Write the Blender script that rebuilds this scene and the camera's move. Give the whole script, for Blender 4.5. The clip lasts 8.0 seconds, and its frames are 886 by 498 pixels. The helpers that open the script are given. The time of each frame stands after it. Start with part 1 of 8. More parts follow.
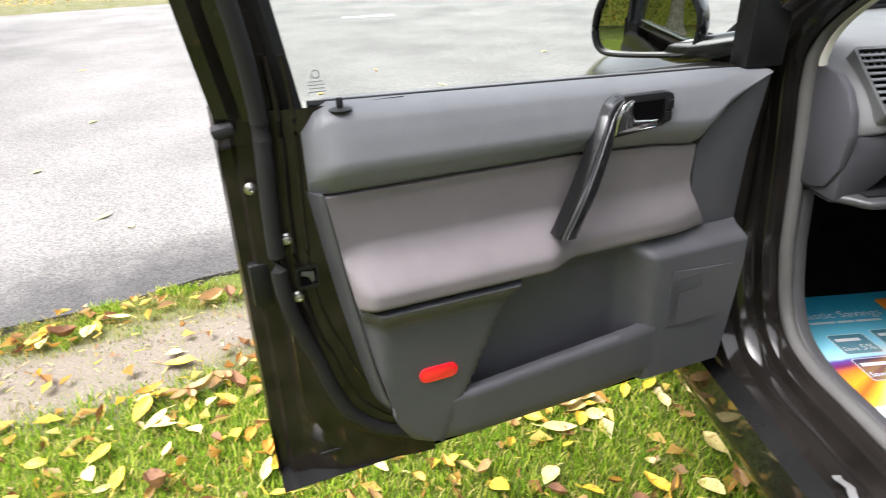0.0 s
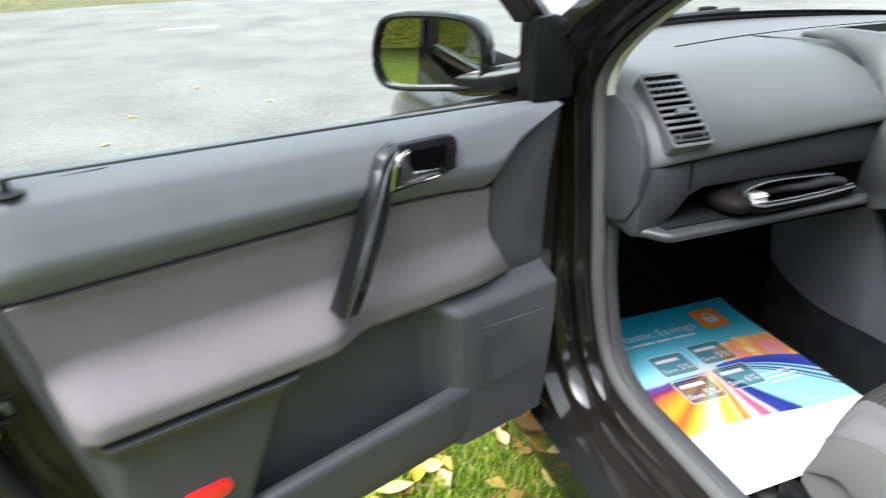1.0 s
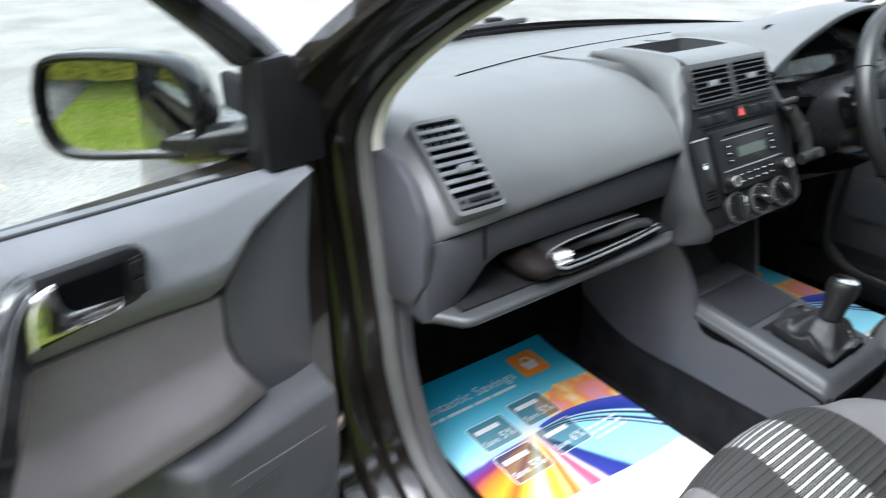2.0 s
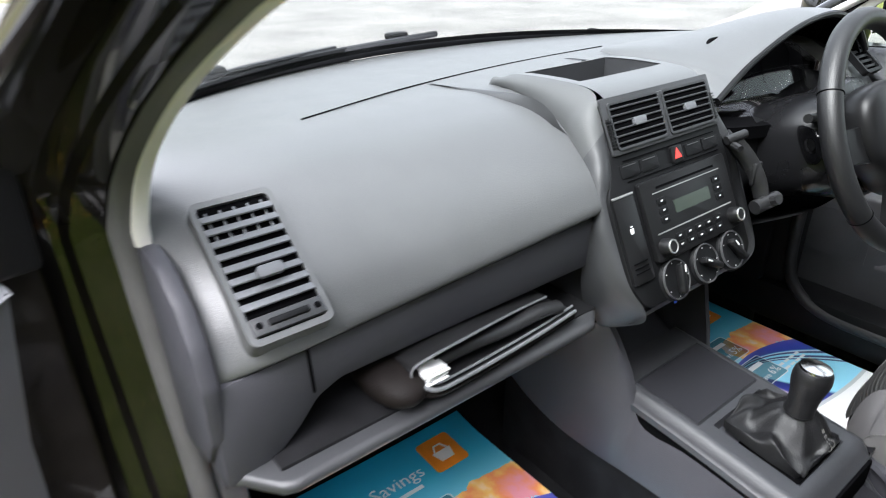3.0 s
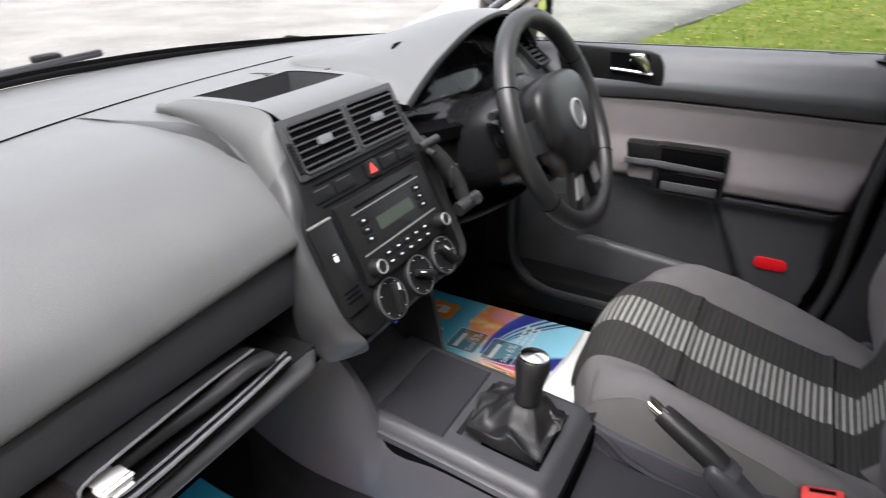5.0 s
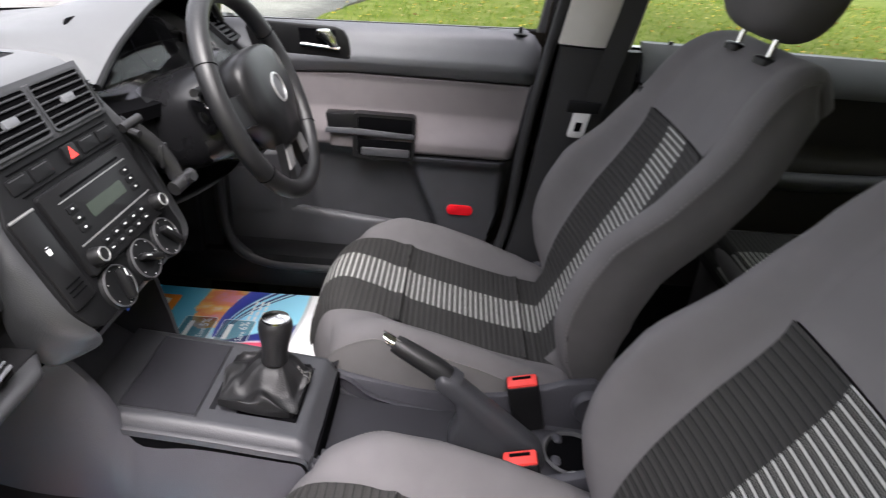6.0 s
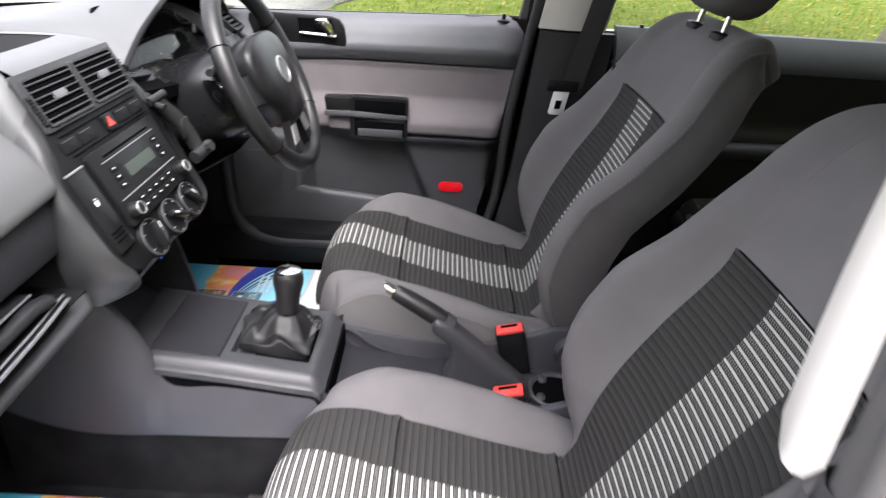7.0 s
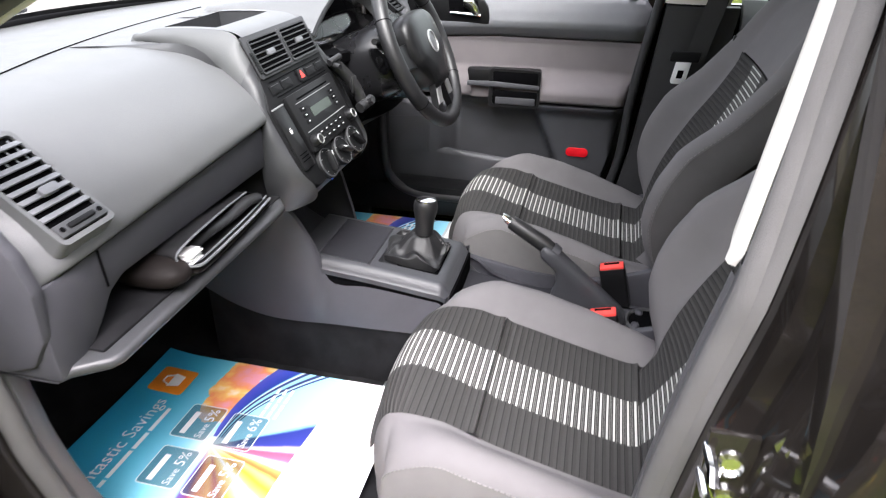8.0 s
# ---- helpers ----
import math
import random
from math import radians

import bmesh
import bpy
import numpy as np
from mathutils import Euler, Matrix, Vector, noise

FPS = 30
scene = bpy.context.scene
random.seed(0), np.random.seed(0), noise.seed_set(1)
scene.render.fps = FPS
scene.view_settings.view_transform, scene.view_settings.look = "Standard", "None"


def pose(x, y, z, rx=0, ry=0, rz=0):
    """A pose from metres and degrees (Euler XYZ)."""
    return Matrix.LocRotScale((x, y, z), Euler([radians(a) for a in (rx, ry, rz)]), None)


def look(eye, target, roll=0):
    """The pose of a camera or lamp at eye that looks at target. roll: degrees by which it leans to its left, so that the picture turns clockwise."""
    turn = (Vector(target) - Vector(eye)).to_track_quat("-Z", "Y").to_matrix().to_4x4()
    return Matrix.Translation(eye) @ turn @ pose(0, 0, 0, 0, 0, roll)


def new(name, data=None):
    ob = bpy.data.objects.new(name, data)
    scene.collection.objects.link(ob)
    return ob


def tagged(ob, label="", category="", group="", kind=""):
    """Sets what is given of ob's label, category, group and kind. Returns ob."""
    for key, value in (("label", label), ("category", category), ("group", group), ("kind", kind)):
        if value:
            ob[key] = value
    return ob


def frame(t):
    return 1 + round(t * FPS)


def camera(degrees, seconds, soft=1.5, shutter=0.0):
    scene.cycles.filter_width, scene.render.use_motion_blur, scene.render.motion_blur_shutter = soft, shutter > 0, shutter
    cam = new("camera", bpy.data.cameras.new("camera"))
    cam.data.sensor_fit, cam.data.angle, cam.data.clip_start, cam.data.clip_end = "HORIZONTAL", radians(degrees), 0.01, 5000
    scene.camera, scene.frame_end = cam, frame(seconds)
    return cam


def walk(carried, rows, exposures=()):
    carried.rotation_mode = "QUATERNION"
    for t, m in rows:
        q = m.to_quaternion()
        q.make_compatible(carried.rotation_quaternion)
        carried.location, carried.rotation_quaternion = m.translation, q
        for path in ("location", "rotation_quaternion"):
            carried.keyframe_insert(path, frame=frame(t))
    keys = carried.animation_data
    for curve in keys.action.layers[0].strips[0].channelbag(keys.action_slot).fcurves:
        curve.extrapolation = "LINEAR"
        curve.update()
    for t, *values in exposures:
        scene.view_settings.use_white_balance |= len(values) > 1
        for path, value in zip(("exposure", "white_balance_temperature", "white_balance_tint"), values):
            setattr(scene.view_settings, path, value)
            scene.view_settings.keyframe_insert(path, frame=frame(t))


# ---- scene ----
cam = camera(69.2, 8.0, soft=1.1, shutter=0.5)
PATH = [
    (0, (-1.434, -0.704, 1.165), (-1.271, 1.08, 0.276), -2.1),
    (0.5, (-1.383, -0.66, 1.173), (-1.061, 1.099, 0.278), -0.5),
    (1, (-1.277, -0.552, 1.179), (-0.695, 1.144, 0.294), -1.3),
    (1.5, (-1.167, -0.449, 1.194), (-0.388, 1.158, 0.294), -0.1),
    (2, (-1.061, -0.342, 1.194), (-0.028, 1.111, 0.287), -0.0),
    (2.2, (-1.007, -0.316, 1.195), (0.111, 1.09, 0.316), -0.6),
    (3.3, (-0.719, -0.195, 1.177), (0.373, 1.208, 0.261), -0.7),
    (3.5, (-0.702, -0.197, 1.176), (0.448, 1.145, 0.24), 0.3),
    (4, (-0.674, -0.21, 1.178), (0.666, 0.939, 0.239), 0.9),
    (4.2, (-0.66, -0.211, 1.181), (0.741, 0.878, 0.258), 1.3),
    (5.3, (-0.668, -0.208, 1.187), (0.986, 0.446, 0.272), -0.4),
    (5.5, (-0.679, -0.222, 1.191), (1.032, 0.215, 0.251), 0.7),
    (6, (-0.738, -0.204, 1.192), (1.033, -0.208, 0.263), 4.6),
    (6.5, (-0.8, -0.192, 1.185), (0.979, -0.3, 0.278), 5.2),
    (7, (-0.87, -0.207, 1.185), (0.901, -0.234, 0.257), 3.8),
    (7.5, (-1.007, -0.267, 1.187), (0.729, 0.043, 0.243), 1.6),
    (8, (-1.098, -0.281, 1.19), (0.607, 0.131, 0.228), 0.4),
]
walk(cam, [(t, look(eye, target, roll)) for t, eye, target, roll in PATH], [(0, 2.42, 6400, 14), (1, 2.45, 6050, 8), (2, 2.6, 5900, 9), (3.5, 2.62, 6300, 15), (4.2, 2.56, 6500, 17), (5.5, 2.56, 6450, 19), (6.5, 2.93, 6450, 21), (8, 3.02, 6350, 18)])

# ---- world, sun ----
SUN_EL, SUN_AZ = radians(60), radians(254)
world = bpy.data.worlds.new("overcast_sky")
scene.world = world
world.use_nodes = True
wn, wl = world.node_tree.nodes, world.node_tree.links
sky = wn.new("ShaderNodeTexSky")
sky.sky_type, sky.sun_disc = "NISHITA", False
sky.sun_elevation, sky.sun_rotation = SUN_EL, SUN_AZ
sky.air_density, sky.dust_density, sky.ozone_density = 1.0, 5.0, 1.0
hs = wn.new("ShaderNodeHueSaturation")
hs.inputs["Saturation"].default_value = 0.22
wl.new(sky.outputs[0], hs.inputs["Color"])
wl.new(hs.outputs[0], wn["Background"].inputs["Color"])
wn["Background"].inputs["Strength"].default_value = 0.15
sun = new("sun", bpy.data.lights.new("sun", "SUN"))
sun.data.energy, sun.data.angle, sun.data.color = 0.6, radians(50), (1.0, 0.97, 0.93)
sun.matrix_world = look((0, 0, 0), (-math.sin(SUN_AZ) * math.cos(SUN_EL), -math.cos(SUN_AZ) * math.cos(SUN_EL), -math.sin(SUN_EL)))


# ---- materials ----
def mat(name, col, rough=0.5, metal=0.0, grain=0.0, grain_scale=900.0, var=0.12, var_scale=18.0, coat=0.0, spec=0.5, col2=None, weave=0.0, wear=0.0):
    """A surface with two scales of variation: broad mottling of colour and gloss, and a fine bump."""
    m = bpy.data.materials.new(name)
    m.use_nodes = True
    n, l = m.node_tree.nodes, m.node_tree.links
    b = n["Principled BSDF"]
    b.inputs["Metallic"].default_value = metal
    b.inputs["Coat Weight"].default_value = coat
    b.inputs["Coat Roughness"].default_value = 0.04
    b.inputs["Specular IOR Level"].default_value = spec
    tc = n.new("ShaderNodeTexCoord")
    broad = n.new("ShaderNodeTexNoise")
    broad.inputs["Scale"].default_value, broad.inputs["Detail"].default_value = var_scale, 5.0
    l.new(tc.outputs["Object"], broad.inputs["Vector"])
    ramp = n.new("ShaderNodeValToRGB")
    lo = [c * (1 - var) for c in col]
    hi = [min(1, c * (1 + var)) for c in (col2 or col)]
    ramp.color_ramp.elements[0].position, ramp.color_ramp.elements[1].position = 0.3, 0.7
    ramp.color_ramp.elements[0].color, ramp.color_ramp.elements[1].color = (*lo, 1), (*hi, 1)
    l.new(broad.outputs["Fac"], ramp.inputs["Fac"])
    l.new(ramp.outputs["Color"], b.inputs["Base Color"])
    mr = n.new("ShaderNodeMapRange")
    mr.inputs["To Min"].default_value, mr.inputs["To Max"].default_value = max(0.02, rough - 0.08 - wear), min(1, rough + 0.08)
    l.new(broad.outputs["Fac"], mr.inputs["Value"])
    l.new(mr.outputs["Result"], b.inputs["Roughness"])
    if grain:
        fine = n.new("ShaderNodeTexVoronoi" if weave == 0 else "ShaderNodeTexNoise")
        fine.inputs["Scale"].default_value = grain_scale
        l.new(tc.outputs["Object"], fine.inputs["Vector"])
        bump = n.new("ShaderNodeBump")
        bump.inputs["Strength"].default_value, bump.inputs["Distance"].default_value = grain, 0.0008
        l.new(fine.outputs[0], bump.inputs["Height"])
        l.new(bump.outputs["Normal"], b.inputs["Normal"])
    return m


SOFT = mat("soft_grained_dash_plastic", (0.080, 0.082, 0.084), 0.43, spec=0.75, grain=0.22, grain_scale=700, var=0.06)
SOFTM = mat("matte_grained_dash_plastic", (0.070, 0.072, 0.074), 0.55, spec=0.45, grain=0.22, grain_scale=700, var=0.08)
DASHLOW = mat("lower_dash_plastic", (0.050, 0.050, 0.058), 0.5, spec=0.35, grain=0.2, grain_scale=800, var=0.07)
STACKTOP = mat("grey_vent_surround_plastic", (0.036, 0.037, 0.040), 0.45, spec=0.4, grain=0.2, grain_scale=800, var=0.07)
# Darker than the dash plastic: shade of the stack's lower side in the colour.
STACKSIDE = mat("shaded_stack_side_plastic", (0.038, 0.039, 0.042), 0.42, spec=0.45, grain=0.22, grain_scale=750, var=0.06)
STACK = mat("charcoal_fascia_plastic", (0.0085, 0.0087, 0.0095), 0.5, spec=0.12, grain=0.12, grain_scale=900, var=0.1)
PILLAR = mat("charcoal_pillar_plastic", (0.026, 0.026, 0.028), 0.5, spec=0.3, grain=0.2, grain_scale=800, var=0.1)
BLACKP = mat("black_plastic", (0.0085, 0.0085, 0.0092), 0.36, spec=0.27, grain=0.05, var=0.15)
GLOSSP = mat("gloss_black_plastic", (0.007, 0.007, 0.008), 0.16, spec=0.5, coat=0.6, var=0.1)
# Near-black base colour: puts the shade of cavities into surfaces; also dark joints.
HOLE = mat("cavity_shade_and_joint_black", (0.003, 0.003, 0.0035), 0.9, spec=0.02, var=0.1)
CAPG = mat("door_cap_plastic", (0.125, 0.130, 0.140), 0.46, grain=0.22, grain_scale=700, var=0.06)
DFAB = mat("door_insert_fabric", (0.148, 0.133, 0.138), 0.85, grain=0.35, grain_scale=1400, var=0.07, weave=1)
DLOW = mat("door_lower_plastic", (0.056, 0.057, 0.064), 0.5, grain=0.25, grain_scale=900, var=0.08)
JAMB = mat("dusty_black_jamb_paint", (0.011, 0.0095, 0.0085), 0.10, coat=0.5, spec=0.2, var=0.4, var_scale=14)
DOORJAMB = mat("dusty_black_door_paint", (0.013, 0.0105, 0.0085), 0.34, coat=0.4, spec=0.10, var=0.5, var_scale=18)
PAINT = mat("black_gloss_paint", (0.009, 0.009, 0.009), 0.3, coat=1.0, spec=0.05, var=0.3, var_scale=6)
RUBBER = mat("black_rubber", (0.013, 0.013, 0.014), 0.6, spec=0.25, grain=0.1, var=0.15)
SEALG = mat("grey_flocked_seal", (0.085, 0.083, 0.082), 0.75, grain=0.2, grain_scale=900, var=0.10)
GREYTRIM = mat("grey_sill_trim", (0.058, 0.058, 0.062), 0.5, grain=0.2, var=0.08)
PALETRIM = mat("pale_pillar_trim", (0.62, 0.60, 0.56), 0.6, grain=0.12, var=0.04)
CHROME = mat("satin_chrome", (0.75, 0.75, 0.74), 0.16, metal=1.0, var=0.05)
POLISH = mat("polished_chrome", (0.62, 0.62, 0.62), 0.05, metal=1.0, var=0.03)
DARKSILVER = mat("dark_silver_paint", (0.10, 0.10, 0.105), 0.4, metal=0.5, var=0.06)
SILVER = mat("silver_paint", (0.45, 0.45, 0.45), 0.35, metal=0.7, var=0.05)
CARPET = mat("black_carpet", (0.012, 0.012, 0.013), 0.95, spec=0.04, grain=0.9, grain_scale=700, var=0.3, weave=1)
SEATG = mat("charcoal_seat_fabric", (0.120, 0.114, 0.117), 0.88, grain=0.3, grain_scale=1500, var=0.07, weave=1)
# Seat cloth again, slightly darker: side shade put into the base colour.
SEATSIDE = mat("shaded_seat_side_fabric", (0.115, 0.110, 0.109), 0.88, grain=0.3, grain_scale=1500, var=0.08, weave=1)
# Same cloth darker still: shade painted on backrest sides, shell and headrest.
SEATDARK = mat("shaded_seat_back_fabric", (0.082, 0.078, 0.078), 0.88, grain=0.3, grain_scale=1500, var=0.10, weave=1)
LEATHER = mat("black_leather", (0.012, 0.012, 0.013), 0.42, grain=0.25, grain_scale=450, var=0.15)
STITCH = mat("grey_thread", (0.16, 0.155, 0.15), 0.8, var=0.1)
RED = mat("red_reflector", (0.92, 0.015, 0.025), 0.18, coat=1.0, var=0.1)
REDP = mat("red_buckle_plastic", (0.72, 0.05, 0.04), 0.4, var=0.08)
ORANGE = mat("orange_mark", (0.8, 0.25, 0.02), 0.5)
WHITEP = mat("white_print", (0.75, 0.75, 0.75), 0.5, var=0.03)
LCD = mat("grey_green_display", (0.035, 0.045, 0.036), 0.25, var=0.05)
WEB = mat("belt_webbing", (0.030, 0.030, 0.031), 0.8, grain=0.5, grain_scale=900, var=0.1, weave=1)
STEEL = mat("bare_steel", (0.4, 0.39, 0.37), 0.35, metal=1.0, var=0.2)
PAPERW = mat("white_paper", (0.8, 0.8, 0.8), 0.6, var=0.02)
TYRE = mat("tyre_rubber", (0.02, 0.02, 0.02), 0.8, grain=0.4, grain_scale=200, var=0.2)
BARK = mat("tree_bark", (0.20, 0.17, 0.14), 0.95, grain=1.0, grain_scale=40, var=0.5, var_scale=9, weave=1)


def glass_material(name, tint, gloss=1.0):
    """Thin glass: clear straight on, mirror-like at a grazing angle."""
    m = bpy.data.materials.new(name)
    m.use_nodes = True
    n, l = m.node_tree.nodes, m.node_tree.links
    n.remove(n["Principled BSDF"])
    t, g, f, mix = n.new("ShaderNodeBsdfTransparent"), n.new("ShaderNodeBsdfGlossy"), n.new("ShaderNodeLayerWeight"), n.new("ShaderNodeMixShader")
    t.inputs["Color"].default_value = (*tint, 1)
    g.inputs["Roughness"].default_value = 0.02
    f.inputs["Blend"].default_value = 0.5
    p, q = n.new("ShaderNodeMath"), n.new("ShaderNodeMath")
    p.operation, p.inputs[1].default_value = "POWER", 5.0
    q.operation, q.inputs[1].default_value, q.inputs[2].default_value = "MULTIPLY_ADD", 0.92 * gloss, 0.05 * gloss
    l.new(f.outputs["Facing"], p.inputs[0]); l.new(p.outputs[0], q.inputs[0])
    l.new(q.outputs[0], mix.inputs[0]); l.new(t.outputs[0], mix.inputs[1]); l.new(g.outputs[0], mix.inputs[2])
    l.new(mix.outputs[0], n["Material Output"].inputs["Surface"])
    return m


GLASS = glass_material("tinted_car_glass", (0.76, 0.81, 0.78), 0.8)
# Tint set darker than GLASS to dim the outdoor light behind it.
SIDEGLASS = glass_material("dimming_side_glass", (0.62, 0.68, 0.62), 0.35)
SCREEN = glass_material("windscreen_glass", (0.80, 0.83, 0.80), 0.4)
CLEAR = glass_material("clear_plastic", (0.92, 0.92, 0.92), 0.7)
MIRROR = mat("mirror_glass", (0.9, 0.9, 0.9), 0.0, metal=1.0, var=0.0)
MIRROR.node_tree.nodes["Map Range"].inputs["To Min"].default_value = 0.0
MIRROR.node_tree.nodes["Map Range"].inputs["To Max"].default_value = 0.01


def seat_insert_material():
    """Ribbed fabric: dark ribs across, and a band in the middle with pale threads on every second rib."""
    m = bpy.data.materials.new("ribbed_striped_seat_fabric")
    m.use_nodes = True
    n, l = m.node_tree.nodes, m.node_tree.links
    b = n["Principled BSDF"]
    b.inputs["Roughness"].default_value = 0.9

    def math_node(op, a, c=None):
        q = n.new("ShaderNodeMath")
        q.operation = op
        for k, v in enumerate((a, c)):
            if v is None:
                continue
            if isinstance(v, (int, float)):
                q.inputs[k].default_value = v
            else:
                l.new(v, q.inputs[k])
        return q.outputs[0]
    uv = n.new("ShaderNodeUVMap")
    sep = n.new("ShaderNodeSeparateXYZ")
    l.new(uv.outputs[0], sep.inputs[0])
    x, s = sep.outputs[0], sep.outputs[1]
    cell = math_node("FRACT", math_node("DIVIDE", s, 0.0109))
    rib = math_node("ABSOLUTE", math_node("SUBTRACT", cell, 0.5))
    pale = math_node("LESS_THAN", rib, 0.145)
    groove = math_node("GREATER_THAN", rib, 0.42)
    weave = n.new("ShaderNodeTexNoise")
    weave.inputs["Scale"].default_value = 1300
    tc = n.new("ShaderNodeTexCoord")
    l.new(tc.outputs["Object"], weave.inputs["Vector"])
    speck = math_node("FRACT", math_node("DIVIDE", x, 0.0042))
    dots = math_node("MULTIPLY", math_node("GREATER_THAN", speck, 0.45), math_node("LESS_THAN", math_node("ABSOLUTE", math_node("SUBTRACT", rib, 0.40)), 0.07))
    band = math_node("LESS_THAN", math_node("ABSOLUTE", x), 0.051)
    mask = math_node("MULTIPLY", band, pale)
    dotm = math_node("MULTIPLY", band, dots)
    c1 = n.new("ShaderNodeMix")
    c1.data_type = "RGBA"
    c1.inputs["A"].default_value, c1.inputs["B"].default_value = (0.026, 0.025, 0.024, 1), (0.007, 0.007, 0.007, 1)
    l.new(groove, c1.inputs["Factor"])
    c2 = n.new("ShaderNodeMix")
    c2.data_type = "RGBA"
    c2.inputs["B"].default_value = (0.17, 0.17, 0.16, 1)
    l.new(dotm, c2.inputs["Factor"]); l.new(c1.outputs["Result"], c2.inputs["A"])
    c3 = n.new("ShaderNodeMix")
    c3.data_type = "RGBA"
    c3.inputs["B"].default_value = (0.45, 0.45, 0.43, 1)
    l.new(mask, c3.inputs["Factor"]); l.new(c2.outputs["Result"], c3.inputs["A"])
    l.new(c3.outputs["Result"], b.inputs["Base Color"])
    h = math_node("ADD", math_node("MULTIPLY", math_node("COSINE", math_node("MULTIPLY", rib, 6.283)), 0.5), math_node("MULTIPLY", weave.outputs["Fac"], 0.3))
    bump = n.new("ShaderNodeBump")
    bump.inputs["Strength"].default_value, bump.inputs["Distance"].default_value = 0.7, 0.002
    l.new(h, bump.inputs["Height"]); l.new(bump.outputs[0], b.inputs["Normal"])
    return m


INSERT = seat_insert_material()


# ---- geometry helpers ----
def box(c, size, r=0.004, m=None, seg=2):
    """A box with rounded edges, round c or, with m, in that pose."""
    bm = bmesh.new()
    bmesh.ops.create_cube(bm, size=1.0)
    for v in bm.verts:
        v.co = Vector((v.co.x * size[0], v.co.y * size[1], v.co.z * size[2]))
    r = min(r, 0.49 * min(size))
    if r > 0:
        bmesh.ops.bevel(bm, geom=bm.edges[:], offset=r, segments=seg, profile=0.5, affect="EDGES")
    return take(bm, (m @ Matrix.Translation(c)) if m else Matrix.Translation(c))


def take(bm, m=None):
    bm.verts.index_update()
    vs = [(m @ v.co) if m else v.co.copy() for v in bm.verts]
    fs = [[v.index for v in f.verts] for f in bm.faces]
    bm.free()
    return vs, fs


def prism(poly, depth, m, r=0.003, seg=2):
    """A plate with outline poly in the plane of m, from 0 to depth along m's z, with rounded edges."""
    bm = bmesh.new()
    lo = [bm.verts.new((x, y, 0)) for x, y in poly]
    f = bm.faces.new(lo)
    out = bmesh.ops.extrude_face_region(bm, geom=[f])
    for v in out["geom"]:
        if isinstance(v, bmesh.types.BMVert):
            v.co.z = depth
    bmesh.ops.recalc_face_normals(bm, faces=bm.faces[:])
    if r > 0:
        bmesh.ops.bevel(bm, geom=bm.edges[:], offset=r, segments=seg, profile=0.5, affect="EDGES", clamp_overlap=True)
    return take(bm, m)


def rounded(w, h, r, n=4):
    """A rectangle's outline with round corners, centred."""
    pts = []
    for cx, cy, a0 in ((w / 2 - r, h / 2 - r, 0), (-w / 2 + r, h / 2 - r, 90), (-w / 2 + r, -h / 2 + r, 180), (w / 2 - r, -h / 2 + r, 270)):
        for k in range(n + 1):
            a = radians(a0 + 90 * k / n)
            pts.append((cx + r * math.cos(a), cy + r * math.sin(a)))
    return pts


def ring(outer, inner, depth, m):
    """A frame between two outlines of equally many points."""
    n = len(outer)
    vs = [m @ Vector((*p, z)) for z in (0, depth) for loop in (outer, inner) for p in loop]
    fs = []
    for k in range(n):
        j = (k + 1) % n
        fs += [[k, j, n + j, n + k], [2 * n + k, 3 * n + k, 3 * n + j, 2 * n + j], [k, 2 * n + k, 2 * n + j, j], [n + k, n + j, 3 * n + j, 3 * n + k]]
    return vs, fs


def sheet(fn, nu, nv, depth=None):
    """A grid over the unit square with uv in fn's own measure; depth: how far its edges turn back."""
    vs, fs, uvs = [], [], []
    for i in range(nu + 1):
        for j in range(nv + 1):
            p = fn(i / nu, j / nv)
            vs.append(Vector(p[:3]))
            uvs.append(p[3:5] if len(p) > 3 else (i / nu, j / nv))
    at = lambda i, j: i * (nv + 1) + j
    for i in range(nu):
        for j in range(nv):
            fs.append([at(i, j), at(i + 1, j), at(i + 1, j + 1), at(i, j + 1)])
    if depth is not None:
        d = Vector(depth)
        rim = [at(i, 0) for i in range(nu + 1)] + [at(nu, j) for j in range(1, nv + 1)] + [at(i, nv) for i in range(nu - 1, -1, -1)] + [at(0, j) for j in range(nv - 1, 0, -1)]
        base = len(vs)
        for k in rim:
            vs.append(vs[k] + d)
            uvs.append(uvs[k])
        for k in range(len(rim)):
            j = (k + 1) % len(rim)
            fs.append([rim[k], base + k, base + j, rim[j]])
    return vs, fs, uvs


def spline(pts, n, closed=False):
    """n + 1 points along a smooth curve through pts (n when closed)."""
    P = [Vector(p) for p in pts]
    m = len(P)
    out = []
    spans = m if closed else m - 1
    for k in range(n if closed else n + 1):
        x = k / n * spans
        i = min(int(x), spans - 1)
        t = x - i
        g = (lambda q: P[q % m]) if closed else (lambda q: P[max(0, min(m - 1, q))])
        a, b, c, d = g(i - 1), g(i), g(i + 1), g(i + 2)
        out.append(0.5 * ((2 * b) + (c - a) * t + (2 * a - 5 * b + 4 * c - d) * t * t + (3 * b - a - 3 * c + d) * t ** 3))
    return out


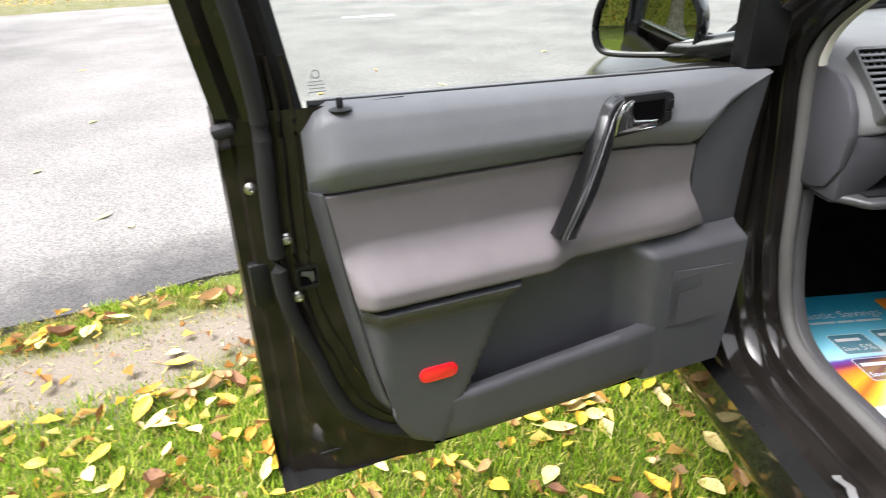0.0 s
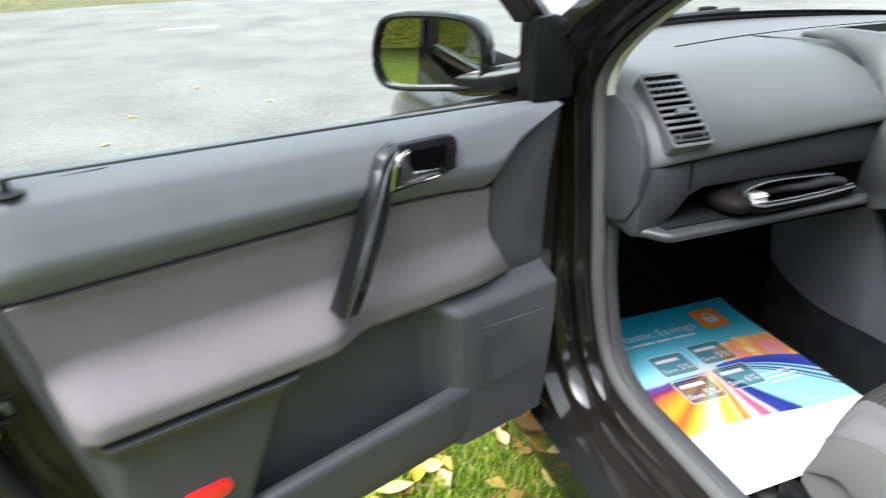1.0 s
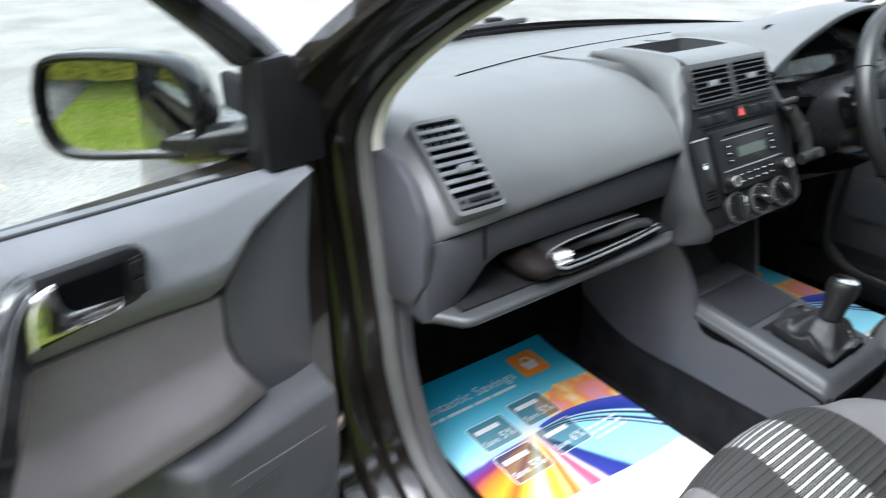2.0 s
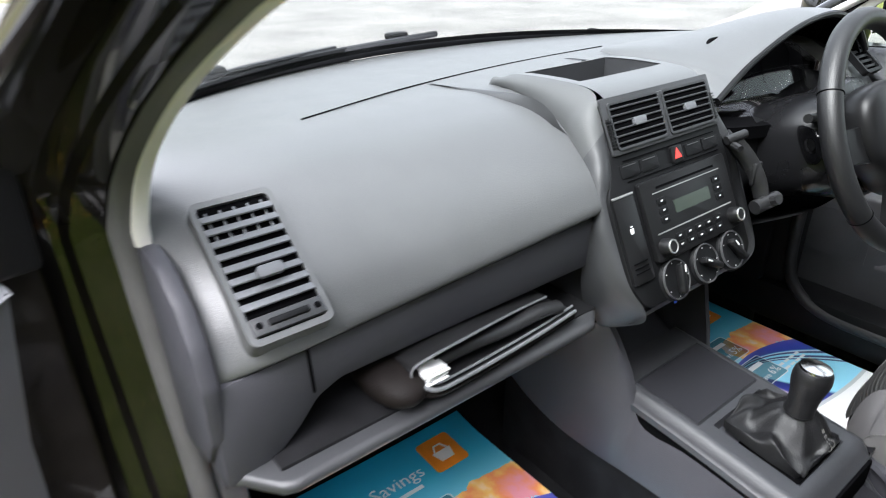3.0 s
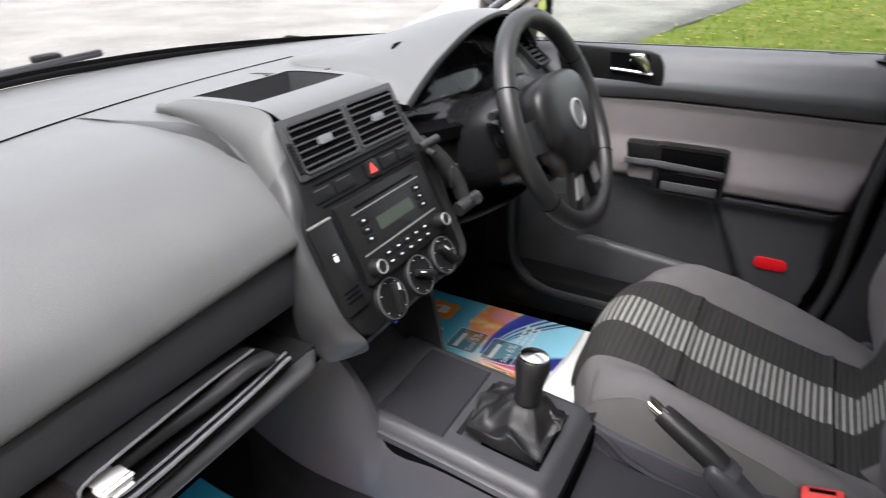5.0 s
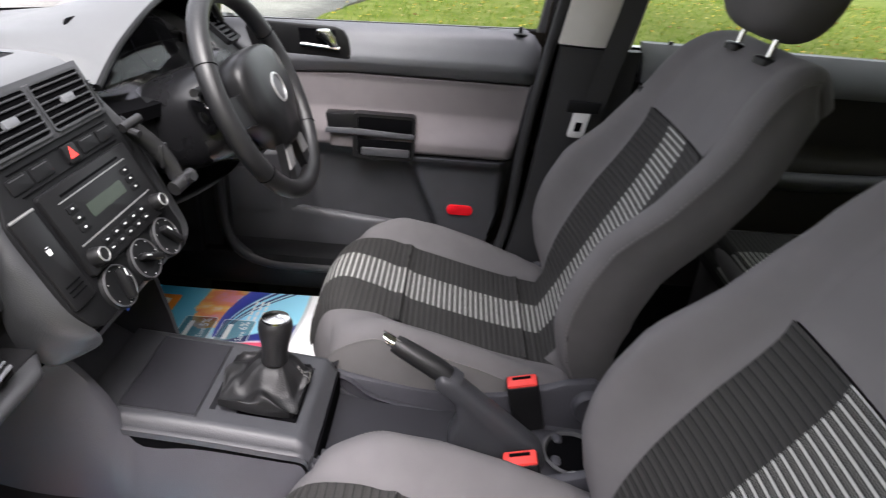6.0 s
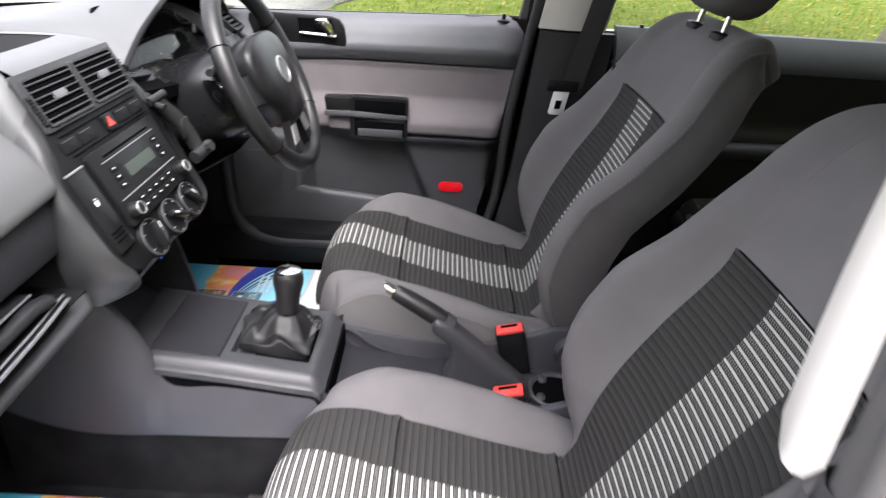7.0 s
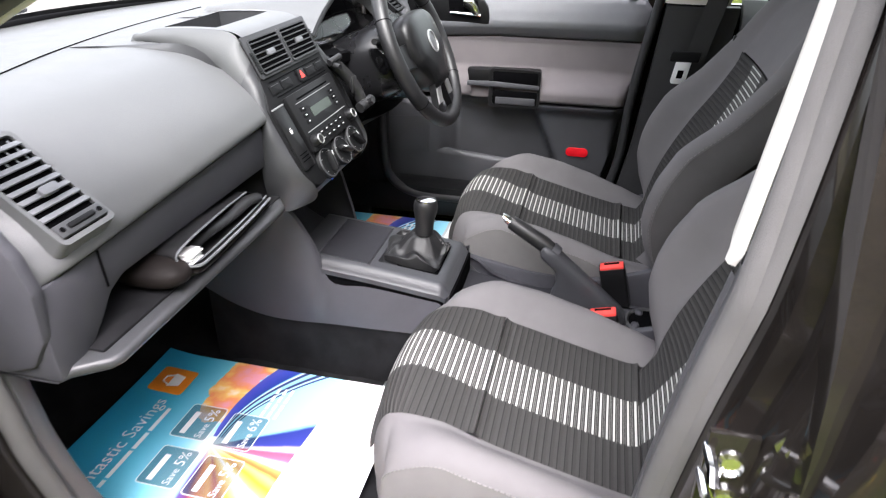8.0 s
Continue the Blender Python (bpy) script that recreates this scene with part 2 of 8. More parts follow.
def tube(path, r, n=10, closed=False, radii=None, flat=1.0, up=(0, 0, 1)):
    """A round or flattened bar along path."""
    P = [Vector(p) for p in path]
    m = len(P)
    vs, fs = [], []
    for k in range(m):
        a, b = (P[(k - 1) % m], P[(k + 1) % m]) if closed else (P[max(0, k - 1)], P[min(m - 1, k + 1)])
        t = (b - a).normalized()
        s = t.cross(Vector(up))
        s = s.normalized() if s.length > 1e-4 else t.orthogonal().normalized()
        q = s.cross(t)
        rr = radii[k] if radii else r
        for j in range(n):
            ang = 2 * math.pi * j / n
            vs.append(P[k] + s * rr * math.cos(ang) + q * rr * flat * math.sin(ang))
    for k in range(m if closed else m - 1):
        for j in range(n):
            a, b = k * n, ((k + 1) % m) * n
            fs.append([a + j, a + (j + 1) % n, b + (j + 1) % n, b + j])
    if not closed:
        fs += [list(range(n))[::-1], list(range((m - 1) * n, m * n))]
    return vs, fs


def lathe(profile, m, n=24):
    """A turned body: (radius, height) pairs round m's z axis."""
    vs, fs = [], []
    for r, h in profile:
        for j in range(n):
            a = 2 * math.pi * j / n
            vs.append(m @ Vector((r * math.cos(a), r * math.sin(a), h)))
    for k in range(len(profile) - 1):
        for j in range(n):
            fs.append([k * n + j, k * n + (j + 1) % n, (k + 1) * n + (j + 1) % n, (k + 1) * n + j])
    fs += [list(range(n))[::-1], list(range((len(profile) - 1) * n, len(profile) * n))]
    return vs, fs


def blob(c, size, e=2.6, nu=28, nv=18, m=None):
    """A padded block: a superellipsoid."""
    f = lambda w: math.copysign(abs(w) ** (2 / e), w)
    vs, fs = [], []
    for i in range(nv + 1):
        p = -math.pi / 2 + math.pi * i / nv
        for j in range(nu):
            a = 2 * math.pi * j / nu
            v = Vector((size[0] / 2 * f(math.cos(p)) * f(math.cos(a)), size[1] / 2 * f(math.cos(p)) * f(math.sin(a)), size[2] / 2 * f(math.sin(p))))
            vs.append((m @ v if m else v) + Vector(c))
    for i in range(nv):
        for j in range(nu):
            fs.append([i * nu + j, i * nu + (j + 1) % nu, (i + 1) * nu + (j + 1) % nu, (i + 1) * nu + j])
    return vs, fs


def smooth01(x):
    x = max(0.0, min(1.0, x))
    return x * x * (3 - 2 * x)


def lerp_table(table, x):
    """Straight-line reading of a table of (x, value)."""
    if x <= table[0][0]:
        return table[0][1]
    for (a, p), (b, q) in zip(table, table[1:]):
        if x <= b:
            return p + (q - p) * (x - a) / (b - a)
    return table[-1][1]


PLACE = {}


def thing(name, base, label, category, group="", kind=""):
    ob = new(name)
    ob.empty_display_size = 0.05
    ob.location = base
    PLACE[ob.name] = Vector(base)
    return tagged(ob, label, category, group, kind)


def mesh_of(name, geos, material, origin, crease=38):
    if isinstance(geos, tuple):
        geos = [geos]
    vs, fs, uvs = [], [], []
    for g in geos:
        o = len(vs)
        vs += [Vector(v) - origin for v in g[0]]
        fs += [[o + k for k in f] for f in g[1]]
        uvs += list(g[2]) if len(g) > 2 else [(0, 0)] * len(g[0])
    me = bpy.data.meshes.new(name)
    me.from_pydata([tuple(v) for v in vs], [], fs)
    layer = me.uv_layers.new(name="UVMap")
    flat = np.array([uvs[lp.vertex_index] for lp in me.loops], dtype=np.float32).ravel() if fs else np.zeros(0, np.float32)
    layer.data.foreach_set("uv", flat)
    me.shade_smooth()
    me.set_sharp_from_angle(angle=radians(crease))
    me.materials.append(material)
    return me


def centre(geos):
    if isinstance(geos, tuple):
        geos = [geos]
    pts = [Vector(v) for g in geos for v in g[0]]
    lo = Vector([min(p[k] for p in pts) for k in range(3)])
    hi = Vector([max(p[k] for p in pts) for k in range(3)])
    return (lo + hi) / 2, lo


def part(name, geos, material, parent, label="", crease=38):
    """One mesh, its points given in the world, under a thing or a part."""
    c, _ = centre(geos)
    ob = new(name, mesh_of(name, geos, material, c, crease))
    ob.parent = parent
    ob.location = c - PLACE[parent.name]
    PLACE[ob.name] = c
    if label:
        tagged(ob, label)
    return ob


def solo(name, geos, material, label="", category="", group="", kind="", crease=38):
    """A thing that is one mesh."""
    c, lo = centre(geos)
    base = Vector((c.x, c.y, lo.z))
    ob = new(name, mesh_of(name, geos, material, base, crease))
    ob.location = base
    PLACE[ob.name] = base
    return tagged(ob, label, category, group, kind)


def axes(o, x, y, z):
    """A pose from an origin and three axes."""
    return Matrix(((x[0], y[0], z[0], o[0]), (x[1], y[1], z[1], o[1]), (x[2], y[2], z[2], o[2]), (0, 0, 0, 1)))

# ---- ground ----
def road_edge(x):
    """How far forward the grass reaches at x, before the road."""
    return lerp_table([(-30, -8.8), (-6, 0.08), (-2.7, 1.34), (-1.97, 1.65), (-0.6, 1.95), (2, 1.95), (5, 1.68), (8, 1.36), (12, 0.8), (40, -3.8)], x)


def asphalt_material():
    m = mat("worn_grey_asphalt", (0.150, 0.146, 0.139), 0.85, var=0.14, var_scale=1.1, col2=(0.190, 0.185, 0.176))
    n, l = m.node_tree.nodes, m.node_tree.links
    b, tc = n["Principled BSDF"], n["Texture Coordinate"]
    vor = n.new("ShaderNodeTexVoronoi")
    vor.inputs["Scale"].default_value = 140
    l.new(tc.outputs["Object"], vor.inputs["Vector"])
    mul = n.new("ShaderNodeMix")
    mul.data_type, mul.blend_type = "RGBA", "MULTIPLY"
    mul.inputs["Factor"].default_value = 0.75
    rr = n.new("ShaderNodeValToRGB")
    rr.color_ramp.elements[0].color, rr.color_ramp.elements[1].color = (0.40, 0.40, 0.41, 1), (1.58, 1.57, 1.52, 1)
    sepc = n.new("ShaderNodeSeparateColor")
    l.new(vor.outputs["Color"], sepc.inputs[0]); l.new(sepc.outputs[0], rr.inputs[0])
    l.new(n["Color Ramp"].outputs["Color"], mul.inputs["A"]); l.new(rr.outputs["Color"], mul.inputs["B"])
    # coarser, darker chippings along the broken edge
    uvn, sep, wob, sm = n.new("ShaderNodeUVMap"), n.new("ShaderNodeSeparateXYZ"), n.new("ShaderNodeTexNoise"), n.new("ShaderNodeMath")
    wob.inputs["Scale"].default_value, wob.inputs["Detail"].default_value = 6, 5
    l.new(tc.outputs["Object"], wob.inputs["Vector"]); l.new(uvn.outputs[0], sep.inputs[0])
    sm.operation, sm.inputs[1].default_value = "MULTIPLY_ADD", -0.10
    l.new(wob.outputs["Fac"], sm.inputs[0]); l.new(sep.outputs[1], sm.inputs[2])
    er = n.new("ShaderNodeValToRGB")
    er.color_ramp.elements[0].position, er.color_ramp.elements[1].position = 0.0, 0.075
    er.color_ramp.elements[0].color, er.color_ramp.elements[1].color = (0.40, 0.40, 0.41, 1), (1, 1, 1, 1)
    l.new(sm.outputs[0], er.inputs[0])
    edge = n.new("ShaderNodeMix")
    edge.data_type, edge.blend_type = "RGBA", "MULTIPLY"
    edge.inputs["Factor"].default_value = 1.0
    l.new(mul.outputs["Result"], edge.inputs["A"]); l.new(er.outputs["Color"], edge.inputs["B"])
    l.new(edge.outputs["Result"], b.inputs["Base Color"])
    bump = n.new("ShaderNodeBump")
    bump.inputs["Strength"].default_value, bump.inputs["Distance"].default_value = 0.8, 0.006
    l.new(vor.outputs["Distance"], bump.inputs["Height"]); l.new(bump.outputs[0], b.inputs["Normal"])
    return m


def turf_material():
    """Soil, moss and short grass between the blades."""
    m = mat("turf_and_soil", (0.050, 0.075, 0.010), 0.95, spec=0.05, grain=1.0, grain_scale=160, var=0.4, var_scale=3.5, col2=(0.12, 0.11, 0.05), weave=1)
    n, l = m.node_tree.nodes, m.node_tree.links
    b, tc = n["Principled BSDF"], n["Texture Coordinate"]
    soil = n.new("ShaderNodeTexNoise")
    soil.inputs["Scale"].default_value, soil.inputs["Detail"].default_value = 1.1, 6
    l.new(tc.outputs["Object"], soil.inputs["Vector"])
    rr = n.new("ShaderNodeValToRGB")
    rr.color_ramp.elements[0].position, rr.color_ramp.elements[1].position = 0.36, 0.86
    uvn, sx, add, mlt = n.new("ShaderNodeUVMap"), n.new("ShaderNodeSeparateXYZ"), n.new("ShaderNodeMath"), n.new("ShaderNodeMath")
    l.new(uvn.outputs[0], sx.inputs[0])
    mlt.operation, mlt.inputs[1].default_value = "MULTIPLY_ADD", 0.7
    mlt.inputs[2].default_value = -0.2
    soil.inputs["Scale"].default_value = 9.0
    l.new(soil.outputs["Fac"], mlt.inputs[0])
    l.new(sx.outputs[0], add.inputs[0]); l.new(mlt.outputs[0], add.inputs[1])
    l.new(add.outputs[0], rr.inputs[0])
    fine = n.new("ShaderNodeTexNoise")
    fine.inputs["Scale"].default_value, fine.inputs["Detail"].default_value = 190, 9
    l.new(tc.outputs["Object"], fine.inputs["Vector"])
    dirt = n.new("ShaderNodeValToRGB")
    dirt.color_ramp.elements[0].color, dirt.color_ramp.elements[1].color = (0.05, 0.042, 0.033, 1), (0.30, 0.262, 0.21, 1)
    l.new(fine.outputs["Fac"], dirt.inputs[0])
    green = n.new("ShaderNodeMix")
    green.data_type = "RGBA"
    green.inputs["B"].default_value = (0.085, 0.125, 0.012, 1)
    l.new(fine.outputs["Fac"], green.inputs["Factor"]); l.new(n["Color Ramp"].outputs["Color"], green.inputs["A"])
    mixc = n.new("ShaderNodeMix")
    mixc.data_type = "RGBA"
    l.new(rr.outputs["Color"], mixc.inputs["Factor"]); l.new(green.outputs["Result"], mixc.inputs["A"]); l.new(dirt.outputs["Color"], mixc.inputs["B"])
    l.new(mixc.outputs["Result"], b.inputs["Base Color"])
    return m


def island_material(name, stops, rough=0.7, through_light=0.3):
    """Blades or leaves, each island with its own colour."""
    m = bpy.data.materials.new(name)
    m.use_nodes = True
    n, l = m.node_tree.nodes, m.node_tree.links
    b = n["Principled BSDF"]
    b.inputs["Roughness"].default_value = rough
    b.inputs["Specular IOR Level"].default_value = 0.15
    g = n.new("ShaderNodeNewGeometry")
    r = n.new("ShaderNodeValToRGB")
    while len(r.color_ramp.elements) < len(stops):
        r.color_ramp.elements.new(0.5)
    for e, (p, c) in zip(r.color_ramp.elements, stops):
        e.position, e.color = p, (*c, 1)
    l.new(g.outputs["Random Per Island"], r.inputs[0])
    l.new(r.outputs["Color"], b.inputs["Base Color"])
    tr = n.new("ShaderNodeBsdfTranslucent")
    l.new(r.outputs["Color"], tr.inputs["Color"])
    mx = n.new("ShaderNodeMixShader")
    mx.inputs[0].default_value = through_light
    l.new(b.outputs[0], mx.inputs[1]); l.new(tr.outputs[0], mx.inputs[2])
    l.new(mx.outputs[0], n["Material Output"].inputs["Surface"])
    return m


ASPHALT, TURF = asphalt_material(), turf_material()
BLADE = island_material("grass_blades", [(0.0, (0.10, 0.20, 0.010)), (0.45, (0.19, 0.33, 0.016)), (0.75, (0.33, 0.40, 0.04)), (1.0, (0.52, 0.45, 0.16))])
LAWN = island_material("lawn_blades", [(0.0, (0.055, 0.11, 0.006)), (0.5, (0.085, 0.16, 0.008)), (0.85, (0.14, 0.18, 0.012)), (1.0, (0.28, 0.24, 0.05))])
LEAVES = island_material("mixed_fallen_leaves", [(0.0, (0.55, 0.36, 0.03)), (0.35, (0.62, 0.50, 0.16)), (0.6, (0.45, 0.22, 0.05)), (0.8, (0.24, 0.11, 0.05)), (1.0, (0.66, 0.58, 0.34))])


def bare(x, y):
    """Where the soil shows: a worn patch between the road and the grass."""
    d = road_edge(x) - y
    n1 = noise.noise((x * 1.7, y * 1.7, 3.1)) * 0.5 + noise.noise((x * 5, y * 5, 7)) * 0.25
    return math.exp(-((d - 0.46) / 0.25) ** 2) * (0.95 if -3.4 < x < -1.0 else 0.25) + n1 * 0.55


def ground_z(x, y):
    return 0.012 * noise.noise((x * 0.8, y * 0.8, 0.5)) + 0.006 * noise.noise((x * 4, y * 4, 2))


gx = sorted({round(math.copysign(abs(k / 60) ** 3 * 900, k), 3) for k in range(-60, 61)} | {round(-4 + 0.12 * k, 3) for k in range(40)})
gy = sorted({round(math.copysign(abs(k / 60) ** 3 * 900, k), 3) for k in range(-60, 61)} | {round(-1.2 + 0.12 * k, 3) for k in range(30)})
gbare = [(bare(x, y) if -6 < x < 3 and -3 < y < 3 else 0.12, 0.0) for x in gx for y in gy]
gverts = [(x, y, ground_z(x, y) - (0.006 if y < road_edge(x) else 0.045)) for x in gx for y in gy]
gfaces = [[i * len(gy) + j, (i + 1) * len(gy) + j, (i + 1) * len(gy) + j + 1, i * len(gy) + j + 1] for i in range(len(gx) - 1) for j in range(len(gy) - 1)]
solo("ground", (gverts, gfaces, gbare), TURF, "short green grass verge with bare soil and fallen leaves", "grass", kind="structure")


def road_fn(s, t):
    x = -70 + 140 * s
    x = math.copysign(abs(x / 70) ** 1.8 * 70, x)
    near = road_edge(x) + 0.05 * noise.noise((x * 2.2, 0, 9)) + 0.02 * noise.noise((x * 11, 0, 4))
    far = 14.6 + 0.12 * noise.noise((x * 0.5, 1, 1)) + (0.0 if x > -3 else (x + 3) * 0.36)
    return (x, near + (far - near) * t ** 1.5, -0.001 - 0.010 * (1 - smooth01(t * 12)) + (0.004 if t > 0.02 else 0))


rv, rf, ru = sheet(road_fn, 220, 26, (0, 0, -0.06))
solo("road", (rv, rf, ru), ASPHALT, "worn pale grey asphalt road with a ragged edge", "road", kind="structure")


def bank_fn(s, t):
    x = -70 + 140 * s
    y0 = 14.6 + (0.0 if x > -3 else (x + 3) * 0.36)
    return (x, y0 - 0.05 + 22 * t, -0.01 + 0.25 * smooth01(t * 6) + 0.9 * t + 0.04 * noise.noise((x, t * 20, 3)))


solo("far_bank", sheet(bank_fn, 120, 14), TURF, "grassy leaf-strewn bank across the road", "grass", kind="structure")


def grass_mesh(name, spots, label, size=1.0, material=None):
    vs, fs = [], []
    for x, y in spots:
        z = ground_z(x, y) - 0.006
        h = random.uniform(0.010, 0.032) * size
        w = random.uniform(0.0012, 0.0024) * size
        a = random.uniform(0, 6.283)
        lean = random.uniform(0.2, 1.1) * h
        dx, dy = math.cos(a), math.sin(a)
        px, py = -dy * w, dx * w
        o = len(vs)
        vs += [(x - px, y - py, z), (x + px, y + py, z), (x + dx * lean * 0.4 + px * 0.8, y + dy * lean * 0.4 + py * 0.8, z + h * 0.65),
               (x + dx * lean * 0.4 - px * 0.8, y + dy * lean * 0.4 - py * 0.8, z + h * 0.65), (x + dx * lean, y + dy * lean, z + h)]
        fs += [[o, o + 1, o + 2, o + 3], [o + 3, o + 2, o + 4]]
    return solo(name, (vs, fs), material or BLADE, label, "grass", kind="stuff")


rng = random.Random(5)
spots = []
while len(spots) < 100000:
    x, y = rng.uniform(-3.3, -0.62), rng.uniform(-0.5, 1.5)
    if y < road_edge(x) - 0.02 and rng.random() > bare(x, y) * 1.25 - 0.08:
        spots.append((x, y))
DRY = island_material("dry_verge_blades", [(0.0, (0.16, 0.17, 0.03)), (0.4, (0.27, 0.26, 0.06)), (0.75, (0.40, 0.34, 0.12)), (1.0, (0.52, 0.44, 0.22))])
dry_spot = lambda x, y: road_edge(x) - y < 0.70 + 0.22 * noise.noise((x * 3, y * 3, 13)) and noise.noise((x * 7, y * 7, 2)) > -0.25
grass_mesh("near_grass", [p for p in spots if not dry_spot(*p)], "short green and yellowing grass blades beside the car")
grass_mesh("dry_verge_grass", [p for p in spots if dry_spot(*p) and noise.noise((p[0] * 30, p[1] * 30, 6)) > -0.12], "thin olive and straw-coloured grass along the road edge", 0.75, DRY)
spots = []
while len(spots) < 26000:
    x, y = rng.uniform(-3.3, -0.62), rng.uniform(-0.5, 1.6)
    if y < road_edge(x) - 0.01 and noise.noise((x * 9, y * 9, 4)) > -0.15 - 0.3 * (1 - bare(x, y)):
        spots.append((x, y))
grass_mesh("grass_stubble", spots, "sparse yellowing grass stubble on bare soil", 0.42)
spots = []
while len(spots) < 60000:
    x, y = rng.uniform(-7, -0.6), rng.uniform(-5, 1.5)
    if y < road_edge(x) - 0.03 and not (-3.3 < x and -0.5 < y):
        spots.append((x, y))
grass_mesh("verge_grass", spots, "short green grass blades on the wider verge", 1.5)
spots = []
while len(spots) < 38000:
    x, y = 1.2 + 13 * rng.random() ** 1.3, rng.uniform(-12, 1.5)
    if y < road_edge(x) - 0.05 and noise.noise((x * 1.5, y * 1.5, 1)) > -0.55:
        spots.append((x, y))
grass_mesh("far_grass", spots, "bright green lawn beyond the driver's door", 2.2, LAWN)


def leaf_geo(length, width, curl, cup, seed):
    """A pointed oval leaf with a midrib fold, curled along its length, and a stalk."""
    r = random.Random(seed)
    n, vs, fs = 9, [], []
    tw = r.uniform(-0.5, 0.5)
    for i in range(n + 1):
        t = i / n
        wd = width * (math.sin(math.pi * t ** 0.85) ** 0.8) * (1 + 0.06 * math.sin(23 * t + seed)) / 2
        for k in (-1, -0.5, 0, 0.5, 1):
            y = wd * k
            z = cup * abs(k) ** 1.5 * wd * 1.6 + curl * (t - 0.45) ** 2 * length * 2.2 + tw * (t - 0.5) * y
            vs.append(Vector((length * (t - 0.5), y, z)))
    for i in range(n):
        for k in range(4):
            fs.append([i * 5 + k, i * 5 + k + 1, i * 5 + k + 6, i * 5 + k + 5])
    sv, sf = tube([(-length * 0.5, 0, curl * 0.2 * length * 2.2), (-length * 0.62, 0.004, 0.002), (-length * 0.75, 0.01, 0.001)], 0.0012, 5)
    o = len(vs)
    lowest = min(v.z for v in vs)
    vs = [v - Vector((0, 0, lowest)) for v in vs + [Vector(q) for q in sv]]
    return vs, fs + [[o + q for q in f] for f in sf]


def leaf_material(name, a, c, spots_colour):
    m = mat(name, a, 0.55, var=0.18, var_scale=30, col2=c, grain=0.4, grain_scale=220, weave=1)
    n, l = m.node_tree.nodes, m.node_tree.links
    b, tc = n["Principled BSDF"], n["Texture Coordinate"]
    sp = n.new("ShaderNodeTexNoise")
    sp.inputs["Scale"].default_value = 90
    l.new(tc.outputs["Object"], sp.inputs["Vector"])
    rr = n.new("ShaderNodeValToRGB")
    rr.color_ramp.elements[0].position, rr.color_ramp.elements[1].position = 0.60, 0.70
    l.new(sp.outputs["Fac"], rr.inputs[0])
    mx = n.new("ShaderNodeMix")
    mx.data_type = "RGBA"
    mx.inputs["B"].default_value = (*spots_colour, 1)
    l.new(rr.outputs["Color"], mx.inputs["Factor"]); l.new(n["Color Ramp"].outputs["Color"], mx.inputs["A"]); l.new(mx.outputs["Result"], b.inputs["Base Color"])
    return m


LEAFM = [leaf_material("yellow_leaf", (0.66, 0.42, 0.02), (0.72, 0.50, 0.05), (0.4, 0.2, 0.03)),
         leaf_material("pale_leaf", (0.64, 0.54, 0.18), (0.70, 0.61, 0.26), (0.5, 0.33, 0.1)),
         leaf_material("tan_leaf", (0.42, 0.26, 0.11), (0.50, 0.33, 0.16), (0.2, 0.1, 0.05)),
         leaf_material("brown_leaf", (0.20, 0.095, 0.045), (0.28, 0.14, 0.07), (0.08, 0.04, 0.02)),
         leaf_material("orange_leaf", (0.60, 0.25, 0.03), (0.64, 0.33, 0.05), (0.3, 0.12, 0.03))]
LEAFN = ["bright yellow fallen leaf lying on grass", "pale cream-yellow fallen leaf lying on grass", "dry tan curled leaf lying on grass", "dead brown curled leaf lying on grass", "orange-brown fallen leaf lying on grass"]
leaf_meshes = []
for k in range(5):
    row = []
    for q in range(3):
        g = leaf_geo(0.056 + 0.018 * q, 0.031 + 0.007 * ((k + q) % 3), [0.12, 0.10, 0.36, 0.5, 0.28][k] * (0.6 + 0.5 * q), [0.35, 0.3, 0.7, 0.95, 0.6][k], 10 * k + q)
        row.append(mesh_of("fallen_leaf", g, LEAFM[k], Vector((0, 0, 0)), 60))
    leaf_meshes.append(row)
placed = 0
while placed < 245:
    x, y = rng.uniform(-2.85, -0.66), rng.uniform(-0.12, 1.40)
    clump = noise.noise((x * 2.3, y * 2.3, 8))
    if y > road_edge(x) - 0.03 or rng.random() > 0.55 + clump or (bare(x, y) > 0.5 and rng.random() < 0.86):
        continue
    k = rng.choices(range(5), (34, 28, 18, 10, 10))[0]
    ob = new("fallen_leaf", leaf_meshes[k][rng.randrange(3)])
    sc = rng.uniform(0.55, 1.10)
    ob.matrix_world = pose(x, y, ground_z(x, y) + (0.003 if bare(x, y) > 0.5 else 0.018), rng.gauss(0, 5 if bare(x, y) > 0.5 else 13), rng.gauss(0, 5 if bare(x, y) > 0.5 else 13), rng.uniform(0, 360)) @ Matrix.Diagonal((sc, sc, sc, 1))
    tagged(ob, LEAFN[k], "leaf", "fallen leaves on the grass")
    placed += 1


clump_v, clump_f = [], []
crng = random.Random(77)
while len(clump_f) < 44 * 260:
    x, y = crng.uniform(-2.7, -0.66), crng.uniform(-0.15, 1.35)
    if y > road_edge(x) - 0.04 or noise.noise((x * 3.1, y * 3.1, 21)) < crng.uniform(-0.15, 0.45) or (bare(x, y) > 0.45 and crng.random() < 0.9):
        continue
    gv, gf = leaf_geo(crng.uniform(0.022, 0.058), crng.uniform(0.012, 0.027), crng.uniform(0.2, 1.0), crng.uniform(0.4, 1.3), crng.randrange(900))
    mt = pose(x, y, ground_z(x, y) + crng.uniform(-0.002, 0.014), crng.gauss(0, 24), crng.gauss(0, 24), crng.uniform(0, 360))
    o = len(clump_v)
    clump_v += [mt @ v for v in gv]
    clump_f += [[o + q for q in f] for f in gf]
